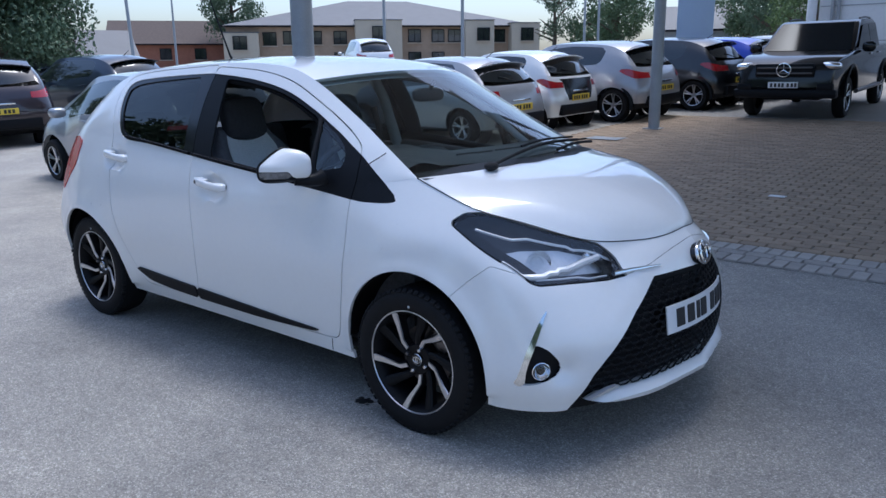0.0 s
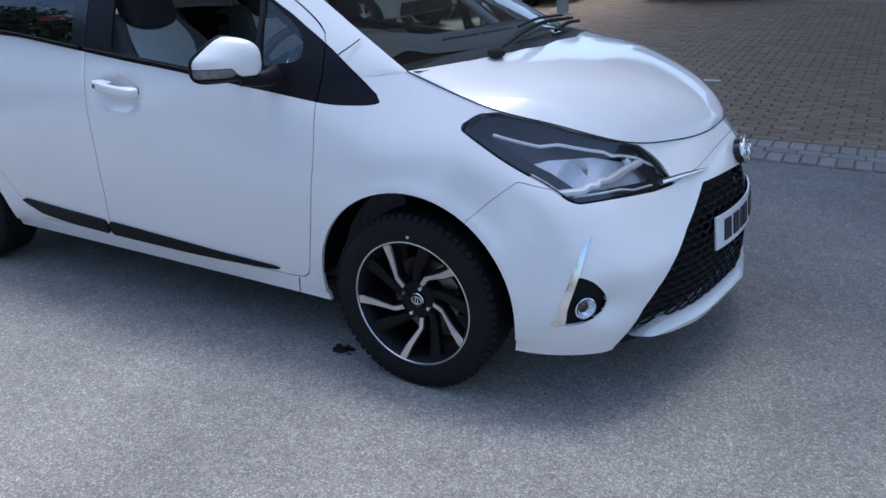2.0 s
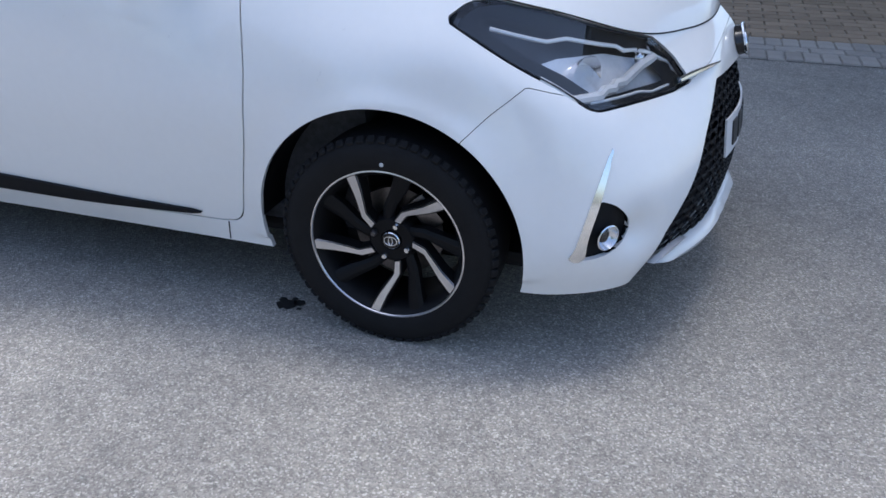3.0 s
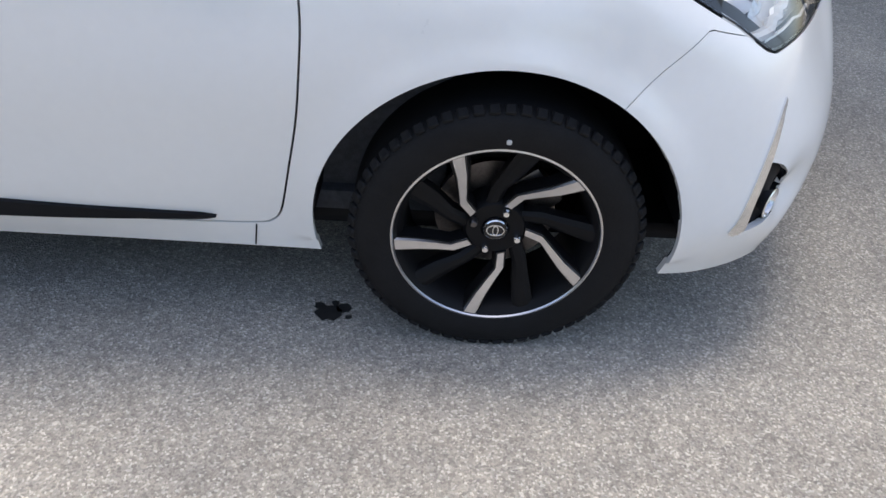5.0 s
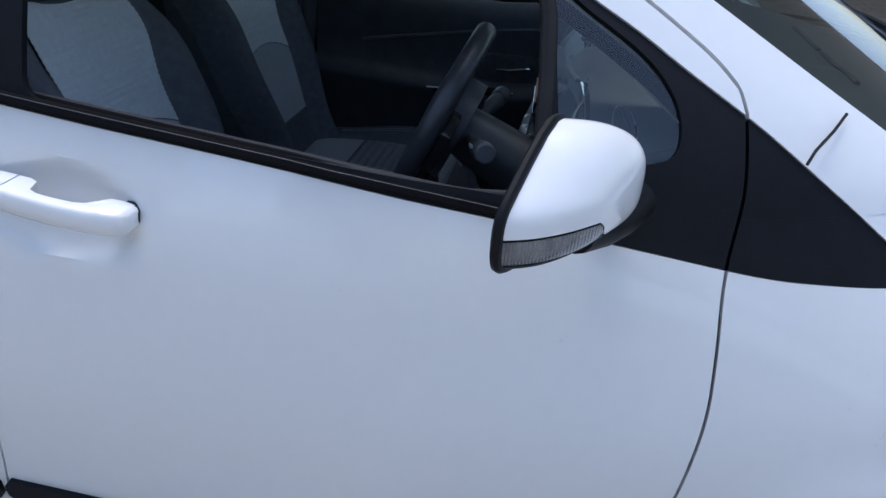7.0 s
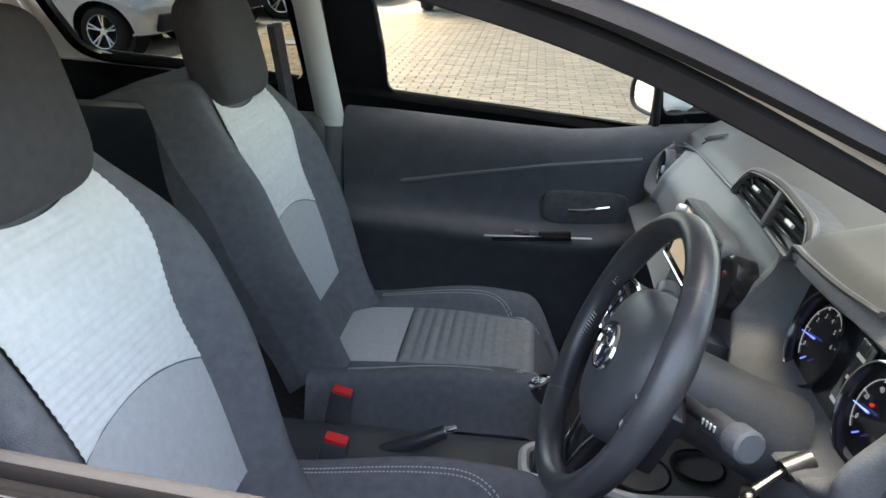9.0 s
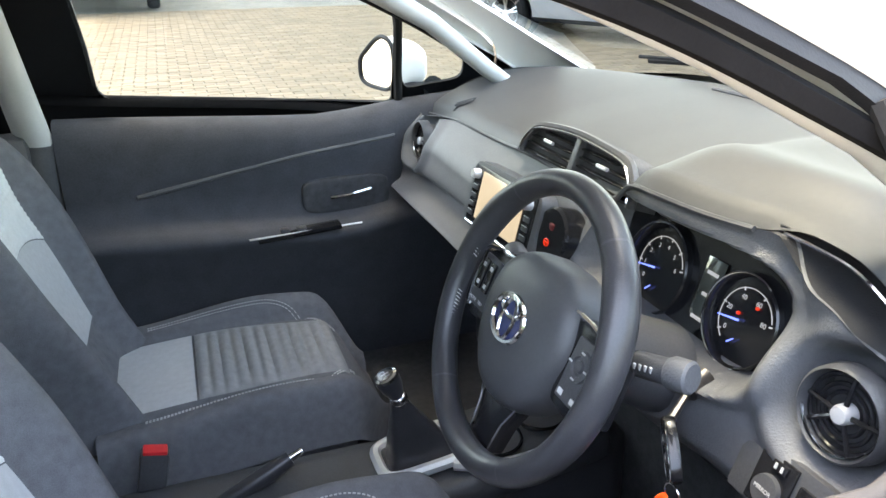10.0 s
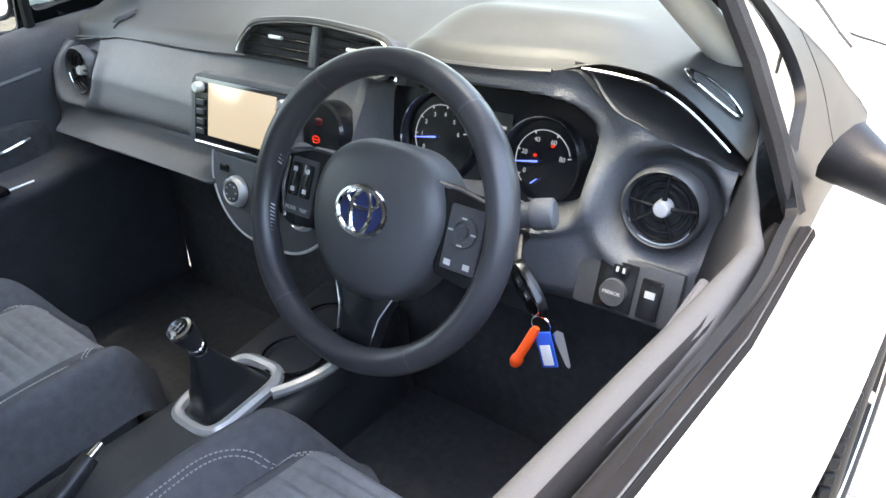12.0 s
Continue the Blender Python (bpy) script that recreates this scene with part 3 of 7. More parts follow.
def wheel(parent, m):
    """Tyre, black alloy with five machined spokes, hub cap, bolts and brake disc; local z points outwards."""
    hub = new("wheel"); hub.parent = parent; hub.matrix_local = m @ Matrix.Diagonal((1.0, 1.0, 1.0, 1.0))
    t = bmesh.new()
    lathe(t, [(.205, -.09), (.225, -.094), (.262, -.096), (.285, -.088), (.296, -.075), (.2995, -.045), (.3005, 0), (.2995, .045), (.296, .075), (.288, .087), (.27, .096), (.245, .098), (.225, .094), (.212, .088), (.207, .078), (.205, 0)], n=72, closed=True)
    tyre = part("tyre", t, TYRE, hub, "black road tyre", angle=30)
    for j in range(64):       # tread blocks on the shoulder
        a = 2 * math.pi * j / 64
        b = bmesh.new() if j == 0 else b
        box(b, (0.2925 * math.cos(a), 0.2925 * math.sin(a), 0.080), (0.014, 0.022, 0.022), 0.003, Matrix.Rotation(a, 4, "Z") @ Matrix.Rotation(radians(-38), 4, "Y"), 1)
    part("tread", b, TYRE, tyre)
    t = bmesh.new(); superball(t, (0.235 * math.cos(1.56), 0.235 * math.sin(1.56), 0.098), (.005, .005, .002)); part("paint_dot", t, STITCH, tyre, "pale paint dot")
    t = bmesh.new()
    lathe(t, [(.2165, .078), (.214, .086), (.209, .087), (.204, .082), (.192, .060), (.186, .02), (.186, -.08), (.205, -.088)], n=72)
    part("rim_barrel", t, RIMBLACK, hub)
    t = bmesh.new(); lathe(t, [(.2165, .082), (.2155, .0895), (.2115, .0905), (.2085, .085)], n=72); part("rim_lip", t, RIMCUT, hub, "machined rim lip")
    t = bmesh.new(); lathe(t, [(0, .040), (.028, .040), (.030, .046), (.060, .046), (.070, .034), (.072, -.01), (0, -.01)], n=40); part("hub", t, RIMBLACK, hub)
    for j in range(5):
        a0 = radians(116 - 72 * j)
        def pol(r, deg, h):
            return Vector((r * math.cos(a0 + radians(deg)), r * math.sin(a0 + radians(deg)), h))
        t = bmesh.new()
        strip = [(.062, 26, .050, .011), (.098, 20, .056, .012), (.125, 10, .063, .013), (.16, 3, .073, .015), (.208, -1, .083, .019)]
        for (lo, hi, w, mtl, nm, lbl) in ((-.034, -.0025, 1.7, RIMBLACK, "spoke", ""), (-.002, 0.003, 1.10, RIMCUT, "spoke_face", "machined silver spoke face")):
            t = bmesh.new(); rings = []
            for r, dg, h, wd in strip:
                p, n2 = pol(r, dg, h), pol(r, dg + 90, 0).normalized()
                rings.append([t.verts.new(p + n2 * wd * w * s + Vector((0, 0, z))) for s, z in ((-.6, hi), (.6, hi), (.75, lo), (-.75, lo))])
            for a, b2 in zip(rings, rings[1:]):
                for i in range(4):
                    t.faces.new((a[i], a[(i + 1) % 4], b2[(i + 1) % 4], b2[i]))
            t.faces.new(rings[0]); t.faces.new(rings[-1][::-1])
            bmesh.ops.recalc_face_normals(t, faces=t.faces[:])
            sp = part(nm, t, mtl, hub, lbl, angle=25)
        t = bmesh.new(); rings = []
        for r, dg, h, wd in ((.055, -14, .042, .022), (.10, -26, .051, .024), (.15, -36, .062, .029), (.206, -40, .078, .034)):
            p, n2 = pol(r, dg, h), pol(r, dg + 90, 0).normalized()
            rings.append([t.verts.new(p + n2 * wd * s + Vector((0, 0, z))) for s, z in ((-.7, -.006), (-.3, 0), (.3, 0), (.7, -.006), (.7, -.03), (-.7, -.03))])
        for a, b2 in zip(rings, rings[1:]):
            for i in range(6):
                t.faces.new((a[i], a[(i + 1) % 6], b2[(i + 1) % 6], b2[i]))
        bmesh.ops.recalc_face_normals(t, faces=t.faces[:])
        part("dark_spoke", t, RIMBLACK, hub, angle=25)
    t = bmesh.new(); lathe(t, [(0, .053), (.022, .052), (.026, .048), (.027, .038)], n=32); cap = part("centre_cap", t, BLACK, hub)
    t = bmesh.new()
    for rr, sx, sy in ((.018, 1, .72), (.012, .45, .95)):
        tube(t, [(rr * sx * math.cos(2 * math.pi * i / 24), rr * sy * math.sin(2 * math.pi * i / 24), .0535) for i in range(24)], .0016, 6, True)
    lathe(t, [(.0225, .0515), (.0235, .054), (.0255, .0515)], n=32)
    part("cap_badge", t, CHROME, cap, "silver oval mark")
    for j in range(4):
        a = radians(69 - 90 * j)
        t = bmesh.new(); lathe(t, [(0, .062), (.006, .062), (.0085, .058), (.009, .044)], Matrix.Translation((.05 * math.cos(a), .05 * math.sin(a), 0)), 12)
        part("wheel_bolt", t, STEEL if j == 3 else CHROME, hub)
    t = bmesh.new(); lathe(t, [(0, .0), (.06, .0), (.065, -.012), (.128, -.012), (.128, -.03), (0, -.03)], n=48); part("brake_disc", t, STEEL, hub, "dull steel brake disc")
    t = bmesh.new(); box(t, (.085, .075, -.005), (.06, .10, .04), .012, (0, 0, 40)); part("brake_caliper", t, STEEL, hub)
    return hub


for x in (0.0, -2.51):
    for s in (1, -1):
        # local z outwards, local y up
        m = Matrix(((s, 0, 0, x), (0, 0, -s, -s * 0.705), (0, 1, 0, 0.298), (0, 0, 0, 1)))
        wheel(car, m)
        t = bmesh.new()
        n = 30
        a = [(x + 0.372 * math.cos(math.pi * (.02 + .96 * i / n)), 0.30 + 0.372 * math.sin(math.pi * (.02 + .96 * i / n))) for i in range(n + 1)]
        A = [t.verts.new((p[0], -s * 0.765, p[1])) for p in a]; B = [t.verts.new((p[0], -s * 0.45, p[1])) for p in a]
        for i in range(n):
            t.faces.new((A[i], A[i + 1], B[i + 1], B[i]))
        t.faces.new(B)
        part("wheel_arch_liner", t, SEAL, car, "black arch liner")
# floor of the car, seen as shade underneath
t = bmesh.new(); box(t, (-1.2, 0, .235), (3.5, 1.30, .05), .02); part("underbody", t, TRIM, car)

# headlights
for s in (1, -1):
    flip = (lambda m: m) if s == 1 else mirrored
    skin = cut_in(lower, HEADLIGHT, 0.002)
    bowl = (skin[0] - normals(skin) * 0.055, skin[1])
    house = new("headlight"); house.parent = car
    tagged(house, "clear headlight in a dark housing")
    vf("housing", *flip(lipped(bowl, -0.05)), DARKLAMP, house)
    vf("rim", *flip(lipped((cut_out(skin, [tuple(p) for p in np.array(HEADLIGHT) * 0.93 + np.array([.45, .765]) * 0.07])), .006)), BLACK, house)
    lens = vf("lens", *flip(skin), LENS, house)
    def lamp_pt(x, z, d):
        x = forward([(x, z)])[0][0]
        i = np.argmin((skin[0][:, 0] - x) ** 2 + (skin[0][:, 2] - z) ** 2)
        p = skin[0][i] - normals(skin)[i] * d
        return Vector((p[0], p[1] * s, p[2]))
    silver = cut_in(skin, forward([(.325, .778), (.40, .792), (.50, .785), (.59, .752), (.645, .706), (.655, .686), (.56, .684), (.49, .688), (.41, .734)]))
    vf("bezel", *flip((silver[0] - normals(silver) * .034, silver[1])), LAMPWHITE, house, "silver lamp bezel")
    for (px, pz, rr) in ((.462, .752, .034), (.575, .757, .022)):
        t = bmesh.new(); o = lamp_pt(px, pz, .030)
        fx = Vector((0.85, -.5 * s, 0.1)).normalized()
        m = axes(o, fx.cross(Vector((0, 0, 1))), Vector((0, 0, 1)))
        m = m if (m.to_3x3() @ Vector((0, 0, 1))).dot(fx) > 0 else m @ Matrix.Rotation(math.pi, 4, "Y")
        lathe(t, [(rr * 1.55, .014), (rr * 1.3, .0), (rr, -.018), (rr * .5, -.032), (0, -.036)], m, 28)
        part("reflector", t, REFLECTOR, house)
        t = bmesh.new(); superball(t, o, (rr * .8, rr * .8, rr * .8), 1, 1, 20, 12); part("projector", t, LENS if rr > .03 else CHROME, house)
    for line, w in (([(.36, .727), (.42, .706), (.50, .706), (.54, .722), (.60, .748)], .013), ([(.24, .862), (.33, .838), (.48, .800), (.58, .765), (.63, .735), (.665, .70)], .0055), ([(.48, .690), (.56, .690), (.65, .688)], .004)):
        t = bmesh.new(); tube(t, [lamp_pt(x, z, .016) for x, z in [tuple(p) for p in smooth_line(line, 4)]], w, 8)
        part("light_guide", t, LAMPWHITE, house, "bright light strip")

# grille behind the nose opening
gx = on_nose
t = bmesh.new()
ys, zs = np.linspace(-.62, .62, 50), np.linspace(.19, .70, 24)
vv = [[t.verts.new(gx(float(np.clip(y, -1, 1)) * 1.0, z, ) + Vector((-.05, 0, 0))) for z in zs] for y in ys]
for i in range(len(ys) - 1):
    for j in range(len(zs) - 1):
        if abs(ys[i]) < grille_half(zs[j]) + .06:
            t.faces.new((vv[i][j], vv[i + 1][j], vv[i + 1][j + 1], vv[i][j + 1]))
grille = new("grille"); grille.parent = car
part("backing", t, TRIM, grille)
t = bmesh.new()
cell = 0.026
for r in range(15):
    z = .29 + r * cell * .9
    for c in range(-22, 23):
        y = (c + (r % 2) * .5) * cell * 1.9
        if abs(y) > grille_half(z) - .012 or z > .645:
            continue
        big = 1.0
        ring = [gx(y + cell * 0.98 * math.cos(math.pi * k / 3), z + cell * .60 * math.sin(math.pi * k / 3), -.016) for k in range(6)]
        tube(t, ring, .0042, 4, True)
part("honeycomb", t, TRIM, grille, "black honeycomb mesh")
# white lower lip with silver corner blades
t = bmesh.new()
rows = []
for y in np.linspace(-.565, .565, 61):
    k = max(0.0, 1 - (abs(y) / .59) ** 6)
    top = .205 + .072 * k ** .5
    base = on_nose(float(y), .24)
    pr = [(-.06, top - .004), (-.012, top), (.016, top - .012), (.028, top - .035), (.018, .218), (-.02, .208), (-.08, .206)]
    rows.append([t.verts.new((base.x + dx * (.3 + .7 * k), y, max(z, .204 + .045 * (1 - k)))) for dx, z in pr])
for a, b in zip(rows, rows[1:]):
    for i in range(len(a) - 1):
        t.faces.new((a[i], a[i + 1], b[i + 1], b[i]))
bmesh.ops.recalc_face_normals(t, faces=t.faces[:])
part("front_lip", t, PAINT, car, "white lower lip")
for s in (1, -1):
    t = bmesh.new()
    pts = [on_nose(s * y, z, .012) for y, z in ((-.580, .245), (-.565, .260), (-.525, .287), (-.49, .291), (-.525, .268), (-.57, .243))]
    f = t.faces.new([t.verts.new(p) for p in pts])
    r = bmesh.ops.extrude_face_region(t, geom=[f]); bmesh.ops.translate(t, vec=(-.02, 0, 0), verts=[v for v in r["geom"] if isinstance(v, bmesh.types.BMVert)])
    bmesh.ops.recalc_face_normals(t, faces=t.faces[:])
    part("corner_blade", t, SATIN, car, "silver corner blade")
    # chrome strip from the headlight towards the badge
    t = bmesh.new(); tube(t, [on_nose(s * y, z, .006) for y, z in ((-.41, .688), (-.35, .694), (-.29, .697), (-.235, .697))], [.009, .008, .006, .002], 8); part("chrome_strip", t, CHROME, car)
    # fog lamp with chrome blade
    fog = new("fog_lamp"); fog.parent = car
    flip = (lambda m: m) if s == 1 else mirrored
    hole = cut_in(lower, FOG, 0)
    vf("bezel", *flip(lipped((hole[0] - normals(hole) * .03, hole[1]), -.03)), BLACK, fog, "black fog lamp bezel")
    blade = lifted(cut_in(lower, smooth_line(forward([(.470, .324), (.485, .36), (.510, .47), (.538, .594), (.541, .57), (.530, .47), (.512, .38), (.506, .325)]), 5, True)), .004)
    vf("chrome_blade", *flip(lipped(blade, .012)), CHROME, fog, "chrome upright blade")
    o = on_side(.554, .378, lower, -.004); o.y *= s
    fx = Vector((.75, -.65 * s, 0)).normalized()
    m = axes(o, Vector((0, 0, 1)).cross(fx), Vector((0, 0, 1)))
    t = bmesh.new(); lathe(t, [(.034, .006), (.031, .008), (.028, .002), (.018, -.014), (0, -.02)], m, 28); part("reflector", t, REFLECTOR, fog)
    t = bmesh.new(); lathe(t, [(.030, .004), (.02, .010), (0, .012)], m, 28); part("lens", t, LENS, fog)

# badge and number plate
t = bmesh.new()
bp = on_nose(0, .705, .010); bm_ = axes(bp, (0, 1, 0), (-.32, 0, 1))
for rx, ry, cx, cy, w in ((.060, .043, 0, 0, .0065), (.026, .040, 0, -.002, .0055), (.040, .018, 0, .022, .0050)):
    tube(t, [bm_ @ Vector((cx + rx * math.cos(2 * math.pi * i / 40), cy + ry * math.sin(2 * math.pi * i / 40), .006)) for i in range(40)], w, 8, True)
badge = part("badge", t, CHROME, car, "chrome oval badge of crossed rings")
t = bmesh.new()
lathe(t, [(0, .004), (.058, .003), (.060, -.02)], bm_ @ Matrix.Diagonal((1, .73, 1, 1)), 40); part("badge_plate", t, BLACK, badge)
PX = .862
plate_m = axes((PX, 0, .492), (0, 1, 0), (-.12, 0, 1))
def bent(u):
    return -.045 * (u / .26) ** 2


us_ = np.linspace(-.26, .26, 27)
PV = [(u, w, bent(u)) for u in us_ for w in (-.0555, .0555)]
PV, PF = lipped((np.array([tuple(plate_m @ Vector(p)) for p in PV]), grid_faces(27, 2)[::-1]), .006)
plate = vf("number_plate", PV, PF, PLATEW, car, "white number plate with dark bars")
for k, cx in enumerate((-.19, -.125, -.073, -.028, .065, .130, .190)):
    t = bmesh.new(); box(t, (cx, 0, .002 + bent(cx)), (.022 if k == 2 else .045, .072, .005), .001, Matrix.Rotation(.35 * cx / .26, 4, "Y"), seg=1); bmesh.ops.transform(t, matrix=plate_m, verts=t.verts)
    part("plate_bar", t, INK, plate)
t = bmesh.new(); box(t, (0, 0, -.045), (.40, .09, .03), .003); bmesh.ops.transform(t, matrix=plate_m, verts=t.verts); part("plate_mount", t, BLACK, car)


def door_mirror(s):
    """Mirror on an arm: white domed cap, black lower shell, clear indicator, glass facing back."""
    mir = new("door_mirror"); mir.parent = car
    tagged(mir, "white door mirror with an indicator")
    off = np.array([0, 0, 0]) if s == 1 else np.array([0, -.095, 0])
    inner, rv, fw = np.array([-.607, -.810, 0]), np.array([-.32, -.947, 0]), np.array([.94, .34, -.02])
    LEN = .168
    def top_(q):
        return 1.121 - .052 * ss_(.30, 1.0, q)
    def bot_(q):
        return .978 + .006 * q
    def ss_(a, b, x):
        x = np.clip((x - a) / (b - a), 0, 1)
        return x * x * (3 - 2 * x)
    ang = np.linspace(0, 2 * math.pi, 56, endpoint=False)
    def rim_pt(a, k=1.0):
        c_, s_ = math.cos(a), math.sin(a)
        q = .5 + .5 * math.copysign(abs(c_) ** .55, c_) * k
        zt, zb = top_(q), bot_(q)
        return q, (zt + zb) / 2 + (zt - zb) / 2 * math.copysign(abs(s_) ** .62, s_) * k
    def dome(grow=1.0):
        V, rows = [], 15
        for i in range(rows):
            k = math.sin(math.pi / 2 * i / (rows - 1)); sc = max(.03, (1 - k ** 2.5) ** (1 / 2.5)) * grow
            for a in ang:
                q, z = rim_pt(a)
                q2, z2 = .47 + (q - .47) * sc, 1.047 + (z - 1.047) * sc
                V.append(inner + rv * LEN * q2 + fw * (.126 - .050 * q2) * k * grow + np.array([0, 0, z2]) + off)
        n = len(ang)
        F = [(i * n + j, i * n + (j + 1) % n, (i + 1) * n + (j + 1) % n, (i + 1) * n + j) for i in range(rows - 1) for j in range(n)]
        F.append(tuple((rows - 1) * n + j for j in range(n)))
        return np.array(V), F
    def fields(m):
        P = m[0] - off
        q = ((P - inner) @ rv) / LEN
        return q, P[:, 2] - (.999 + .029 * ss_(.20, .40, q))
    put = (lambda nm, m, mt, lb="": vf(nm, *(m if s == 1 else mirrored(m)), mt, mir, lb, angle=55))
    d = dome(); q, f = fields(d)
    put("cap", clip(d, f - .0012), PAINT, "white painted cap")
    low = clip(d, -f - .0012)
    q2, _ = fields(low)
    g = np.minimum(q2 - .30, (low[0] - off)[:, 2] - .998)
    put("indicator", clip(low, g - .001), INDICATOR, "clear ribbed indicator lens")
    put("lower_shell", clip(low, -g - .001), TRIM, "black lower shell")
    put("shell", dome(.965), TRIM)
    T = Matrix.Diagonal((1, s, 1, 1))
    o3 = Vector(off)
    def mk(name, t, mt, lbl=""):
        bmesh.ops.transform(t, matrix=T, verts=t.verts)
        if s < 0:
            bmesh.ops.reverse_faces(t, faces=t.faces[:])
        return part(name, t, mt, mir, lbl)
    def rp(a, k, back):
        q_, z_ = rim_pt(a)
        q_, z_ = .5 + (q_ - .5) * k, 1.045 + (z_ - 1.045) * k
        return Vector(inner + rv * LEN * q_ - fw * back + np.array([0, 0, z_])) + o3
    t = bmesh.new(); tube(t, [rp(a, .985, .003) for a in ang], .006, 8, True); mk("rim", t, TRIM, "black rim")
    t = bmesh.new()
    vs = [t.verts.new(rp(a, .93, .002)) for a in ang]; t.faces.new(vs)
    r = bmesh.ops.extrude_face_region(t, geom=t.faces[:]); bmesh.ops.translate(t, vec=(.004, 0, 0), verts=[v for v in r["geom"] if isinstance(v, bmesh.types.BMVert)])
    bmesh.ops.recalc_face_normals(t, faces=t.faces[:])
    mk("mirror_glass", t, mat("mirror", (.9, .9, .9), .02, 1.0), "mirror glass")
    t = bmesh.new(); tube(t, [Vector(p) + o3 for p in ((-.585, -.84, .99), (-.555, -.80, .982), (-.535, -.765, .985), (-.525, -.735, .995))], [.026, .024, .028, .036], 12); mk("arm", t, TRIM, "black mirror arm")


door_mirror(1)
door_mirror(-1)

# door handles: a flat bar that stands off the bowl, a fixed piece with the lock behind it, and a dark gasket
BAR = [(-1.316, -.834, -.786, 1), (-1.300, -.836, -.786, 1), (-1.288, -.837, -.792, 1), (-1.282, -.837, -.814, 1), (-1.270, -.838, -.820, 1), (-1.245, -.839, -.821, 1), (-1.220, -.838, -.820, 1), (-1.206, -.837, -.814, 1),
       (-1.196, -.836, -.802, 1), (-1.186, -.834, -.788, 1), (-1.172, -.831, -.786, 1), (-1.162, -.828, -.786, .97), (-1.154, -.823, -.786, .90), (-1.149, -.815, -.786, .78), (-1.147, -.804, -.786, .58)]
FIXED = [(-1.376, -.806, -.786, .55), (-1.370, -.815, -.786, .80), (-1.358, -.823, -.786, .95), (-1.340, -.830, -.786, 1), (-1.3185, -.834, -.786, 1)]
GASKET = [(-1.166, -.790, -.780, .97), (-1.160, -.791, -.780, .95), (-1.1530, -.792, -.780, .88), (-1.1480, -.792, -.780, .76), (-1.1458, -.792, -.780, .56)]


def handle_solid(stations, s, shift):
    """A bar lofted through stations of x, outer y, inner y and relative height."""
    t = bmesh.new(); rings = []
    for x, yo, yi, k in stations:
        zc = .9135 - .105 * (x + 1.316)
        h = .0165 * k; e = min(.004, (yi - yo) * .3)
        sec = ((yo + e, -h), (yo, -h + e), (yo - .001, 0), (yo, h - e), (yo + e, h), (yi, h), (yi, -h))
        rings.append([t.verts.new((x + shift[0], s * (y + shift[1]), zc + z + shift[2])) for y, z in sec])
    for a, b in zip(rings, rings[1:]):
        for i in range(7):
            t.faces.new((a[i], a[(i + 1) % 7], b[(i + 1) % 7], b[i]))
    t.faces.new(rings[0]); t.faces.new(rings[-1])
    bmesh.ops.recalc_face_normals(t, faces=t.faces[:])
    return t


for shift in ((0, 0, 0), (-.908, .027, .078)):
    for s in (1, -1):
        hd = part("door_handle", handle_solid(BAR, s, shift), PAINT, car, "white pull handle", angle=50)
        fx = part("fixed_end", handle_solid(FIXED, s, shift), PAINT, hd, angle=50)
        part("gasket", handle_solid(GASKET, s, shift), RUBBER, hd)
        if s == 1 and not shift[0]:
            t = bmesh.new(); lathe(t, [(0, .004), (.006, .004), (.0085, .003), (.0095, 0)], axes((-1.338, -.8305, .915), (1, 0, 0), (0, 0, 1)), 18); part("lock", t, STEEL, hd, "steel key lock")

# tail lamp edges, aerial, cowl and wipers
for s in (1, -1):
    m = cut_in(lower, [(-2.62, 1.04), (-2.66, .90), (-2.86, .74), (-3.0, .80), (-3.0, 1.06), (-2.75, 1.08)])
    vf("tail_lamp", *((lambda q: q) if s == 1 else mirrored)(lipped(lifted(m, .004), .012)), REDLENS, car, "red tail lamp")
t = bmesh.new()
edge = [(-.083, -.636, 1.012), (.03, -.45, 1.036), (.10, -.22, 1.044), (.125, 0, 1.042), (.10, .22, 1.044), (.03, .45, 1.036), (-.083, .636, 1.012)]
line = smooth_line(edge, 6)
A = [t.verts.new((p[0] + .035, p[1], p[2] - .004)) for p in line]; B = [t.verts.new((p[0] - .05, p[1] * .985, p[2] + .010)) for p in line]
for i in range(len(line) - 1):
    t.faces.new((A[i], A[i + 1], B[i + 1], B[i]))
part("cowl", t, TRIM, car, "black scuttle panel")
for pts in (([(.10, -.40, 1.050), (.06, -.10, 1.085), (.035, .12, 1.095), (0.02, .38, 1.085)]), ([(.085, .10, 1.065), (.05, .30, 1.075), (0, .55, 1.06)])):
    t = bmesh.new(); tube(t, smooth_line(pts, 5), .007, 6); w = part("wiper", t, RUBBER, car, "black wiper arm")
    t = bmesh.new(); tube(t, [(x - .03, y, z + .012) for x, y, z in smooth_line(pts[1:], 5)], .005, 6); part("wiper_blade", t, RUBBER, w)
t = bmesh.new(); superball(t, (.105, -.41, 1.048), (.03, .03, .018), 1, 1, 16, 10); part("wiper_cap", t, RUBBER, car)
t = bmesh.new(); tube(t, [(-2.17, 0, 1.48), (-2.21, 0, 1.53), (-2.38, 0, 1.88)], [.011, .006, .003], 8); part("aerial", t, TRIM, car)

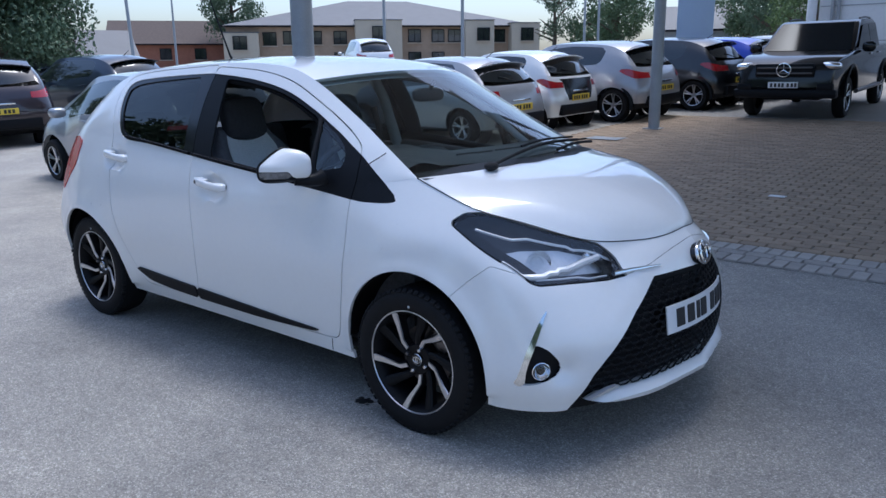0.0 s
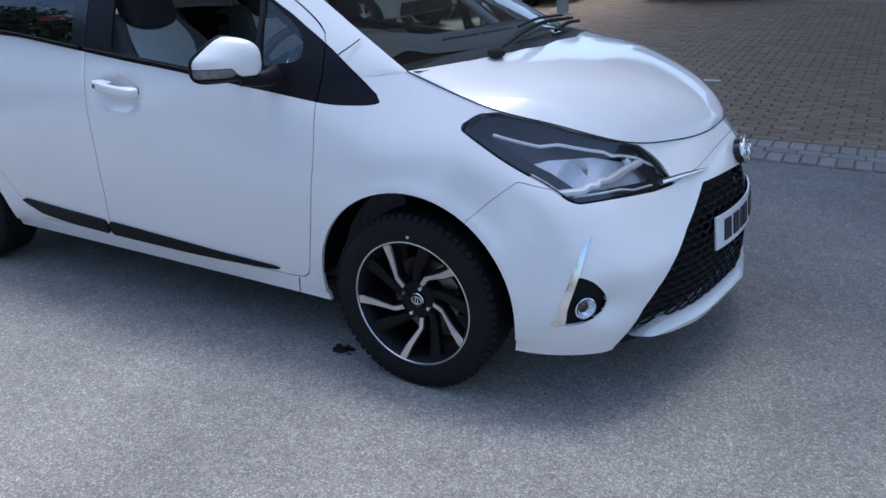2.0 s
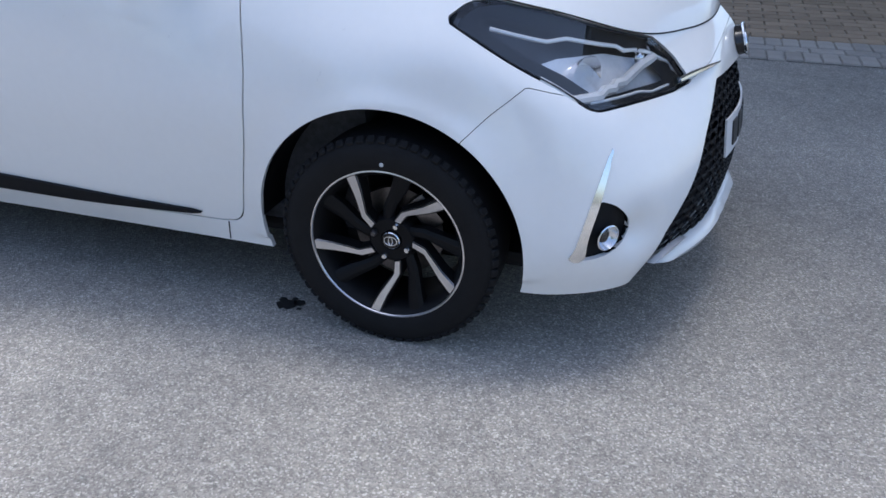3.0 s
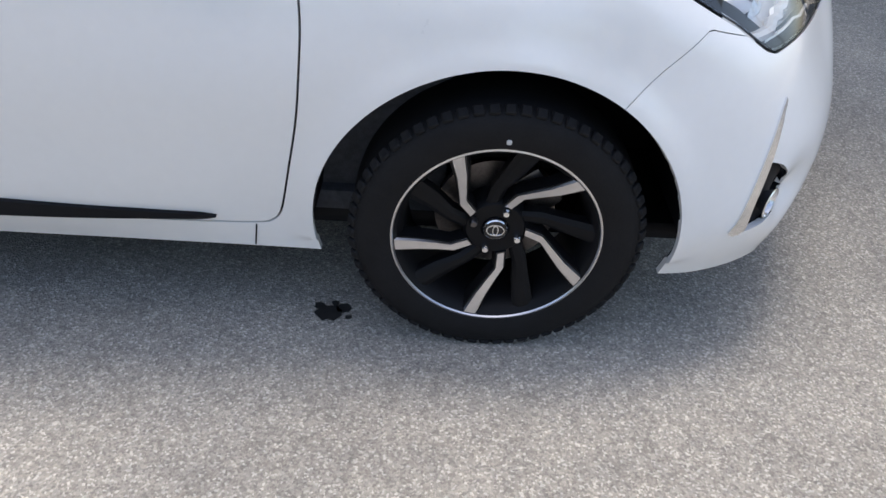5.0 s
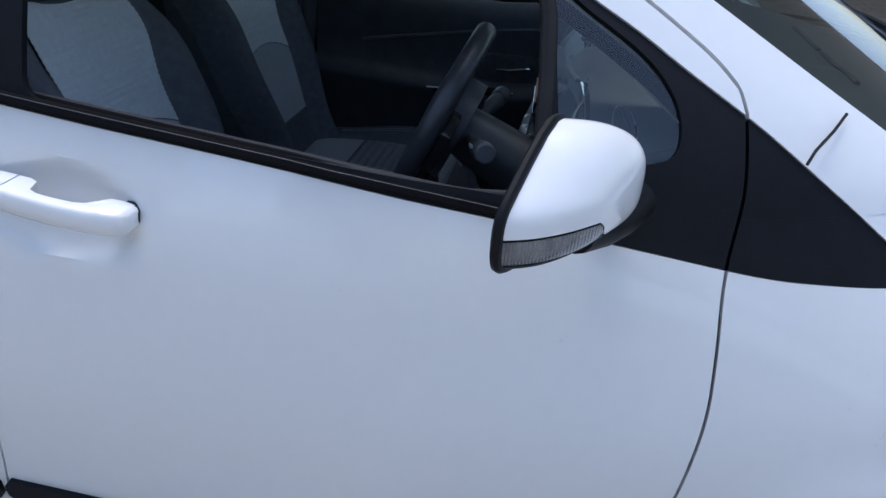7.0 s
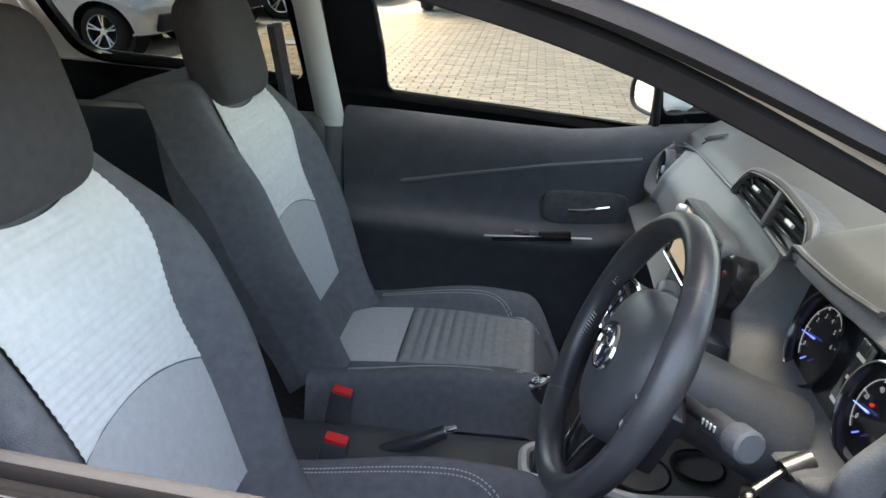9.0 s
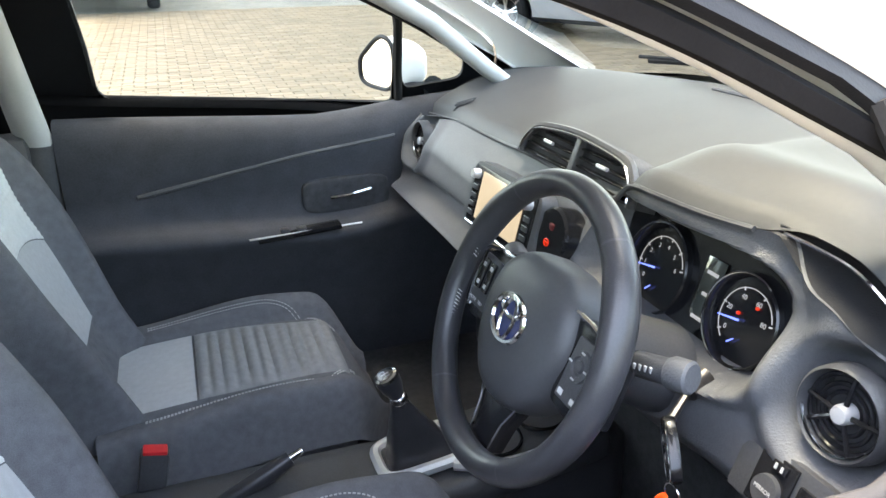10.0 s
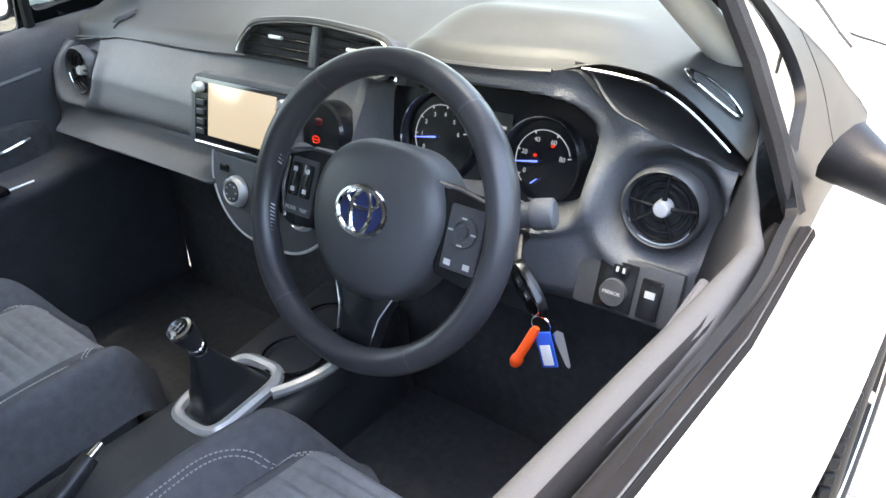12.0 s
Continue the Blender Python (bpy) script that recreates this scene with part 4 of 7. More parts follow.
# joint in the sill and seam at the foot of the screen pillar
for s in (1, -1):
    t = bmesh.new(); tube(t, [(lambda q: (q.x, s * q.y, q.z))(on_side(-.505 + .01 * k, .22 + .06 * k, lower, .0005)) for k in (0, .5, 1)], .0018, 6); part("sill_joint", t, RUBBER, car)
    t = bmesh.new(); tube(t, [(-.318, -s * .688, 1.050), (-.307, -s * .670, 1.063), (-.285, -s * .645, 1.082), (-.268, -s * .622, 1.100)], .002, 6); part("pillar_seam", t, RUBBER, car)




def centred(ob):
    """Moves the mirror plane of a panel from y = 0 to y = MID, keeping the driver's flank in place."""
    if ob.type != "MESH" or ob.data.get("centred"):
        return
    ob.data["centred"] = True
    for v in ob.data.vertices:
        y = v.co.y
        k = MID * max(0.0, 1 - abs(y) / .80) ** 1.6
        v.co.y = y + k if y < 0 else y + 2 * MID - k


for ob in list(car.children_recursive):
    top = ob
    while top.parent is not None and top.parent is not car:
        top = top.parent
    if top.name.startswith("wheel") and not top.name.startswith("wheel_arch"):
        if ob is top and ob.matrix_local.translation.y > 0:
            ob.matrix_local = Matrix.Translation((0, 2 * MID, 0)) @ ob.matrix_local
    elif not top.name.startswith("door_mirror."):
        centred(ob)

# ---- cabin ----
def ss(a, b, x):
    t = np.clip((x - a) / (b - a), 0, 1)
    return t * t * (3 - 2 * t)


def sheet(name, P, material, parent, label="", flip=False, angle=50):
    """A mesh from a grid of points P (n, m, 3)."""
    F = grid_faces(P.shape[0], P.shape[1])
    if flip:
        F = [tuple(reversed(f)) for f in F]
    return vf(name, P.reshape(-1, 3), F, material, parent, label, angle=angle)


dash = new("dashboard"); dash.parent = car
dash["label"] = "dark grey moulded dashboard"
YC = -.008                        # middle of the dashboard


EDGE_Y = [-.66, -.640, -.626, -.596, -.55, -.50, -.454, -.361, -.241, -.20, -.165, 0, .17, .285, .56, .737, .80]
EDGE_Z = [.972, .995, 1.008, 1.036, 1.062, 1.068, 1.070, 1.066, 1.064, 1.052, 1.018, 1.010, 1.005, .996, .986, .968, .960]
CHORD_Y, CHORD_Z = [-.645, -.613, -.572, -.524, -.491, -.463], [.972, .984, .996, 1.016, 1.038, 1.064]


def edge_z(y):
    """Height of the front edge of the dash pad."""
    y = np.asarray(y, float)
    return sum(np.interp(y + d, EDGE_Y, EDGE_Z) for d in (-.016, -.008, 0, .008, .016)) / 5


def edge_x(y):
    y = np.asarray(y, float)
    return sum(np.interp(y + d, [-.66, -.626, -.454, -.361, -.24, -.17, 0, .28, .75], [-.562, -.576, -.591, -.610, -.617, -.594, -.580, -.566, -.560]) for d in (-.03, -.015, 0, .015, .03)) / 5


# top pad
us, ys = np.linspace(0, 1, 60), np.linspace(-.655, .775, 160)
U, Y = np.meshgrid(us, ys, indexing="ij")
EX, EZ = edge_x(Y), edge_z(Y)
far = .03 - .28 * (np.abs(Y - .04) / .72) ** 2.4
X = far + (EX - far) * U
Z = 1.045 + (EZ - 1.045) * U ** 1.6 + .028 * np.sin(np.pi * U) ** .8 + .018 * np.exp(-((Y + .33) / .15) ** 4) * np.exp(-((U - .80) / .10) ** 2)
wr = ss(-.46, -.56, Y)
Z = Z * (1 - wr) + (EZ + .004 * np.sin(np.pi * U)) * wr
Z -= .016 * ss(.955, 1.0, U) ** 2 * ss(-.50, -.42, Y)
Y = np.clip(Y, -np.interp(X, [-.60, -.50, -.30, -.10, .05], [.655, .650, .615, .580, .56]), np.interp(X, [-.60, -.50, -.30, -.10, .05], [.775, .75, .69, .66, .64]))
PAD = np.stack([X, Y, Z], -1)
sheet("dash_top", PAD, DASHTOP, dash, "grained black dash top")

# face with instrument recess, vent bowls and shelf
ys, vs = np.linspace(-.65, .77, 250), np.linspace(0, 1, 110)
Y, Vv = np.meshgrid(ys, vs, indexing="ij")
ZT = edge_z(Y) - .014
Z = ZT + (.60 - ZT) * Vv
X = edge_x(Y) + .004 - (.045 + .025 * ss(-.15, 0, Y)) * ss(1.0, .90, Z) - (.008 + .010 * ss(-.1, .1, Y)) * ss(.92, .84, Z) + .20 * ss(.80, .64, Z)
# driver's side leans towards the door
X += .030 * ss(-.42, -.64, Y) * ss(.80, .9, Z)
cl = ((Y + .308) / .180) ** 4 + ((Z - .946) / .080) ** 4
X += .115 * np.clip(1.5 * (1 - cl), 0, 1) ** .7
rim = np.exp(-((cl - 1.25) / .35) ** 2)
X -= .010 * rim
for vy, vz, sc in ((-.580, .919, .95), (.654, .907, .95)):
    r = np.hypot((Y - vy), (Z - vz))
    X += .034 * (1 - ss(.040 * sc, .078 * sc, r)) - .012 * np.exp(-((r - .080 * sc) / .016) ** 2)
shelf = ss(.12, .17, Y) * ss(.76, .69, Y)
zs_ = .799 - .03 * (Y - .42)
X -= shelf * .045 * np.exp(-((Z - zs_) / .013) ** 2)
X += shelf * .030 * np.exp(-((Z - zs_ - .032) / .014) ** 2)
# storage niche under the pad at the door
chord = np.interp(Y, CHORD_Y, CHORD_Z)
X -= .030 * ss(.085, .0, chord - Z) * ss(-.466, -.522, Y)
face = np.stack([X, Y, Z], -1)
fm = (face.reshape(-1, 3), [tuple(reversed(f)) for f in grid_faces(*face.shape[:2])])
fm = clip(fm, np.maximum((chord - Z).reshape(-1), (Y + .455).reshape(-1)))
vf("dash_face", *lipped(fm, .004), DASH, dash, "dark grey dash face", angle=50)
# near-black colour stands in for the shade deep in the niche
NICHE = mat("niche_shade", (.020, .020, .023), .8, var=.2, scale=30, bump=.2, bscale=400)
NY, NV = np.meshgrid(np.linspace(-.652, -.452, 40), np.linspace(0, 1, 16), indexing="ij")
NZ = edge_z(NY) - .004 + (np.interp(NY, CHORD_Y, CHORD_Z) - .006 - edge_z(NY) + .004) * NV
sheet("storage_niche", np.stack([edge_x(NY) + .003 - .010 * NV + .07 * np.abs(np.sin(np.pi * NV)) ** .5, NY, NZ], -1), NICHE, dash, "open niche with its shade put into the colour", flip=True)


def face_pt(y, z, out=0.0):
    i = int(np.argmin(np.abs(ys - y))); j = int(np.argmin(np.abs(face[i, :, 2] - z)))
    return Vector((face[i, j, 0] - out, y, z))


# chrome line over the niche and dark line between pad and face
t = bmesh.new(); tube(t, [(float(edge_x(y)) - .005, y, float(edge_z(y)) - .008) for y in np.linspace(-.466, -.636, 20)], .0019, 6); part("chrome_line", t, CHROME, dash)
t = bmesh.new(); tube(t, [(float(edge_x(y)) - .005, y, float(edge_z(y)) - .015) for y in np.linspace(-.43, .75, 60)], .004, 6); part("seam_strip", t, HARD, dash)
def on_pad(x, y, lift=0.0):
    i = np.argmin((PAD[..., 0] - x) ** 2 + (PAD[..., 1] - y) ** 2)
    return Vector((x, y, float(PAD.reshape(-1, 3)[i, 2]) + lift))


# demister slots
for y0, y1 in ((-.29, -.04), (-.01, .24)):
    t = bmesh.new(); tube(t, [on_pad(-.150 + .04 * (y + .29), y, .001) for y in np.linspace(y0, y1, 8)], .005, 6); part("demister_slot", t, CARPET, dash)
for yy, xx, s in ((-.596, -.532, 1), (.60, -.53, -1)):
    e1, e2 = (Vector((-.29, .957, 0)), Vector((.957, .29, 0))) if s == 1 else (Vector((.69, -.72, 0)), Vector((.72, .69, 0)))
    def on_end(a, b, lift):
        p = Vector((xx, yy, 0)) + e1 * a + e2 * b
        return Vector((p.x, p.y, float(edge_z(p.y)) + lift)) if s == 1 else on_pad(p.x, p.y, lift)
    t = bmesh.new()
    for k in range(4):
        tube(t, [on_end(q, -.009 + .006 * k, .005) for q in (-.024, -.012, 0, .012, .024)], .0022, 5)
    d = part("side_demister", t, CARPET, dash)
    if s == 1:
        t = bmesh.new(); tube(t, [on_end(.033 * math.cos(a), .015 * math.sin(a), .006) for a in np.linspace(0, 2 * math.pi, 28, endpoint=False)], .0018, 6, True); part("chrome_ring", t, CHROME, d)


def round_vent(y, z, r=.050):
    v = new("air_vent"); v.parent = dash; v["label"] = "round black air vent with chrome centre"
    o = face_pt(y + r * 1.4 * (1 if y < 0 else -1), z)
    o = Vector((o.x + .002, y, z))
    m = axes(o, (0.06, -1, 0) if y < 0 else (0, -1, 0), (.12, 0, 1))
    if (m.to_3x3() @ Vector((0, 0, 1))).x > 0:
        m = m @ Matrix.Rotation(math.pi, 4, "Y")
    t = bmesh.new(); lathe(t, [(r * 1.18, -.012), (r * 1.14, .006), (r * 1.06, .010), (r * 1.0, .004), (r * .97, -.03), (0, -.035)], m, 48); part("housing", t, HARD, v)
    t = bmesh.new()
    for q in (.92, .70, .50):
        n = 36; tube(t, [m @ Vector((r * q * math.cos(2 * math.pi * i / n), r * q * math.sin(2 * math.pi * i / n), -.002 - .004 * (1 - q))) for i in range(n)], .0024, 6, True)
    for a in (85, 5, -65, 175, 215):
        c, s = math.cos(radians(a)), math.sin(radians(a))
        tube(t, [m @ Vector((r * .2 * c, r * .2 * s, .0)), m @ Vector((r * .95 * c, r * .95 * s, .0))], .0028, 6)
    part("louvre", t, BLACK, v)
    t = bmesh.new(); lathe(t, [(0, .008), (r * .2, .007), (r * .24, .003), (r * .25, -.01)], m, 24); part("knob", t, SATIN, v)
    t = bmesh.new(); tube(t, [m @ Vector((r * .97 * math.cos(a), r * .97 * math.sin(a), .006)) for a in np.linspace(-2.9, -.5, 16)], .0016, 6); part("chrome_arc", t, CHROME, v)


round_vent(-.580, .919, .042)
round_vent(.654, .907, .042)

# centre vents under a hood
cv = new("centre_vents"); cv.parent = dash; cv["label"] = "pair of slatted centre vents with chrome edge"
cm = axes((-.576, YC, 1.024), (0, -1, 0), (.35, 0, 1))
if (cm.to_3x3() @ Vector((0, 0, 1))).x > 0:
    cm = cm @ Matrix.Rotation(math.pi, 4, "Y")
arch = [(-.175, -.030), (-.172, -.012), (-.155, .010), (-.13, .024), (-.06, .033), (0, .036), (.06, .034), (.13, .028), (.155, .014), (.172, -.010), (.175, -.030)]
al = [tuple(p) for p in smooth_line(arch, 4)]
t = bmesh.new(); slab(t, al[::-1], -.05, cm @ Matrix.Translation((0, 0, -.004))); bmesh.ops.recalc_face_normals(t, faces=t.faces[:]); part("housing", t, CARPET, cv)
t = bmesh.new(); tube(t, [cm @ Vector((x, y, .004)) for x, y in al], .0075, 8); part("surround", t, HARD, cv)
t = bmesh.new(); tube(t, [cm @ Vector((x * .985, y - .004, .011)) for x, y in al[2:-2]], .0022, 6); part("chrome_edge", t, CHROME, cv)
for k in range(4):
    y = -.022 + .0135 * k
    for sgn in (-1, 1):
        w = (.15 if k < 3 else .10)
        t = bmesh.new(); box(t, (sgn * (.012 + w / 2), y, -.002), (w, .0035, .016), .0012, (12, 0, 0), 1); bmesh.ops.transform(t, matrix=cm, verts=t.verts); part("slat", t, BLACK, cv)
t = bmesh.new(); box(t, (0, .002, .002), (.016, .066, .012), .003); bmesh.ops.transform(t, matrix=cm, verts=t.verts); part("divider", t, HARD, cv)
for sgn in (-1, 1):
    t = bmesh.new(); box(t, (sgn * .085, .005, .008), (.03, .006, .006), .002); bmesh.ops.transform(t, matrix=cm, verts=t.verts); part("tab", t, SATIN, cv)

# touch screen unit
sm = axes((-.662, .080, .922), (.04, -1, 0), (.25, 0, 1))
if (sm.to_3x3() @ Vector((0, 0, 1))).x > 0:
    sm = sm @ Matrix.Rotation(math.pi, 4, "Y")


def placed(name, c, s, material, parent, bevel=.002, label="", m=None):
    t = bmesh.new(); box(t, c, s, bevel)
    bmesh.ops.transform(t, matrix=m, verts=t.verts)
    return part(name, t, material, parent, label)


scr = new("touch_screen"); scr.parent = dash; scr["label"] = "touch screen with pale display and side buttons"
t = bmesh.new(); slab(t, [tuple(p) for p in smooth_line([(-.122, -.056), (-.126, 0), (-.12, .052), (-.06, .060), (.06, .060), (.12, .052), (.126, 0), (.122, -.056), (0, -.060)], 5, True)][::-1], .03, sm @ Matrix.Translation((0, 0, -.024)), .003); bmesh.ops.recalc_face_normals(t, faces=t.faces[:]); part("bezel", t, DASH, scr)
placed("frame", (0, 0, .006), (.226, .104, .005), BLACK, scr, .004, "gloss black frame", sm)
placed("display", (0, .003, .0095), (.154, .084, .003), glow("pale_display", (1.0, .86, .68), .030), scr, .001, "pale lit display", sm)
t = bmesh.new(); tube(t, [sm @ Vector((x, -.0525, .009)) for x in np.linspace(-.11, .11, 8)], .0015, 6); part("chrome_line", t, CHROME, scr)
for sx in (-1, 1):
    t = bmesh.new(); lathe(t, [(.009, .0), (.009, .012), (.007, .016), (0, .016)], sm @ Matrix.Translation((sx * .097, .036, .006)), 20); part("knob", t, SATIN, scr)
    for k in range(4):
        placed("button", (sx * .097, .012 - k * .0155, .010), (.018, .009, .003), HARD, scr, .001, "", sm)
        placed("button_mark", (sx * .097, .012 - k * .0155 + .0045, .0118), (.014, .0012, .001), STITCH, scr, 0, "", sm)

LAMPRED_DIM = mat("dim_red_button", (.16, .012, .014), .4, var=.2, scale=40)
# hazard and climate pods
hz = axes((-.650, -.078, .926), (0, -1, 0), (.25, 0, 1))
if (hz.to_3x3() @ Vector((0, 0, 1))).x > 0:
    hz = hz @ Matrix.Rotation(math.pi, 4, "Y")
t = bmesh.new(); lathe(t, [(.047, -.03), (.047, .002), (.043, .006), (0, .006)], hz, 32); hzo = part("hazard_pod", t, BLACK, dash)
t = bmesh.new(); superball(t, hz @ Vector((0, .016, .005)), (.003, .007, .006)); part("hazard_button", t, LAMPRED_DIM, hzo)
t = bmesh.new(); tube(t, [hz @ Vector((.007 * math.cos(a) - .004, .005 * math.sin(a) - .010, .0065)) for a in np.linspace(0, 2 * math.pi, 14, endpoint=False)], .0011, 5, True)
box(t, hz @ Vector((-.004, -.010, .0065)), (.002, .009, .002)); part("warning_lamp", t, glow("red_lamp", (1, .05, .02), .035), hzo, "lit red seat belt lamp")
am = axes((-.690, .018, .805), (0, -1, 0), (.25, 0, 1))
if (am.to_3x3() @ Vector((0, 0, 1))).x > 0:
    am = am @ Matrix.Rotation(math.pi, 4, "Y")
ay = 1 if (am.to_3x3() @ Vector((1, 0, 0))).y < 0 else -1
POD = [(ay * a, b) for a, b in ((-.145, .055), (-.142, .010), (-.115, -.035), (-.065, -.066), (0, -.072), (.065, -.066), (.115, -.035), (.142, .010), (.145, .055))]
pol = [tuple(p) for p in smooth_line(POD, 5)]
t = bmesh.new(); slab(t, pol, .09, am @ Matrix.Translation((0, 0, -.09)), .004); pod = part("climate_pod", t, DASH, dash, "rounded climate control panel")
t = bmesh.new(); tube(t, [am @ Vector((x * 1.005, y * 1.005, -.002)) for x, y in pol], .003, 6); part("satin_edge", t, SATIN, pod)
placed("button", (ay * -.112, .032, .001), (.022, .012, .004), BLACK, pod, .002, "", am)
for cx in (-.078, 0, .078):
    d = new("climate_dial"); d.parent = dash
    dm = am @ Matrix.Translation((ay * cx, 0, 0))
    t = bmesh.new(); lathe(t, [(.026, -.004), (.026, .004), (.0225, .012), (.020, .014), (.018, .011), (0, .011)], dm, 32); part("ring", t, SATIN, d, "silver dial ring")
    t = bmesh.new(); lathe(t, [(.0175, .010), (.0165, .0135), (0, .0135)], dm, 32); part("face", t, HARD, d)
    for q in np.linspace(0, 2 * math.pi, 7, endpoint=False):
        placed("mark", (.012 * math.cos(q), .012 * math.sin(q), .0138), (.004, .0022, .0006), STITCH, d, 0, "", dm)

# instruments
ic = new("instrument_cluster"); ic.parent = dash; ic["label"] = "dark instrument cluster with two lit dials"
im = axes((-.552, -.315, .934), (0, -1, 0), (.30, 0, 1))
if (im.to_3x3() @ Vector((0, 0, 1))).x > 0:
    im = im @ Matrix.Rotation(math.pi, 4, "Y")
ix = 1 if (im.to_3x3() @ Vector((1, 0, 0))).y < 0 else -1
t = bmesh.new(); slab(t, [tuple(p) for p in smooth_line([(ix * a, b) for a, b in ((-.178, -.06), (-.185, 0), (-.160, .065), (-.08, .095), (.05, .095), (.13, .065), (.168, 0), (.160, -.06), (0, -.08))], 5, True)][::-1], .01, im); bmesh.ops.recalc_face_normals(t, faces=t.faces[:]); part("panel", t, BLACK, ic)
BLUE = glow("blue_needle", (.12, .2, 1.0), .13)
WHITEMARK = glow("dial_marks", (.75, .8, .9), .022)
for name, cx, r, seq in (("rev_counter", -.083, .062, "0123456"), ("speedometer", .085, .056, ("0", "20", "40", "60", "80"))):
    g = new(name); g.parent = ic
    gm = im @ Matrix.Translation((ix * cx, -.014, .014))
    t = bmesh.new(); lathe(t, [(r * 1.02, -.004), (r * 1.04, .006), (r, .008), (r * .96, .004), (r * .94, -.006), (0, -.006)], gm, 40); part("bowl", t, BLACK, g)
    t = bmesh.new(); tube(t, [gm @ Vector((r * 1.03 * math.cos(a), r * 1.03 * math.sin(a), .007)) for a in np.linspace(radians(60), radians(290), 32)], .0014, 6); part("chrome_ring", t, CHROME, g)
    t = bmesh.new()
    tube(t, [gm @ Vector((r * .72 * math.cos(a), r * .72 * math.sin(a), -.003)) for a in np.linspace(radians(20), radians(230), 30)], .0007, 5)
    k = len(seq)
    for i in range(k):
        a = radians(215 - 200 * i / (k - 1))
        tube(t, [gm @ Vector((r * q * math.cos(a), r * q * math.sin(a), -.003)) for q in (.66, .74)], .001, 5)
    part("scale", t, WHITEMARK, g, "pale dial scale")
    for i in range(k):
        a = radians(215 - 200 * i / (k - 1))
        cu = bpy.data.curves.new("numeral", "FONT"); cu.body = seq[i]; cu.size = .0088; cu.align_x, cu.align_y = "CENTER", "CENTER"; cu.extrude = .0002
        ob = new("numeral", cu); ob.parent = g
        ob.matrix_local = gm @ Matrix.Translation((r * .52 * math.cos(a), r * .52 * math.sin(a), -.002))
        cu.materials.append(WHITEMARK)
    t = bmesh.new(); a = radians(190)
    tube(t, [gm @ Vector((r * .1 * math.cos(a), r * .1 * math.sin(a), .001)), gm @ Vector((r * .70 * math.cos(a), r * .70 * math.sin(a), .001))], [.0016, .0008], 6)
    tube(t, [gm @ Vector((-.010, -r * .55, .001)), gm @ Vector((-.002, -r * .42, .001))], [.0012, .0008], 5)
    part("needle", t, BLUE, g, "blue lit needle")
    if name == "speedometer":
        for px, py in ((-.012, .006), (.012, .022)):
            t = bmesh.new(); superball(t, gm @ Vector((px, py, -.002)), (.0022, .0022, .002)); part("tell_tale", t, bpy.data.materials["red_lamp"], g, "lit red tell-tale")
placed("trip_display", (ix * .016, -.002, .013), (.034, .078, .002), mat("trip_glass", (.05, .055, .05), .15, coat=1, var=.1), ic, .001, "grey trip display", im)
for dz, w in ((.018, .020), (-.010, .012), (-.042, .022)):
    placed("display_bar", (ix * .016, dz, .0146), (w, .0045, .001), WHITEMARK, ic, 0, "", im)

# steering wheel
sw = new("steering_wheel"); sw.parent = car; sw["label"] = "black leather three-spoke steering wheel with satin inserts"
wm = axes((-.829, -.342, .944), (0, -1, 0), (.41, 0, .912))
if (wm.to_3x3() @ Vector((0, 0, 1))).x > 0:
    wm = wm @ Matrix.Rotation(math.pi, 4, "Y")
wx = 1 if (wm.to_3x3() @ Vector((1, 0, 0))).y < 0 else -1       # local x towards the door
WR = .168


def rim(name, a0, a1, r, material, label=""):
    n = 24; t = bmesh.new(); rings = []
    for i in range(n + 1):
        a = radians(a0 + (a1 - a0) * i / n)
        c, s = math.cos(a), math.sin(a)
        k = 1 + .10 * math.exp(-((math.degrees(a) % 360 - 150) / 16) ** 2) + .10 * math.exp(-((math.degrees(a) % 360 - 30) / 16) ** 2)
        ring = []
        for j in range(14):
            b = 2 * math.pi * j / 14
            rr = WR + r * k * math.cos(b)
            ring.append(t.verts.new(wm @ Vector((wx * rr * c, rr * s * .965, r * 1.12 * k * math.sin(b)))))
        rings.append(ring)
    for a, b in zip(rings, rings[1:]):
        for j in range(14):
            t.faces.new((a[j], a[(j + 1) % 14], b[(j + 1) % 14], b[j]))
    bmesh.ops.recalc_face_normals(t, faces=t.faces[:])
    return part(name, t, material, sw, label, angle=70)


for a0, a1 in ((-53.5, 52.5), (53.5, 126.5), (127.5, 233.5), (234.5, 305.5)):
    rim("rim", a0, a1, .0158, LEATHER, "smooth black leather rim")
for a in (53, 127, 234, 306):
    rim("seam", a - .7, a + .7, .0154, HARD)
t = bmesh.new()
for k, (a0, a1) in enumerate(((130, 172), (190, 232))):
    t = bmesh.new()
    for a in np.arange(a0, a1, 1.7):
        c, s = math.cos(radians(a)), math.sin(radians(a))
        c2, s2 = math.cos(radians(a + 1.0)), math.sin(radians(a + 1.0))
        tube(t, [wm @ Vector((wx * (WR - .0150) * c, (WR - .0150) * s, .005)), wm @ Vector((wx * (WR - .0158) * c2, (WR - .0158) * s2, -.001))], .0009, 4)
    part("stitching", t, STITCH, sw, "pale thread stitching")
hm = wm @ Matrix.Translation((0, -.003, -.015))
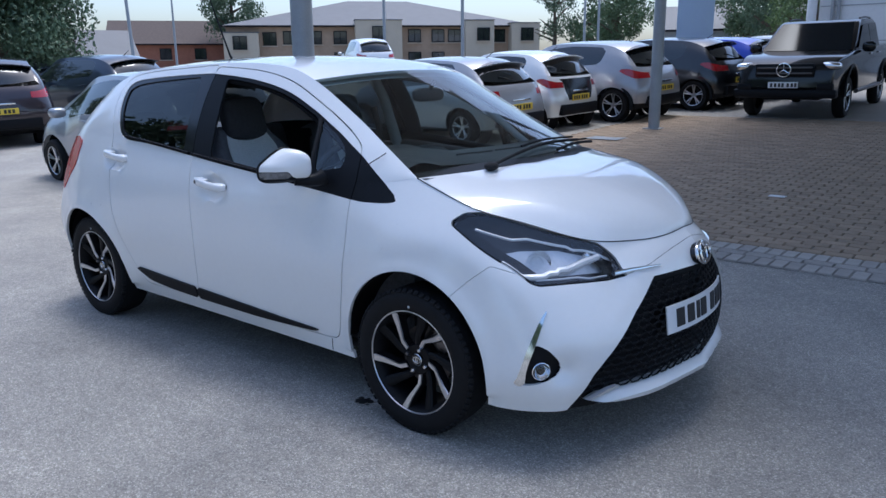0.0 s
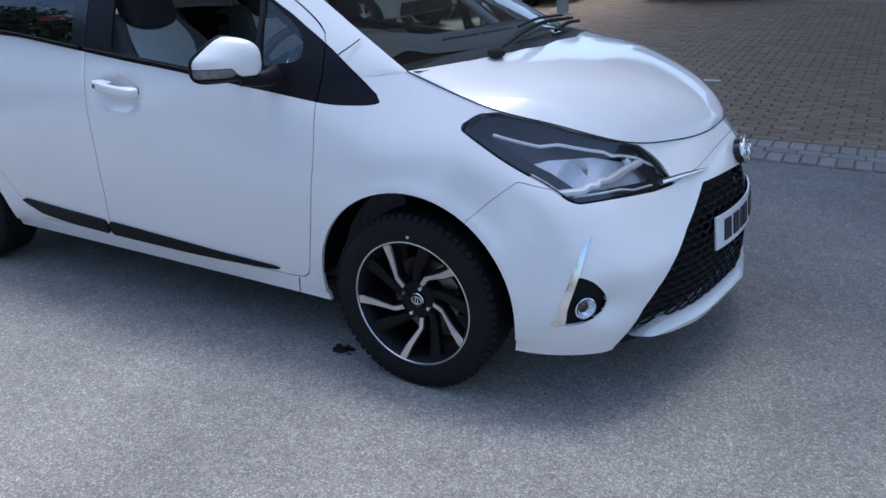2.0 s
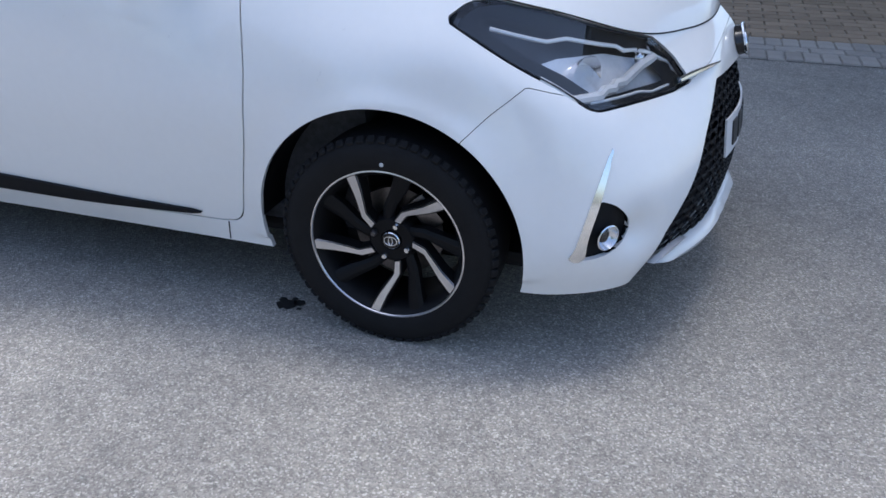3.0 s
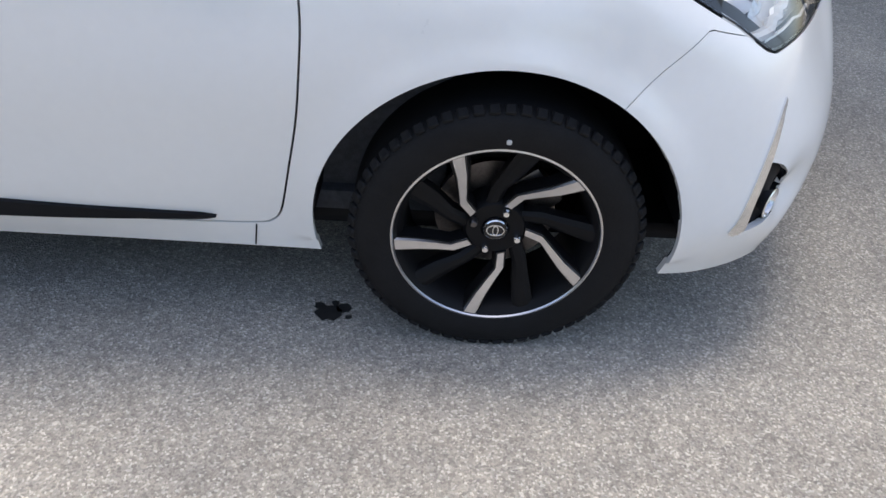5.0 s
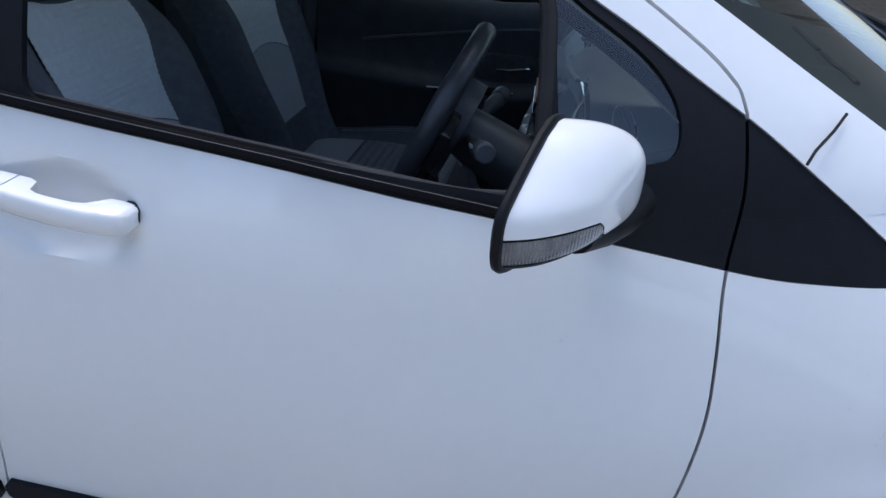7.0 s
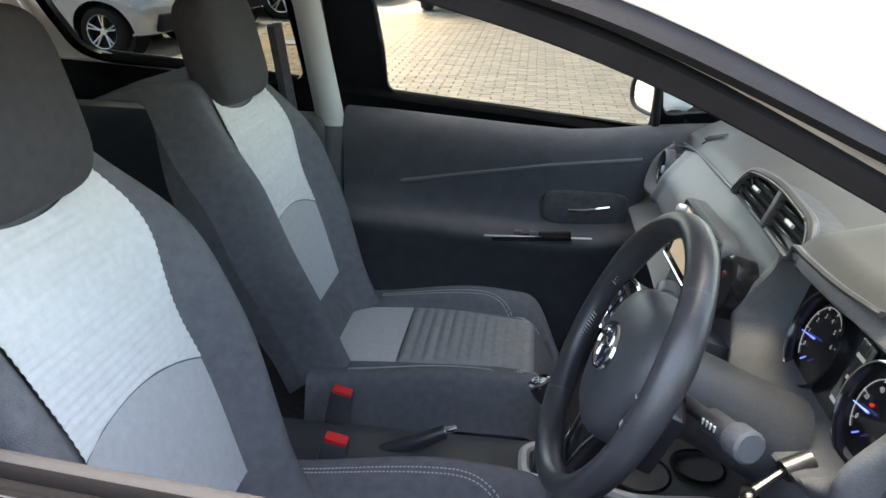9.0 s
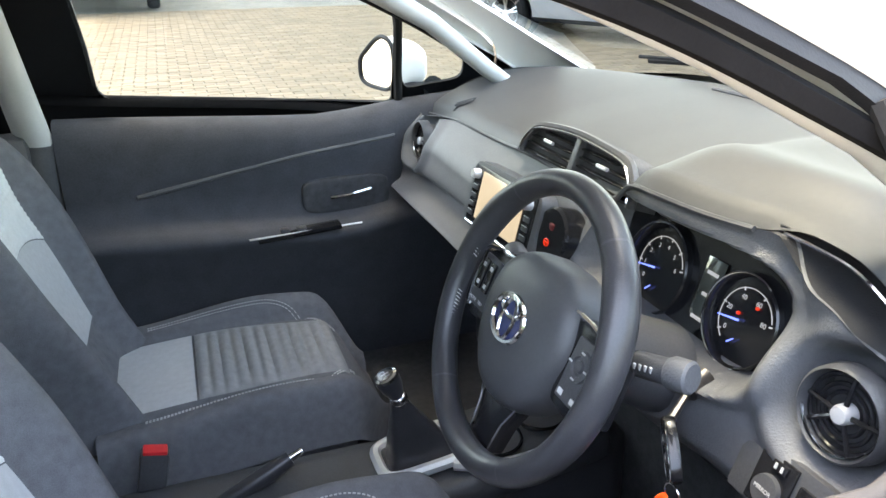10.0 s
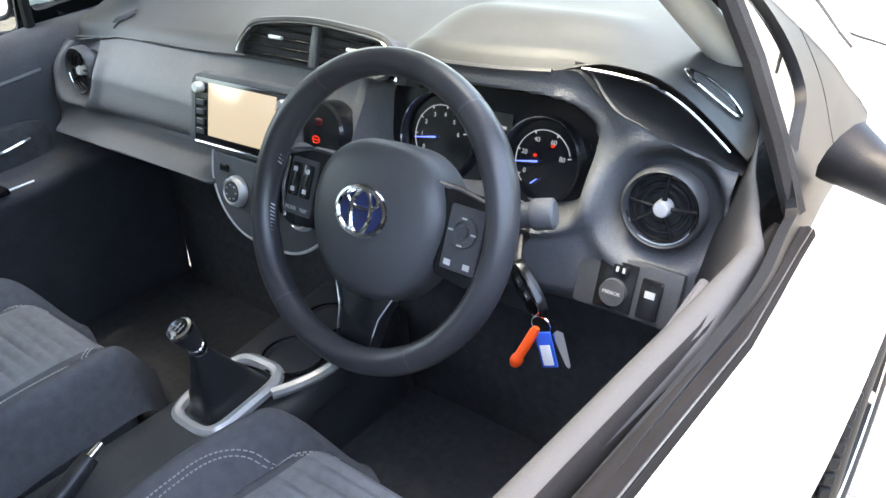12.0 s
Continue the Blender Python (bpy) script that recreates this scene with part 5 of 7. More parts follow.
# hub pad
t = bmesh.new()
pad = [(0, .082), (.045, .078), (.080, .055), (.094, .020), (.092, -.015), (.078, -.052), (.050, -.082), (.020, -.094), (-.020, -.094), (-.050, -.082), (-.078, -.052), (-.092, -.015), (-.094, .020), (-.080, .055), (-.045, .078)]
ol = [np.array(p) for p in smooth_line(pad, 4, True)]
rings = []
for k, h in ((1.0, -.035), (1.0, -.008), (.975, .004), (.92, .013), (.80, .020), (.55, .026), (.25, .029)):
    rings.append([t.verts.new(hm @ Vector((wx * p[0] * k, p[1] * k, h))) for p in ol])
for a, b in zip(rings, rings[1:]):
    for i in range(len(ol)):
        t.faces.new((a[i], a[(i + 1) % len(ol)], b[(i + 1) % len(ol)], b[i]))
t.faces.new(rings[-1])
bmesh.ops.recalc_face_normals(t, faces=t.faces[:])
part("airbag_pad", t, PADSKIN, sw, "grained airbag pad", angle=60)
t = bmesh.new()
for rx, ry, cy, w in ((.034, .026, 0, .0032), (.014, .024, -.001, .0026), (.022, .0105, .013, .0024)):
    tube(t, [hm @ Vector((wx * rx * math.cos(a), cy + ry * math.sin(a) + .004, .0305)) for a in np.linspace(0, 2 * math.pi, 32, endpoint=False)], w, 6, True)
em = part("badge", t, CHROME, sw, "chrome oval badge of crossed rings")
t = bmesh.new(); lathe(t, [(0, .0305), (.030, .030), (.033, .026)], hm @ Matrix.Translation((0, .004, 0)) @ Matrix.Diagonal((1, .76, 1, 1)), 32); part("badge_back", t, mat("dark_blue_enamel", (.02, .03, .10), .2, var=.1), em)
# spokes with switches
for sd in (-1, 1):
    t = bmesh.new(); slab(t, [(wx * x * sd, y) for x, y in ((.070, .052), (.120, .050), (.162, .036), (.164, -.030), (.130, -.045), (.088, -.040))][::(1 if wx * sd < 0 else -1)], .026, hm @ Matrix.Translation((0, 0, -.022)), .006); bmesh.ops.recalc_face_normals(t, faces=t.faces[:])
    sp = part("spoke", t, BLACK, sw, "gloss black switch spoke")
    t = bmesh.new(); tube(t, [hm @ Vector((wx * sd * x, y, .005)) for x, y in ((.076, .054), (.105, .053), (.140, .046), (.148, .040))], .0026, 6); part("satin_strip", t, CHROME, sp, "bright silver strip")
    t = bmesh.new(); tube(t, [hm @ Vector((wx * sd * x, y, .004)) for x, y in ((.150, .036), (.152, .0), (.140, -.036))], .0022, 6); part("chrome_edge", t, CHROME, sp)
    c = hm @ Matrix.Translation((wx * sd * .119, .004, .004))
    placed("switch_panel", (0, 0, 0), (.044, .068, .006), HARD, sp, .006, "", c)
    if sd == 1:
        t = bmesh.new(); lathe(t, [(.017, .002), (.016, .006), (.011, .0065), (.010, .004), (.007, .004), (.006, .007), (0, .007)], c @ Matrix.Translation((0, .008, 0)), 24); part("joystick", t, HARD, sp)
        for px, py in ((0, .022), (0, -.006), (-.014, .008), (.014, .008)):
            placed("arrow", (px, py, .0066), (.006, .0018, .001), STITCH, sp, 0, "", c)
        for px in (-.012, .012):
            placed("mark", (px, -.026, .004), (.008, .006, .001), STITCH, sp, 0, "", c)
    else:
        for px in (-.010, .010):
            placed("rocker", (px, .008, .004), (.015, .040, .004), BLACK, sp, .003, "", c)
            placed("mark", (px, .020, .0064), (.006, .005, .001), STITCH, sp, 0, "", c)
            placed("mark", (px, -.004, .0064), (.006, .005, .001), STITCH, sp, 0, "", c)
        for px, tx in ((-.010, "MODE"), (.011, "TRIP")):
            cu = bpy.data.curves.new("lettering", "FONT"); cu.body = tx; cu.size = .0065; cu.align_x = "CENTER"; cu.extrude = .0002; cu.materials.append(STITCH)
            ob = new("lettering", cu); ob.parent = sp; ob.matrix_local = c @ Matrix.Translation((px, -.029, .0036))
t = bmesh.new(); slab(t, [(wx * x, y) for x, y in ((-.048, -.070), (.048, -.070), (.030, -.115), (.024, -.152), (-.024, -.152), (-.030, -.115))], .022, hm @ Matrix.Translation((0, 0, -.024)), .005); bmesh.ops.recalc_face_normals(t, faces=t.faces[:])
lo = part("lower_spoke", t, BLACK, sw)
for sd in (-1, 1):
    t = bmesh.new(); tube(t, [hm @ Vector((wx * sd * x, y, .0)) for x, y in ((.046, -.078), (.030, -.112), (.025, -.148))], .0012, 6); part("chrome_edge", t, CHROME, lo)
# column, stalks, key
col = new("steering_column"); col.parent = car
t = bmesh.new(); tube(t, [wm @ Vector((0, 0, -.025)), wm @ Vector((0, -.005, -.08)), wm @ Vector((0, -.01, -.22))], [.042, .050, .058], 20); part("shroud", t, HARD, col)
for sd, tip in ((1, Vector((-.724, -.512, .945))), (-1, Vector((-.738, -.128, .935)))):
    root = wm @ Vector((wx * sd * .05, .005, -.065))
    d = (tip - root)
    st = new("stalk"); st.parent = col; st["label"] = "black column stalk"
    t = bmesh.new(); tube(t, [root, root + d * .45, root + d * .5, root + d * .8], [.009, .009, .014, .014], 14); part("arm", t, HARD, st)
    t = bmesh.new(); tube(t, [root + d * .8, root + d * .83, root + d * .98, root + d * 1.0], [.0155, .0175, .017, .014], 16); part("end", t, DASH if sd == 1 else HARD, st)
    t = bmesh.new()
    for k in range(4):
        box(t, root + d * (.58 + .05 * k) + Vector((-.014, 0, .003)), (.002, .003, .006))
    part("mark", t, STITCH, st)
kt = new("car_key"); kt.parent = None
tagged(kt, "black car key with orange and blue tags in the ignition", "key")
k0 = Vector((-.655, -.425, .862))
t = bmesh.new(); tube(t, [k0 + Vector((.03, .01, .01)), k0], .012, 14); part("ignition_barrel", t, STEEL, col)
K1, K2 = Vector((-.692, -.444, .842)), Vector((-.708, -.486, .804))
kx = (K2 - K1).normalized()
km = axes((K1 + K2) / 2, kx, (.35, .62, -.70))
if (km.to_3x3() @ Vector((0, 0, 1))).x > 0:
    km = km @ Matrix.Rotation(math.pi, 4, "X")
FOBL = smooth_line([(-.034, -.010), (-.020, -.016), (.010, -.017), (.032, -.012), (.036, 0), (.032, .012), (.010, .017), (-.020, .016), (-.034, .010), (-.037, 0)], 4, True)
t = bmesh.new(); slab(t, [tuple(p) for p in FOBL], .013, km @ Matrix.Translation((0, 0, -.0065)), .003); bmesh.ops.recalc_face_normals(t, faces=t.faces[:]); part("fob", t, BLACK, kt, "black key fob")
t = bmesh.new(); tube(t, [k0, K1], [.004, .006], 8); part("blade", t, STEEL, kt)
t = bmesh.new(); tube(t, [km @ Vector((p[0] * .93, p[1] * .93, .0066)) for p in FOBL], .0011, 5, True); part("fob_trim", t, CHROME, kt)
for q in (-.012, .008):
    placed("fob_button", (q, 0, .0068), (.011, .012, .002), HARD, kt, .002, "", km)
    placed("button_mark", (q, 0, .0080), (.004, .004, .0008), STITCH, kt, 0, "", km)
ro = km @ Vector((.038, 0, 0))
t = bmesh.new(); tube(t, [ro + Vector((-.004, .013 * math.cos(a), .012 * math.sin(a) - .010)) for a in np.linspace(0, 2 * math.pi, 24, endpoint=False)], .0011, 6, True); part("ring", t, CHROME, kt)
ORANGE = mat("orange_plastic", (.90, .085, .012), .4, var=.08, scale=40)
BLUEP = mat("blue_plastic", (.02, .10, .55), .35, var=.08, scale=40)
a = Vector((-.724, -.492, .790)); b = Vector((-.740, -.470, .736))
t = bmesh.new(); tube(t, [a, a + (b - a) * .1, a + (b - a) * .75, a + (b - a) * .8, a + (b - a) * .9, b], [.004, .0062, .0062, .008, .008, .005], 10); part("orange_tag", t, ORANGE, kt, "orange plastic whistle tag")
bmx = axes((-.724, -.506, .764), (-.06, -.32, -.95), (.2, -.95, .3))
t = bmesh.new(); box(t, (0, 0, 0), (.046, .020, .004), .003); bmesh.ops.transform(t, matrix=bmx, verts=t.verts); part("blue_tag", t, BLUEP, kt, "blue plastic name tag")
for zz in (-.0026, .0026):
    t = bmesh.new(); box(t, (.006, 0, zz), (.026, .013, .0014), .0006); bmesh.ops.transform(t, matrix=bmx, verts=t.verts); part("label_window", t, PLATEW, kt)
t = bmesh.new(); slab(t, [(0, -.006), (.012, -.007), (.016, 0), (.012, .007), (0, .006), (-.030, .003), (-.034, 0), (-.030, -.003)], .002, axes((-.716, -.520, .775), (.04, .40, .91), (.2, -.9, .4))); bmesh.ops.recalc_face_normals(t, faces=t.faces[:]); part("spare_key", t, CHROME, kt, "bright spare key")
t = bmesh.new(); lathe(t, [(0, .001), (.010, .001), (.011, 0), (.010, -.001), (0, -.001)], axes((-.718, -.497, .766), (0, 1, 0), (.1, 0, 1)), 20); part("key_disc", t, STEEL, kt)

# switches by the driver's door
pm = axes((-.638, -.560, .824), (0, -1, 0), (.35, 0, 1))
if (pm.to_3x3() @ Vector((0, 0, 1))).x > 0:
    pm = pm @ Matrix.Rotation(math.pi, 4, "Y")
pxs = 1 if (pm.to_3x3() @ Vector((1, 0, 0))).y < 0 else -1
swp = placed("switch_panel", (0, 0, -.006), (.13, .070, .014), HARD, dash, .006, "black switch panel", pm)
placed("switch_plate", (-pxs * .012, 0, .002), (.048, .060, .004), BLACK, swp, .003, "", pm)
t = bmesh.new(); lathe(t, [(.017, .002), (.016, .008), (0, .009)], pm @ Matrix.Translation((-pxs * .012, -.008, .002)), 24); part("mirror_dial", t, HARD, swp)
cu = bpy.data.curves.new("lettering", "FONT"); cu.body = "MIRROR"; cu.size = .0062; cu.align_x, cu.align_y = "CENTER", "CENTER"; cu.extrude = .0002; cu.materials.append(STITCH)
ob = new("lettering", cu); ob.parent = swp; ob.matrix_local = pm @ Matrix.Translation((-pxs * .012, -.008, .0115))
placed("mirror_rocker", (-pxs * .008, .021, .005), (.020, .011, .004), BLACK, swp, .002, "", pm)
for dx, dy in ((-.012, .021), (-.004, .021)):
    placed("mark", (pxs * dx, dy, .0075), (.003, .006, .001), STITCH, swp, 0, "", pm)
placed("lamp_switch", (pxs * .032, -.004, .003), (.026, .048, .006), BLACK, swp, .003, "", pm)
placed("mark", (pxs * .032, .002, .0065), (.012, .008, .001), STITCH, swp, 0, "", pm)

# lower bulkhead, floor, tunnel
t = bmesh.new(); box(t, (-.28, .035, .55), (.36, 1.36, .62), .03); part("bulkhead", t, CARPET, car, "black carpeted bulkhead")
t = bmesh.new(); box(t, (-1.5, .035, .295), (2.5, 1.42, .05), .01); part("cabin_floor", t, CARPET, car, "black carpet")
t = bmesh.new(); box(t, (-1.05, .02, .40), (1.2, .16, .24), .05, seg=3); part("centre_tunnel", t, HARD, car)
con = new("centre_console"); con.parent = car; con["label"] = "black centre console with cup holders and gear lever"
t = bmesh.new(); box(t, (-.73, .012, .490), (.44, .20, .07), .03, (0, -8, 0), 3); part("tray", t, HARD, con)
for cx, cy, r in ((-.715, -.010, .050), (-.615, .005, .042)):
    t = bmesh.new(); lathe(t, [(r + .004, .0), (r, .004), (r - .003, 0), (r - .006, -.05), (0, -.05)], Matrix.Translation((cx, cy, .531 + (cx + .72) * .14)), 32); part("cup_holder", t, CARPET, con)
    t = bmesh.new(); tube(t, [(cx + (r + .003) * math.cos(a), cy + (r + .003) * math.sin(a), .534 + (cx + .72) * .14) for a in np.linspace(0, 2 * math.pi, 28, endpoint=False)], .003, 6, True); part("holder_ring", t, BLACK, con)
t = bmesh.new(); tube(t, smooth_line([(-.800, -.052, .530), (-.765, -.072, .533), (-.71, -.092, .541), (-.60, -.097, .556)], 4), [.010] * 12 + [.006], 8); part("console_edge", t, SATIN, con, "satin silver console edge")
g0 = Vector((-.845, .012, .520))
t = bmesh.new()
ring = [tuple(p) for p in smooth_line([(.075, -.045), (.085, 0), (.07, .045), (0, .052), (-.06, .04), (-.07, 0), (-.06, -.045), (0, -.052)], 5, True)]
tube(t, [g0 + Vector((x, y, .004 + .12 * x)) for x, y in ring], .011, 8, True); part("gear_surround", t, SATIN, con, "satin silver gear surround")
t = bmesh.new(); rings = []
top = Vector((-.884, -.006, .660))
for k in range(9):
    u = k / 8; c = g0.lerp(top, u * .88); w = (1 - u) ** 1.1 * .60 + .19 + .045 * math.sin(k * 3) * (1 - u)
    rings.append([t.verts.new(c + Vector((x * w, y * w, (.12 * x) * (1 - u)))) for x, y in ring])
for a, b in zip(rings, rings[1:]):
    for i in range(len(ring)):
        t.faces.new((a[i], a[(i + 1) % len(ring)], b[(i + 1) % len(ring)], b[i]))
part("gear_gaiter", t, LEATHER, con, "creased leather gaiter", angle=80)
ax = (Vector((-.900, -.012, .696)) - top).normalized()
gm = axes(top, Vector((0, 1, 0)), ax.cross(Vector((0, 1, 0))))
if (gm.to_3x3() @ Vector((0, 0, 1))).dot(ax) < 0:
    gm = gm @ Matrix.Rotation(math.pi, 4, "Y")
t = bmesh.new(); lathe(t, [(.009, -.03), (.011, -.012), (.011, -.008), (.0135, .0), (.0185, .015), (.0205, .030), (.0195, .038)], gm, 28); kn = part("gear_knob", t, LEATHER, con)
t = bmesh.new(); lathe(t, [(.0200, .036), (.0195, .041), (.0155, .043), (.015, .040)], gm, 28); part("chrome_ring", t, CHROME, kn)
t = bmesh.new(); lathe(t, [(.0135, -.018), (.0150, -.016), (.0150, -.007), (.0125, -.004), (.010, -.003)], gm, 24); part("collar", t, CHROME, kn)
t = bmesh.new(); lathe(t, [(.0155, .040), (0, .043)], gm, 24); part("knob_top", t, BLACK, kn)
t = bmesh.new(); tube(t, [gm @ Vector((x, y, .044)) for x, y in ((-.008, .007), (-.008, -.007), (-.008, 0), (0, 0), (0, .007), (0, -.007), (0, 0), (.008, 0), (.008, .007))], .0008, 4); part("shift_marks", t, STITCH, kn)
hb = new("handbrake"); hb.parent = car; hb["label"] = "black handbrake lever with chrome button"
t = bmesh.new(); tube(t, [(-1.059, .026, .556), (-1.094, .020, .541), (-1.16, .012, .514), (-1.27, .004, .46)], [.013, .016, .015, .012], 14); part("grip", t, LEATHER, hb)
t = bmesh.new(); tube(t, [(-1.038, .028, .565), (-1.060, .026, .556)], [.006, .007], 12); part("button", t, CHROME, hb)
for y0, z0, x0 in ((.088, .584, -1.269), (-.126, .630, -1.226)):
    bk = new("seat_belt_buckle"); bk.parent = car
    t = bmesh.new(); box(t, (x0 - .005, y0, z0 - .045), (.045, .028, .085), .006, (0, 12, 0)); part("case", t, HARD, bk)
    t = bmesh.new(); box(t, (x0 + .004, y0, z0 - .002), (.038, .024, .008), .003, (0, 12, 0)); part("release_button", t, mat("red_plastic", (.7, .02, .03), .4, var=.05), bk, "red release button")


def seat(y, label):
    """Cloth front seat, built round x = 0 at the hinge, facing +x."""
    st = thing("front_seat", Matrix.Translation((-1.33 if y < 0 else -1.345, y, .52 if y < 0 else .50)), label, "seat", "front seats")
    half = .255
    sink = 0.0 if y < 0 else .035
    # cushion as a height field
    xs, yy = np.linspace(-.02, .525, 60), np.linspace(-half, half, 64)
    X, Yy = np.meshgrid(xs, yy, indexing="ij")
    def cush(X, Yy, ribs=0.0):
        s = np.abs(Yy) / half
        z = .075 - sink + .015 * np.sin(np.pi * np.clip(X / .52, 0, 1)) + .035 * ss(.55, .80, s) * (.35 + .65 * ss(.05, .32, X)) - .12 * ss(.80, 1.02, s) ** 2 - .13 * ss(.40, .53, X) ** 2
        z = z - .02 * np.exp(-((s - .60) / .04) ** 2)
        return z + ribs
    narrow = 1 - .06 * ss(.30, .50, X) - .38 * ss(.40, .535, X) ** 2
    top = np.stack([X, Yy * narrow, cush(X, Yy)], -1)
    sheet("cushion", top, CLOTH, st)
    t = bmesh.new(); box(t, (.21, 0, -.01 - sink), (.46, half * 1.84, .13), .06, seg=4); part("cushion_base", t, CLOTH, st)
    t = bmesh.new(); box(t, (.20, 0, -.12), (.36, .40, .10), .02); part("seat_frame", t, HARD, st)
    t = bmesh.new(); box(t, (.18, -.235 if y < 0 else .235, -.06), (.42, .04, .10), .015); part("side_valance", t, HARD, st)
    for x0, x1, mtl, nm, rb in ((.0, .15, CLOTHMID, "cushion_patch", 0), (.154, .445, CLOTHRIB, "cushion_insert", 1)):
        xs2, y2 = np.linspace(x0, x1, 90 if rb else 20), np.linspace(-.135, .135, 30)
        A, B = np.meshgrid(xs2, y2, indexing="ij")
        taper = 1 - .12 * ss(.2, .4, A)
        fade = 1 - (np.abs(B) / .136) ** 6
        ribs = (.0075 * np.abs(np.sin((A - .154) * math.pi / .0245)) * fade if rb else 0)
        sheet(nm, np.stack([A, B * taper, cush(A, B * 1.0) + .001 + .003 * fade + ribs], -1), mtl, st, "ribbed dark grey cloth" if rb else "plain grey cloth", angle=80)
    for side_ in (-1, 1):
        t = bmesh.new()
        for off in (0, .007):
            for i in range(64):
                def q(u):
                    xx = .06 + .40 * u
                    v = side_ * (.190 - off - .075 * ss(.55, 1.0, u) ** 2)
                    n_ = 1 - .06 * ss(.30, .50, xx) - .38 * ss(.40, .535, xx) ** 2
                    return Vector((xx, float(v * n_), float(cush(np.array(xx), np.array(v))) + .0016))
                tube(t, [q(i / 64), q((i + .65) / 64)], .0011, 4)
        part("stitching", t, STITCH, st, "pale double stitching")
    # backrest: leaning height field
    set_back = .035 if y < 0 else .085
    rake = radians(24.8 if y < 0 else 23)
    ux, uz = -math.sin(rake), math.cos(rake)
    vs_, yy = np.linspace(-.10, .585, 66), np.linspace(-1, 1, 60)
    Vq, S = np.meshgrid(vs_, yy, indexing="ij")
    def wid(v):
        return .195 + .062 * ss(-.05, .22, v) - .085 * ss(.36, .585, v)
    def dep(v, s):
        a = np.abs(s)
        return .060 + .012 * np.sin(np.pi * np.clip(v / .58, 0, 1)) + .050 * ss(.50, .76, a) * ss(.56, .30, v) - .10 * ss(.80, 1.02, a) ** 2 - .11 * ss(.52, .595, v) ** 2
    def pt(v, s, lift=0.0):
        d = dep(v, s) + lift
        return np.stack([v * ux + d * uz - set_back, s * wid(v), .10 + v * uz - d * ux], -1)
    front = pt(Vq, S)
    sheet("backrest", front, CLOTH, st, flip=True)
    back = np.stack([Vq * ux - .055 * uz * (1 - .6 * np.abs(S) ** 4) - set_back, S * wid(Vq), .10 + Vq * uz + .055 * ux], -1)
    sheet("back_panel", back, CLOTH, st)
    for e in (0, -1):
        sheet("side_panel", np.stack([front[:, e], back[:, e]], 1), CLOTH, st, flip=(e == 0))
    sheet("top_panel", np.stack([front[-1], back[-1]], 0), CLOTH, st)
    def bound(s):
        return .235 + .0 * s - .10 * (s + .1) ** 2
    s2 = np.linspace(-.52, .52, 34)
    for nm, lo, hi, mtl, rb, lb in (("lower_insert", .02, None, CLOTHMID, 0, "plain grey cloth"), ("upper_insert", None, .50, CLOTHGREY, 1, "ribbed light grey cloth")):
        W = np.linspace(0, 1, 100 if rb else 24)
        A, B = np.meshgrid(W, s2, indexing="ij")
        b = bound(B)
        v = (lo + (b - lo) * A) if hi is None else (b + .002 + (hi - .035 * (1 - (np.abs(B) / .5) ** 2) - b - .002) * A)
        sheet(nm, pt(v, B * (1 + .24 * ss(.24, .46, v)), .004 + (.0022 * np.abs(np.sin(v * math.pi / .011)) if rb else 0)), mtl, st, lb, flip=True, angle=80)
    # head restraint
    hx, hz = .63 * ux + .095 - set_back, .10 + .625 * uz
    t = bmesh.new(); superball(t, (hx, 0, hz), (.050, .128, .112), .55, .45, m=Matrix.Rotation(-rake * .6, 4, "Y")); part("head_restraint", t, HEADCLOTH, st)
    for s in (-.06, .06):
        t = bmesh.new(); tube(t, [(.55 * ux - .03, s, .10 + .55 * uz), (hx, s, hz)], .006, 8); part("restraint_post", t, CHROME, st)
    return st


seat(-.380, "charcoal cloth driver's seat with ribbed light grey inserts")
seat(.400, "charcoal cloth passenger seat with ribbed light grey inserts")
rs = thing("rear_seat", Matrix(), "charcoal cloth rear bench seat", "seat")
t = bmesh.new(); box(t, (-2.05, 0, .50), (.52, 1.24, .16), .05, seg=3); part("cushion", t, CLOTH, rs)
t = bmesh.new(); box(t, (-2.36, 0, .78), (.16, 1.20, .60), .05, (0, -20, 0), 3); part("backrest", t, CLOTH, rs)
for y in (-.4, .35):
    t = bmesh.new(); superball(t, (-2.47, y, 1.12), (.05, .13, .08), .7, .6); part("head_restraint", t, CLOTH, rs)


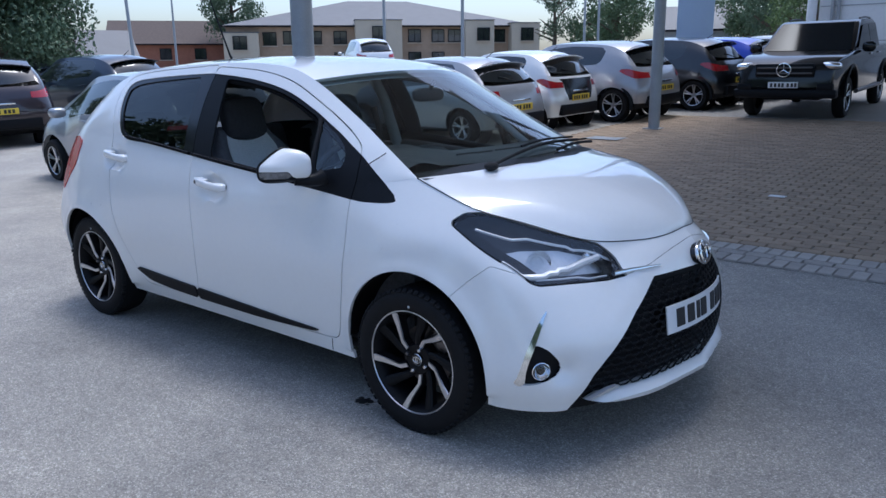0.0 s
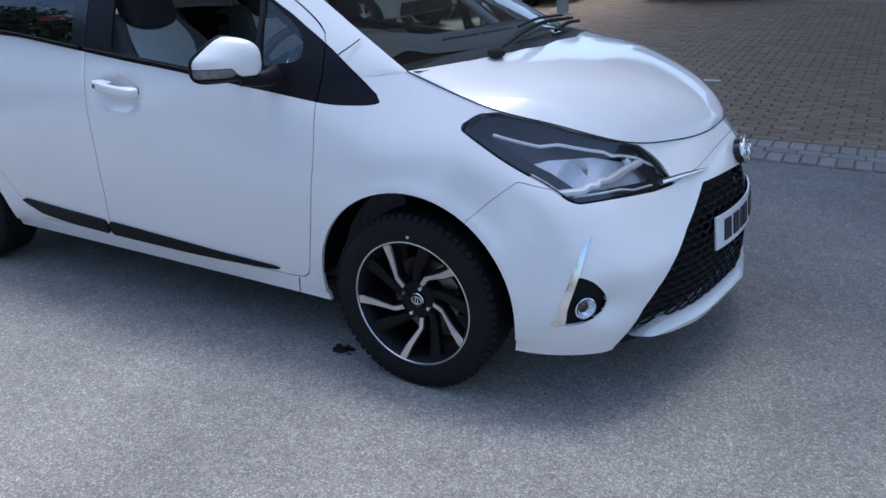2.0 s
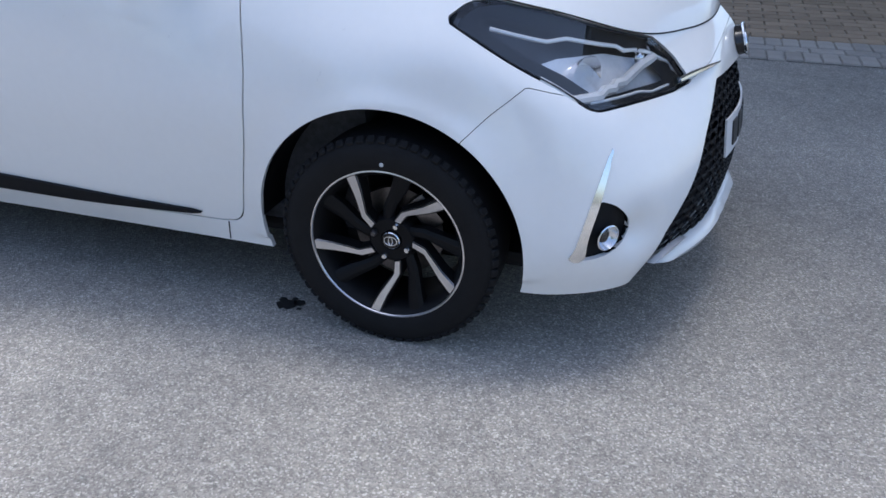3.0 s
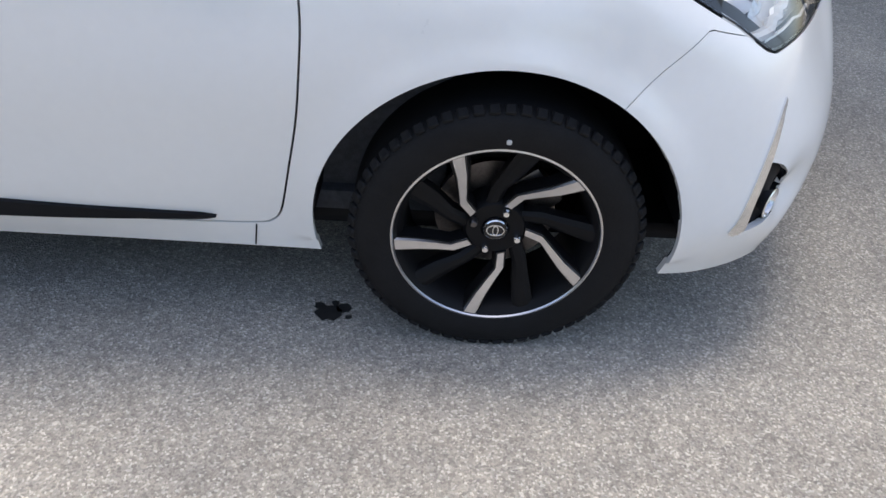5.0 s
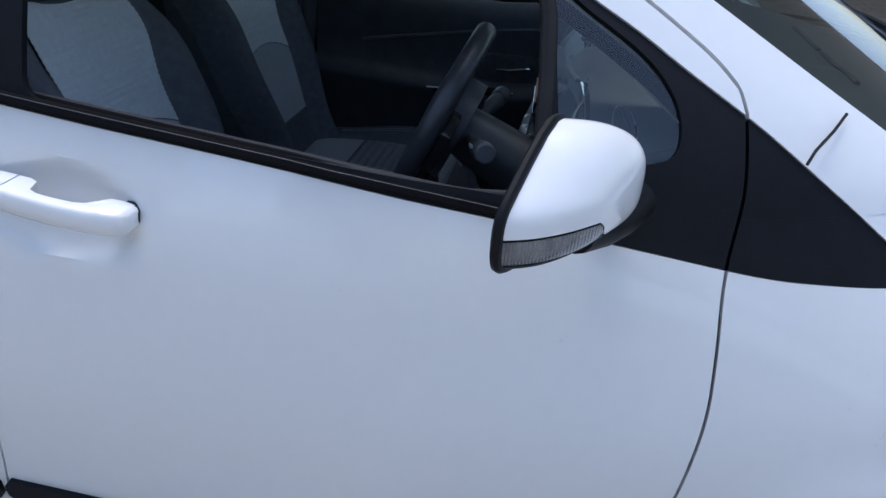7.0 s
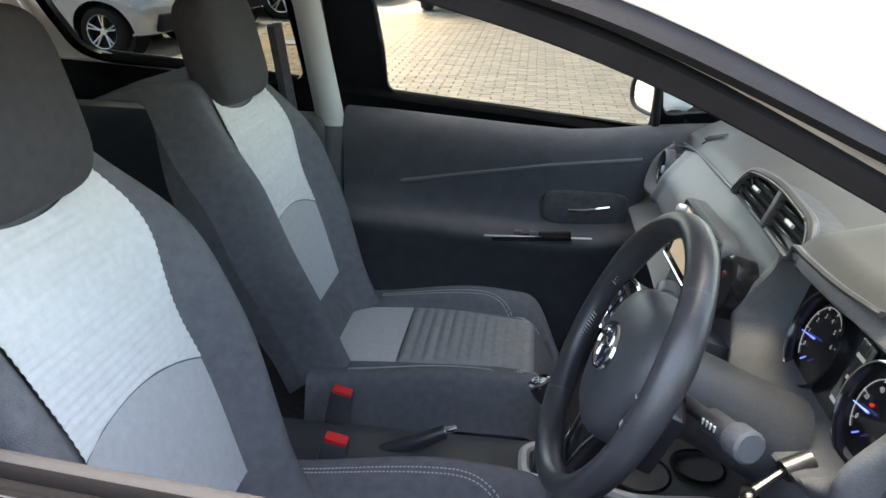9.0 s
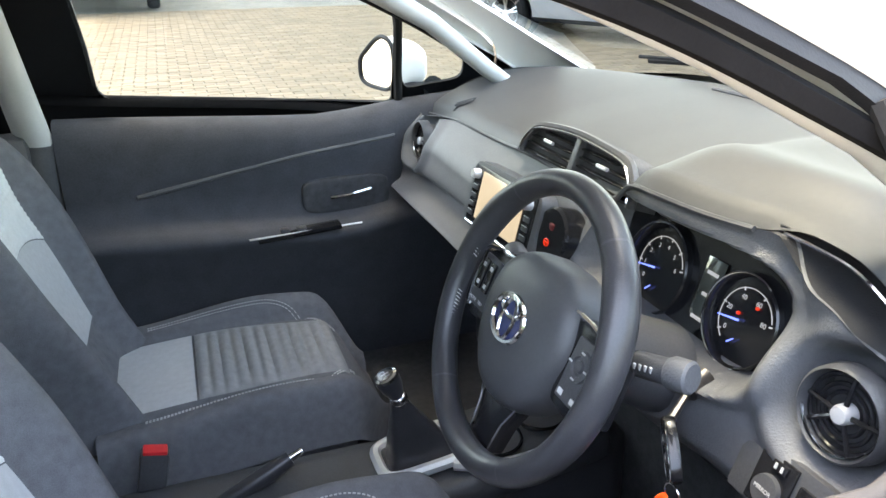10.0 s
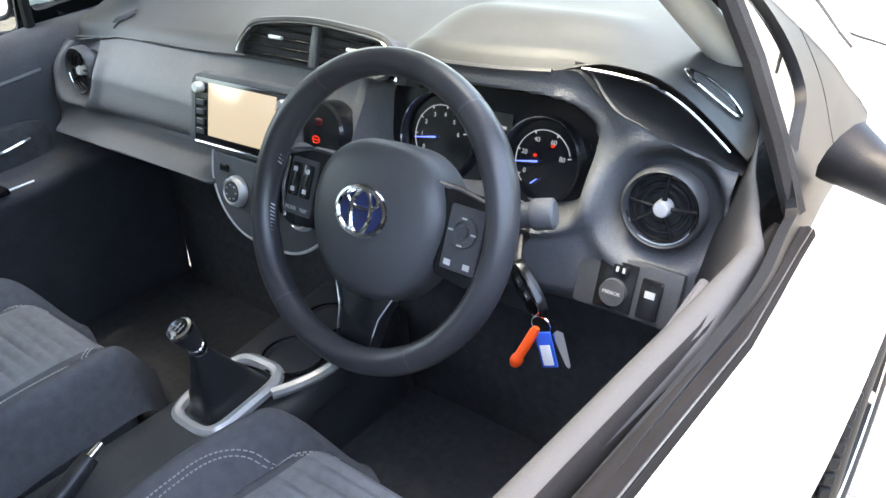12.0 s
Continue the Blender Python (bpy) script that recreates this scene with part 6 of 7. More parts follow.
def door_card(s):
    """Inner trim of a front door and, behind it, of the rear door."""
    dc = new("door_trim"); dc.parent = car; dc["label"] = "black moulded door trim with armrest"
    if s == 1:       # driver
        prof = [(.742, -.012), (.740, 0.0), (.735, .004), (.722, .005), (.712, .002), (.704, -.006), (.698, -.02), (.686, -.06), (.665, -.13), (.668, -.18), (.656, -.20), (.653, -.22), (.674, -.24), (.68, -.45), (.70, -.68)]
    else:
        prof = [(.825, -.012), (.822, .0), (.80, .003), (.775, .0), (.757, -.016), (.745, -.045), (.744, -.10), (.748, -.17), (.742, -.230), (.708, -.248), (.680, -.256), (.674, -.278), (.70, -.305), (.72, -.50), (.74, -.68)]
    xs = np.linspace(-1.42, -.44, 60)
    top = np.interp(xs, [-1.42, -1.24, -.95, -.75, -.66, -.58, -.50, -.44], [1.028, 1.011, .986, .966, .962, .990, 1.020, 1.03]) if s == 1 else np.interp(xs, [-1.42, -1.3, -.95, -.84, -.75, -.62, -.40], [.990, .985, .962, .957, .964, .980, 1.0])
    P = np.array([[(x, -s * (w + (float(np.interp(x, [-1.45, -.9, -.64, -.44], [-.014, -.004, -.024, -.06])) * max(0, w - .70) / .042 + float(np.interp(x, [-.72, -.60, -.50, -.44], [0, -.038, -.052, -.075])) if s == 1 else 0)), t0 + dz) for w, dz in prof] for x, t0 in zip(xs, top)])
    # driver's panel gets the dimmed colour, against the light falling on it
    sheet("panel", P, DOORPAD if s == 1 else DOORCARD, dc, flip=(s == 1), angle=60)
    o = 0 if s == 1 else .085
    if s == 1:
        yb, hx_, hz_, ya, az, ax_ = .668, 0, 0, .672, .776, 0
    else:
        yb, hx_, hz_, ya, az, ax_ = .745, .07, -.045, .690, .704, .03
    t = bmesh.new(); superball(t, (-.86 + hx_, -s * yb, .815 + hz_), (.11, .009, .045), .45, .45); part("handle_recess", t, CARPET, dc)
    t = bmesh.new(); tube(t, [(-.90 + hx_, -s * (yb - .012), .812 + hz_), (-.86 + hx_, -s * (yb - .026), .818 + hz_), (-.80 + hx_, -s * (yb - .016), .826 + hz_)], .005, 8); part("release_handle", t, CHROME, dc, "chrome door release")
    t = bmesh.new(); box(t, (-.95 + ax_, -s * ya, az), (.20, .045, .012), .004, (0, -4, 0)); part("switch_plate", t, BLACK, dc)
    t = bmesh.new(); tube(t, [(-1.07 + ax_, -s * (ya - .018), az), (-.80 + ax_, -s * (ya - .018), az + .010)], .0025, 6); part("satin_edge", t, SATIN, dc)
    for x in (-.985, -.945):
        t = bmesh.new(); box(t, (x + ax_, -s * (ya - .004), az + .009), (.022, .02, .010), .003); part("window_switch", t, HARD, dc)
    line_ = ((-1.30, .80), (-1.1, .845), (-.9, .875), (-.70, .90)) if s == 1 else ((-1.27, .812), (-1.1, .842), (-.9, .876), (-.66, .905))
    t = bmesh.new(); tube(t, [(x, -s * (yb + (0 if s == 1 else .002)), z) for x, z in line_], .006, 8); part("moulding_line", t, DASH, dc)
    t = bmesh.new(); box(t, (-1.86, -s * (.66 + o), .70), (.80, .08, .56), .03); part("rear_door_trim", t, HARD, dc)
    # pillars
    t = bmesh.new(); tube(t, [(-1.49, -s * (.67 + o), .55), (-1.50 if s == 1 else -1.455, -s * (.68 + o), .95)], [.055, .045] if s == 1 else [.050, .040], 14); part("b_pillar_foot", t, HARD, dc, "black lower pillar trim")
    t = bmesh.new(); tube(t, [(-1.50 if s == 1 else -1.455, -s * (.68 + o), .95), (-1.52 if s == 1 else -1.485, -s * (.595 + o), 1.25), (-1.53 if s == 1 else -1.51, -s * (.505 + o), 1.42)], [.045, .040, .036] if s == 1 else [.036, .032, .034], 14); part("b_pillar_trim", t, GREYTRIM, dc, "light grey pillar trim")
    t = bmesh.new(); tube(t, [(-1.53, -s * (.62 + o), .50), (-1.54, -s * (.625 + o), .95), (-1.56, -s * (.575 + o), 1.20)], .020, 6); part("seat_belt", t, CARPET, dc, "black seat belt")
    t = bmesh.new(); tube(t, [(-.34, -s * (.590 + o), .99), (-.45, -s * (.572 + o), 1.065), (-.60, -s * (.545 + o), 1.180), (-.75, -s * (.525 + o), 1.262), (-.92, -s * (.515 + o), 1.340), (-1.0, -s * (.518 + o), 1.372), (-1.15, -s * (.515 + o), 1.395), (-1.48, -s * (.515 + o), 1.418), (-2.1, -s * (.53 + o), 1.39)], [.018, .020, .022, .026, .030, .032, .030, .030, .028], 12); part("pillar_trim", t, GREYTRIM, dc, "light grey pillar trim")
    # dark inner frame and seal over the window
    t = bmesh.new(); rings = []
    for x, y, z in smooth_line([(-1.40, .562, 1.385), (-1.15, .565, 1.360), (-.99, .568, 1.328), (-.85, .575, 1.282), (-.70, .592, 1.212), (-.60, .605, 1.160), (-.50, .620, 1.098), (-.42, .632, 1.035)], 5):
        rings.append([t.verts.new((x, -s * (y + o + dy), z + dz)) for dy, dz in ((-.011, -.004), (.0, -.008), (.010, -.006), (.012, .010), (.005, .016), (-.010, .016))])
    for a, b in zip(rings, rings[1:]):
        for i in range(6):
            t.faces.new((a[i], a[(i + 1) % 6], b[(i + 1) % 6], b[i]))
    t.faces.new(rings[0]); t.faces.new(rings[-1]); bmesh.ops.recalc_face_normals(t, faces=t.faces[:])
    part("inner_window_frame", t, SEAL, dc, "black inner window frame")
    # window runner between door glass and quarter light
    t = bmesh.new(); tube(t, [(x, -s * (-on_side(x, z).y - .012 + o), z) for x, z in ((-.630, .965), (-.638, 1.04), (-.643, 1.11), (-.652, 1.18), (-.666, 1.225))], .011, 8); part("window_runner", t, RUBBER, dc, "black window channel")


door_card(1)
door_card(-1)
# headlining under the roof, mirror
hl = (roof[0] - np.array([0, 0, .035]), [tuple(reversed(f)) for f in roof[1]])
hl = clip(hl, hl[0][:, 0] + 2.5)
for ob in both("headlining", hl, HEADLINER, car, "pale grey headlining"):
    centred(ob)
t = bmesh.new(); superball(t, (-.60, MID, 1.31), (.02, .115, .034), .6, .6); rm = part("rear_view_mirror", t, HARD, car, "black rear-view mirror")
t = bmesh.new(); tube(t, [(-.595, MID, 1.33), (-.56, MID, 1.375)], .010, 8); part("mirror_stem", t, HARD, rm)

# ---- yard: parked cars, buildings, trees ----
def ground_z(x, y):
    """The yard is level round the car and rises gently beyond it."""
    u = min(max(0.0, y - 1.5), 43.0)
    return .042 * u * u / (u + 1.0)


PER_U, PER_V = 4, 3
c_lower = net(BODY_ROWS)
c_upper = net([[bowed(a, b, t, 0.02 * min(1, (b[2] - a[2]) / 0.3)) for a, b in zip(BELT, RAIL)] for t in (0, .5, 1)])
c_roof, c_screen, c_hood = crown(RAIL[:7], ROOF_C), crown(RAIL[6:], GLASS_C), crown(ROW_F[11:], HOOD_C, 2.6)
DARKGLASS = mat("dark_car_glass", (.012, .015, .017), .06, var=.2, scale=2, coat=1)
PAINTS = {k: mat(k + "_car_paint", c, .28, metal=.25, var=.04, scale=3, coat=1) for k, c in (("silver", (.33, .34, .37)), ("white", (.78, .78, .77)), ("black", (.012, .012, .014)), ("blue", (.01, .04, .42)), ("navy", (.02, .03, .05)), ("grey", (.30, .32, .35)), ("brown", (.03, .02, .025)))}
LAMPRED = mat("red_tail_lens", (.35, .008, .012), .12, var=.2, scale=10, coat=1)


def small_wheel(parent, x, y, r, s):
    w = new("wheel"); w.parent = parent
    w.matrix_local = Matrix(((s, 0, 0, x), (0, 0, -s, y), (0, 1, 0, r), (0, 0, 0, 1)))
    t = bmesh.new(); lathe(t, [(r * .66, -.09), (r * .92, -.10), (r, -.06), (r, .06), (r * .92, .10), (r * .68, .095), (r * .66, .0)], n=28, closed=True); part("tyre", t, TYRE, w)
    t = bmesh.new(); lathe(t, [(r * .67, .085), (r * .60, .07), (r * .58, .0), (0, .0)], n=24); part("rim", t, RIMBLACK, w)
    t = bmesh.new(); lathe(t, [(r * .685, .088), (r * .67, .094), (r * .645, .088)], n=28); part("rim_lip", t, RIMCUT, w)
    t = bmesh.new()
    for k in range(10):
        a = 2 * math.pi * (k // 2) / 5 + .3 + (.14 if k % 2 else -.14)
        a0 = 2 * math.pi * (k // 2) / 5 + .3
        tube(t, [(r * .12 * math.cos(a0), r * .12 * math.sin(a0), .055), (r * .64 * math.cos(a), r * .64 * math.sin(a), .078)], [.012, .013], 6)
    lathe(t, [(r * .16, .02), (r * .15, .062), (0, .066)], n=16)
    part("spokes", t, RIMCUT, w)


def parked_car(label, x, y, heading, paint, L=4.1, W=1.76, H=1.5, plate=PLATEY, clad=False, gate=None, name="parked_car"):
    """A closed car parked in the yard; heading is the way its nose points, in degrees from +x."""
    ob = thing(name, Matrix.Translation((x, y, ground_z(x, y))) @ Matrix.Rotation(radians(2.3), 4, "X") @ Matrix.Rotation(radians(heading), 4, "Z"), label, "car", "cars parked in the yard")
    S = np.array([L / 3.97, W / 1.66, H / 1.515])
    def fit_(m):
        return (m[0] + np.array([1.14, 0, 0])) * S, m[1]
    fl = merged(c_lower, c_upper)
    fl = cut_circle(cut_circle(fl, *FA), *RA)
    band = cut_in(fl, DLO)
    body_ = cut_out(fl, DLO)
    low = clip(body_, (.36 if clad else .27) - body_[0][:, 2])
    body_ = clip(body_, body_[0][:, 2] - (.36 if clad else .27))
    TL = [(-2.56, .985), (-2.70, .90), (-2.90, .815), (-3.2, .82), (-3.2, .90), (-2.98, .925), (-2.76, .995)]
    rear_w = clip(c_roof, -2.60 - c_roof[0][:, 0])
    rf = clip(c_roof, c_roof[0][:, 0] + 2.60)
    tail = cut_in(body_, TL); tail = clip(tail, np.abs(tail[0][:, 1]) - .46)
    head = cut_in(body_, HEADLIGHT)
    sk = cut_out(body_, HEADLIGHT)
    both_ = lambda m: merged(fit_(m), mirrored(fit_(m)))
    vf("body", *merged(both_(sk), both_(rf), both_(c_hood)), paint, ob)
    vf("sill_cladding", *both_(low), TRIM, ob)
    vf("side_glass", *fit_(band), DARKGLASS, ob)
    vf("side_glass", *mirrored(fit_(band)), DARKGLASS, ob)
    vf("windscreen", *both_(c_screen), DARKGLASS, ob)
    vf("rear_screen", *both_(rear_w), DARKGLASS, ob)
    for f_ in (lambda m: m, mirrored):
        vf("tail_lamp", *f_(fit_(lifted(tail, .006))), LAMPRED, ob)
        vf("headlight", *f_(fit_(lifted(head, -.01))), LAMPWHITE, ob)
        t = bmesh.new(); sy = 1 if f_ is mirrored else -1
        superball(t, (.52 * S[0], sy * .98 * W / 1.76, 1.0 * H / 1.5), (.09, .10, .065), .7, .7, 16, 10); part("mirror", t, TRIM if clad else paint, ob)
    # bumper insert, plate, sump
    t = bmesh.new(); box(t, (-1.93 * S[0], 0, .40 * S[2]), (.12, 1.15 * S[1], .20), .04); part("rear_diffuser", t, TRIM, ob)
    t = bmesh.new(); box(t, (-1.985 * S[0], 0, .62 * S[2]), (.03, .52, .11), .004); pl = part("number_plate", t, plate, ob, "number plate with dark bars")
    for k in (-.17, -.10, -.03, .07, .14, .21):
        t = bmesh.new(); box(t, (-1.985 * S[0] - .016, k, .62 * S[2]), (.004, .045, .07)); part("plate_bar", t, INK, pl)
    t = bmesh.new(); box(t, (0, 0, .28), (3.0 * S[0], 1.3 * S[1], .16), .05); part("underbody", t, TRIM, ob)
    t = bmesh.new()
    for yy in np.linspace(-.5, .5, 9):
        p_ = (-1.50 - .10 * (1 - (yy / .56) ** 2)) * S[0]
        box(t, (p_, yy * S[1], (1.375 - .05 * (yy / .5) ** 2) * S[2]), (.16, .15 * S[1], .022), .010, (-8 * yy * 2, 14, 0))
    part("spoiler", t, paint if not clad else BLACK, ob)
    # rear wiper, tailgate handle, roof aerial, door handles
    t = bmesh.new(); tube(t, [(-1.80 * S[0], 0, 1.08 * S[2]), (-1.74 * S[0], .30, 1.16 * S[2])], .010, 6); part("rear_wiper", t, RUBBER, ob)
    t = bmesh.new(); box(t, (-1.965 * S[0], 0, .745 * S[2]), (.04, .46, .035), .01); part("tailgate_handle", t, CHROME, ob)
    t = bmesh.new(); tube(t, [(-1.20 * S[0], 0, 1.47 * S[2]), (-1.38 * S[0], 0, 1.58 * S[2])], [.010, .004], 6); part("aerial", t, TRIM, ob)
    if gate:
        rows_ = []
        for z_ in np.linspace(.58, .98, 7):
            near = np.abs(c_lower[0][:, 2] - z_) < .09
            back_ = c_lower[0][near][:, 0].min()
            rows_.append([((back_ + 1.14 + .10 * (abs(yy) / .55) ** 3) * S[0] - .016, yy * S[1], z_ * S[2]) for yy in np.linspace(-.50, .50, 13)])
        sheet("tailgate", np.array(rows_), gate, ob, flip=True)
    for sy in (1, -1):
        for hx in (.05, -.86):
            t = bmesh.new(); box(t, (hx * S[0], sy * .835 * S[1], .90 * S[2]), (.19, .035, .032), .012); part("door_handle", t, paint, ob)
        for ax in (1.136, -1.37):
            if clad:
                t = bmesh.new()
                tube(t, [((ax + .385 * math.cos(q)) * S[0], sy * (.80 - .015 * math.sin(q)) * S[1], (.30 + .385 * math.sin(q)) * S[2]) for q in np.linspace(-.15, math.pi + .15, 20)], .038, 8); part("arch_cladding", t, TRIM, ob)
            t = bmesh.new()
            lathe(t, [(.36, -.30), (.37, 0)], Matrix(((sy, 0, 0, ax * S[0]), (0, 0, sy, sy * .73 * S[1]), (0, 1, 0, .30 * S[2]), (0, 0, 0, 1))), 24); part("arch_liner", t, SEAL, ob)
    for wx in (1.14, -1.37):
        for s in (1, -1):
            small_wheel(ob, wx * S[0], -s * .72 * S[1], .30 * S[2] * (1.08 if clad else 1.0), s)
    return ob


parked_car("silver hatchback parked in the row, tail out", -7.0, 8.0, 174, PAINTS["silver"], 4.0, 1.72, 1.40)
parked_car("white city car with black tailgate parked in the row", -6.75, 9.95, 174, PAINTS["white"], 3.5, 1.62, 1.44, gate=BLACK)
parked_car("silver crossover with dark lower cladding in the row", -6.35, 11.95, 174, PAINTS["silver"], 4.36, 1.80, 1.56, clad=True)
parked_car("dark crossover parked further along the row", -5.75, 14.6, 174, PAINTS["black"], 4.36, 1.80, 1.56, clad=True)
parked_car("bright blue crossover parked in the row", -5.6, 17.1, 174, PAINTS["blue"], 4.36, 1.80, 1.52, clad=True)
parked_car("white car at the end of the row", -5.2, 21.0, 158, PAINTS["white"], 4.2, 1.78, 1.50)
parked_car("silver car behind the row", -9.5, 19.0, 158, PAINTS["silver"], 4.2, 1.78, 1.52)
parked_car("dark brown off-roader, tail out", -15.6, 3.75, 163, PAINTS["brown"], 4.55, 1.86, 1.68, clad=True)
parked_car("navy off-roader parked beyond the grey hatchback", -17.0, 6.6, 190, PAINTS["navy"], 4.5, 1.85, 1.66, clad=True)
parked_car("grey hatchback parked behind the white car", -7.4, 2.56, 178, PAINTS["grey"], 4.1, 1.76, 1.43)
parked_car("dark saloon parked by the hedge trees", -24.0, 8.2, 185, PAINTS["navy"], 4.4, 1.8, 1.5)
parked_car("white van-like car before the building", -24.5, 24.0, 150, PAINTS["white"], 4.6, 1.9, 1.95)
parked_car("silver hatchback standing on the brick paving", 4.4, 8.0, 128, PAINTS["silver"], 4.0, 1.74, 1.48)


def pickup(x, y, heading):
    ob = thing("pickup_truck", Matrix.Translation((x, y, ground_z(x, y))) @ Matrix.Rotation(radians(2.3), 4, "X") @ Matrix.Rotation(radians(heading), 4, "Z"), "black double-cab pickup truck with chrome star badge", "truck", "cars parked in the yard")
    # weak specular on paint and glass holds down bright sky reflections
    p = mat("low_sheen_black_paint", (.010, .011, .013), .12, var=.2, scale=3, spec=.3, coat=.3)
    CABGLASS = mat("dark_cab_glass", (.012, .015, .017), .10, var=.2, scale=2, spec=.12)
    up = Matrix(((1, 0, 0, 0), (0, 0, -1, 0), (0, 1, 0, 0), (0, 0, 0, 1)))
    def shaped(t):
        """Draws the nose and tail in, and leans the upper sides inwards."""
        for v in t.verts:
            k = max(0, (v.co.z - 1.0) / .8)
            v.co.y *= (1.0 - .16 * k * k) * (1 - .13 * ss(1.9, 2.7, v.co.x) - .04 * ss(-2.2, -2.65, v.co.x))
    lower_ = [(2.50, .42), (2.66, .62), (2.64, .86), (2.58, 1.02), (2.40, 1.11), (2.0, 1.17), (1.25, 1.24), (-.6, 1.24), (-1.1, 1.27), (-2.6, 1.27), (-2.64, .9), (-2.60, .55), (-2.2, .50), (-2.08, .74), (-1.86, .90), (-1.55, .95), (-1.24, .90), (-1.02, .74), (-.92, .45), (1.10, .45), (1.20, .74), (1.40, .90), (1.68, .95), (1.98, .90), (2.18, .74), (2.28, .42)]
    t = bmesh.new(); slab(t, lower_, 1.88, up @ Matrix.Translation((0, 0, -.94)))
    bmesh.ops.bevel(t, geom=[e for e in t.edges if abs(e.verts[0].co.y - e.verts[1].co.y) < 1e-4], offset=.07, segments=3, profile=.6, affect="EDGES")
    shaped(t); part("body", t, p, ob, angle=35)
    cab = [(1.30, 1.20), (.95, 1.44), (.50, 1.72), (.25, 1.79), (-.9, 1.81), (-1.05, 1.76), (-1.18, 1.22)]
    t = bmesh.new(); slab(t, cab, 1.72, up @ Matrix.Translation((0, 0, -.86)), .05); shaped(t); part("cab", t, p, ob, angle=50)
    for sy in (1, -1):
        t = bmesh.new(); tube(t, [(.1, sy * .66, 1.815), (-.4, sy * .66, 1.84), (-.95, sy * .66, 1.825)], .018, 6); part("roof_rail", t, BLACK, ob)
        t = bmesh.new(); tube(t, [(1.3, sy * .955, .47), (-.95, sy * .955, .47)], .04, 8); part("side_step", t, STEEL, ob)
        for hx in (.05, -.78):
            t = bmesh.new(); box(t, (hx, sy * .935, 1.13), (.20, .03, .03), .01); part("door_handle", t, CHROME, ob)
        for wx in (1.68, -1.55):
            t = bmesh.new(); tube(t, [(wx + .48 * math.cos(q), sy * .93, .47 + .48 * math.sin(q)) for q in np.linspace(-.1, math.pi + .1, 20)], .035, 8); part("arch_cladding", t, TRIM, ob)
    t = bmesh.new(); fr = [(1.30, .80, 1.225), (1.30, -.80, 1.225), (.50, -.66, 1.735), (.50, .66, 1.735)]
    t.faces.new([t.verts.new((a + .02, b, c + .012)) for a, b, c in fr]); part("windscreen", t, CABGLASS, ob)
    for s in (1, -1):
        for xs in (((1.05, 1.26), (.42, 1.68), (-.10, 1.72), (-.12, 1.26)), ((-.18, 1.26), (-.16, 1.72), (-.88, 1.72), (-1.0, 1.26))):
            t = bmesh.new(); t.faces.new([t.verts.new((a, s * (.895 - .13 * (c - 1.2) / .6), c)) for a, c in (xs if s < 0 else xs[::-1])]); part("side_window", t, CABGLASS, ob)
        t = bmesh.new(); superball(t, (.95, s * 1.04, 1.28), (.07, .12, .10), .7, .7, 16, 10); part("mirror", t, p, ob)
        t = bmesh.new(); superball(t, (2.47, s * .72, .985), (.13, .20, .075), .7, .7, 20, 12, Matrix.Rotation(radians(-22 * s), 4, "Z")); part("headlight", t, REFLECTOR, ob, "clear headlight")
        t = bmesh.new(); box(t, (2.62, s * .70, .62), (.10, .28, .14), .04); part("air_intake", t, TRIM, ob)
        for wx in (1.68, -1.55):
            small_wheel(ob, wx, -s * .80, .38, s)
    t = bmesh.new(); box(t, (2.66, 0, .92), (.05, 1.02, .24), .03); gr = part("grille", t, TRIM, ob)
    for z in (.87, .97):
        t = bmesh.new(); box(t, (2.69, 0, z), (.03, .96, .028), .01); part("grille_bar", t, STEEL, gr)
    t = bmesh.new(); m = axes((2.72, 0, .93), (0, 1, 0), (0, 0, 1))
    tube(t, [m @ Vector((.12 * math.cos(a), .12 * math.sin(a), 0)) for a in np.linspace(0, 2 * math.pi, 24, endpoint=False)], .012, 6, True)
    for a in (90, 210, 330):
        tube(t, [m @ Vector((0, 0, 0)), m @ Vector((.12 * math.cos(radians(a)), .12 * math.sin(radians(a)), 0))], .010, 5)
    part("round_badge", t, CHROME, gr, "round chrome badge")
    t = bmesh.new(); box(t, (2.70, 0, .66), (.02, .52, .11), .003); pl = part("number_plate", t, PLATEW, ob, "white number plate with dark bars")
    for k in (-.20, -.13, -.06, .0, .09, .16, .22):
        t = bmesh.new(); box(t, (2.712, k, .66), (.004, .04, .07)); part("plate_bar", t, INK, pl)
    t = bmesh.new(); box(t, (2.58, 0, .50), (.20, 1.80, .16), .05); part("front_bumper", t, TRIM, ob)
    t = bmesh.new(); box(t, (0, 0, .45), (4.4, 1.1, .2), .05); part("chassis", t, TRIM, ob)


pickup(-2.1, 14.75, -90)


# the post between the cars and the pillar behind the hatchback
STEELPAINT = mat("grey_painted_steel", (.30, .32, .34), .45, metal=.3, var=.12, scale=4, bump=.05, bscale=60)
for x, y, r, h, nm, lb in ((-3.74, 10.16, .10, 6.5, "steel_post", "grey painted steel canopy post"), (-6.9, 4.75, .16, 6.5, "steel_post", "broad grey painted steel post")):
    ob = thing(nm, Matrix.Translation((x, y, ground_z(x, y))), lb, "post", "steel posts")
    t = bmesh.new(); lathe(t, [(r * 1.02, 0), (r, .02), (r, h), (0, h)], n=24); part("shaft", t, STEELPAINT, ob)
    t = bmesh.new(); box(t, (0, 0, .012), (r * 3, r * 3, .024), .004); part("base_plate", t, STEELPAINT, ob)
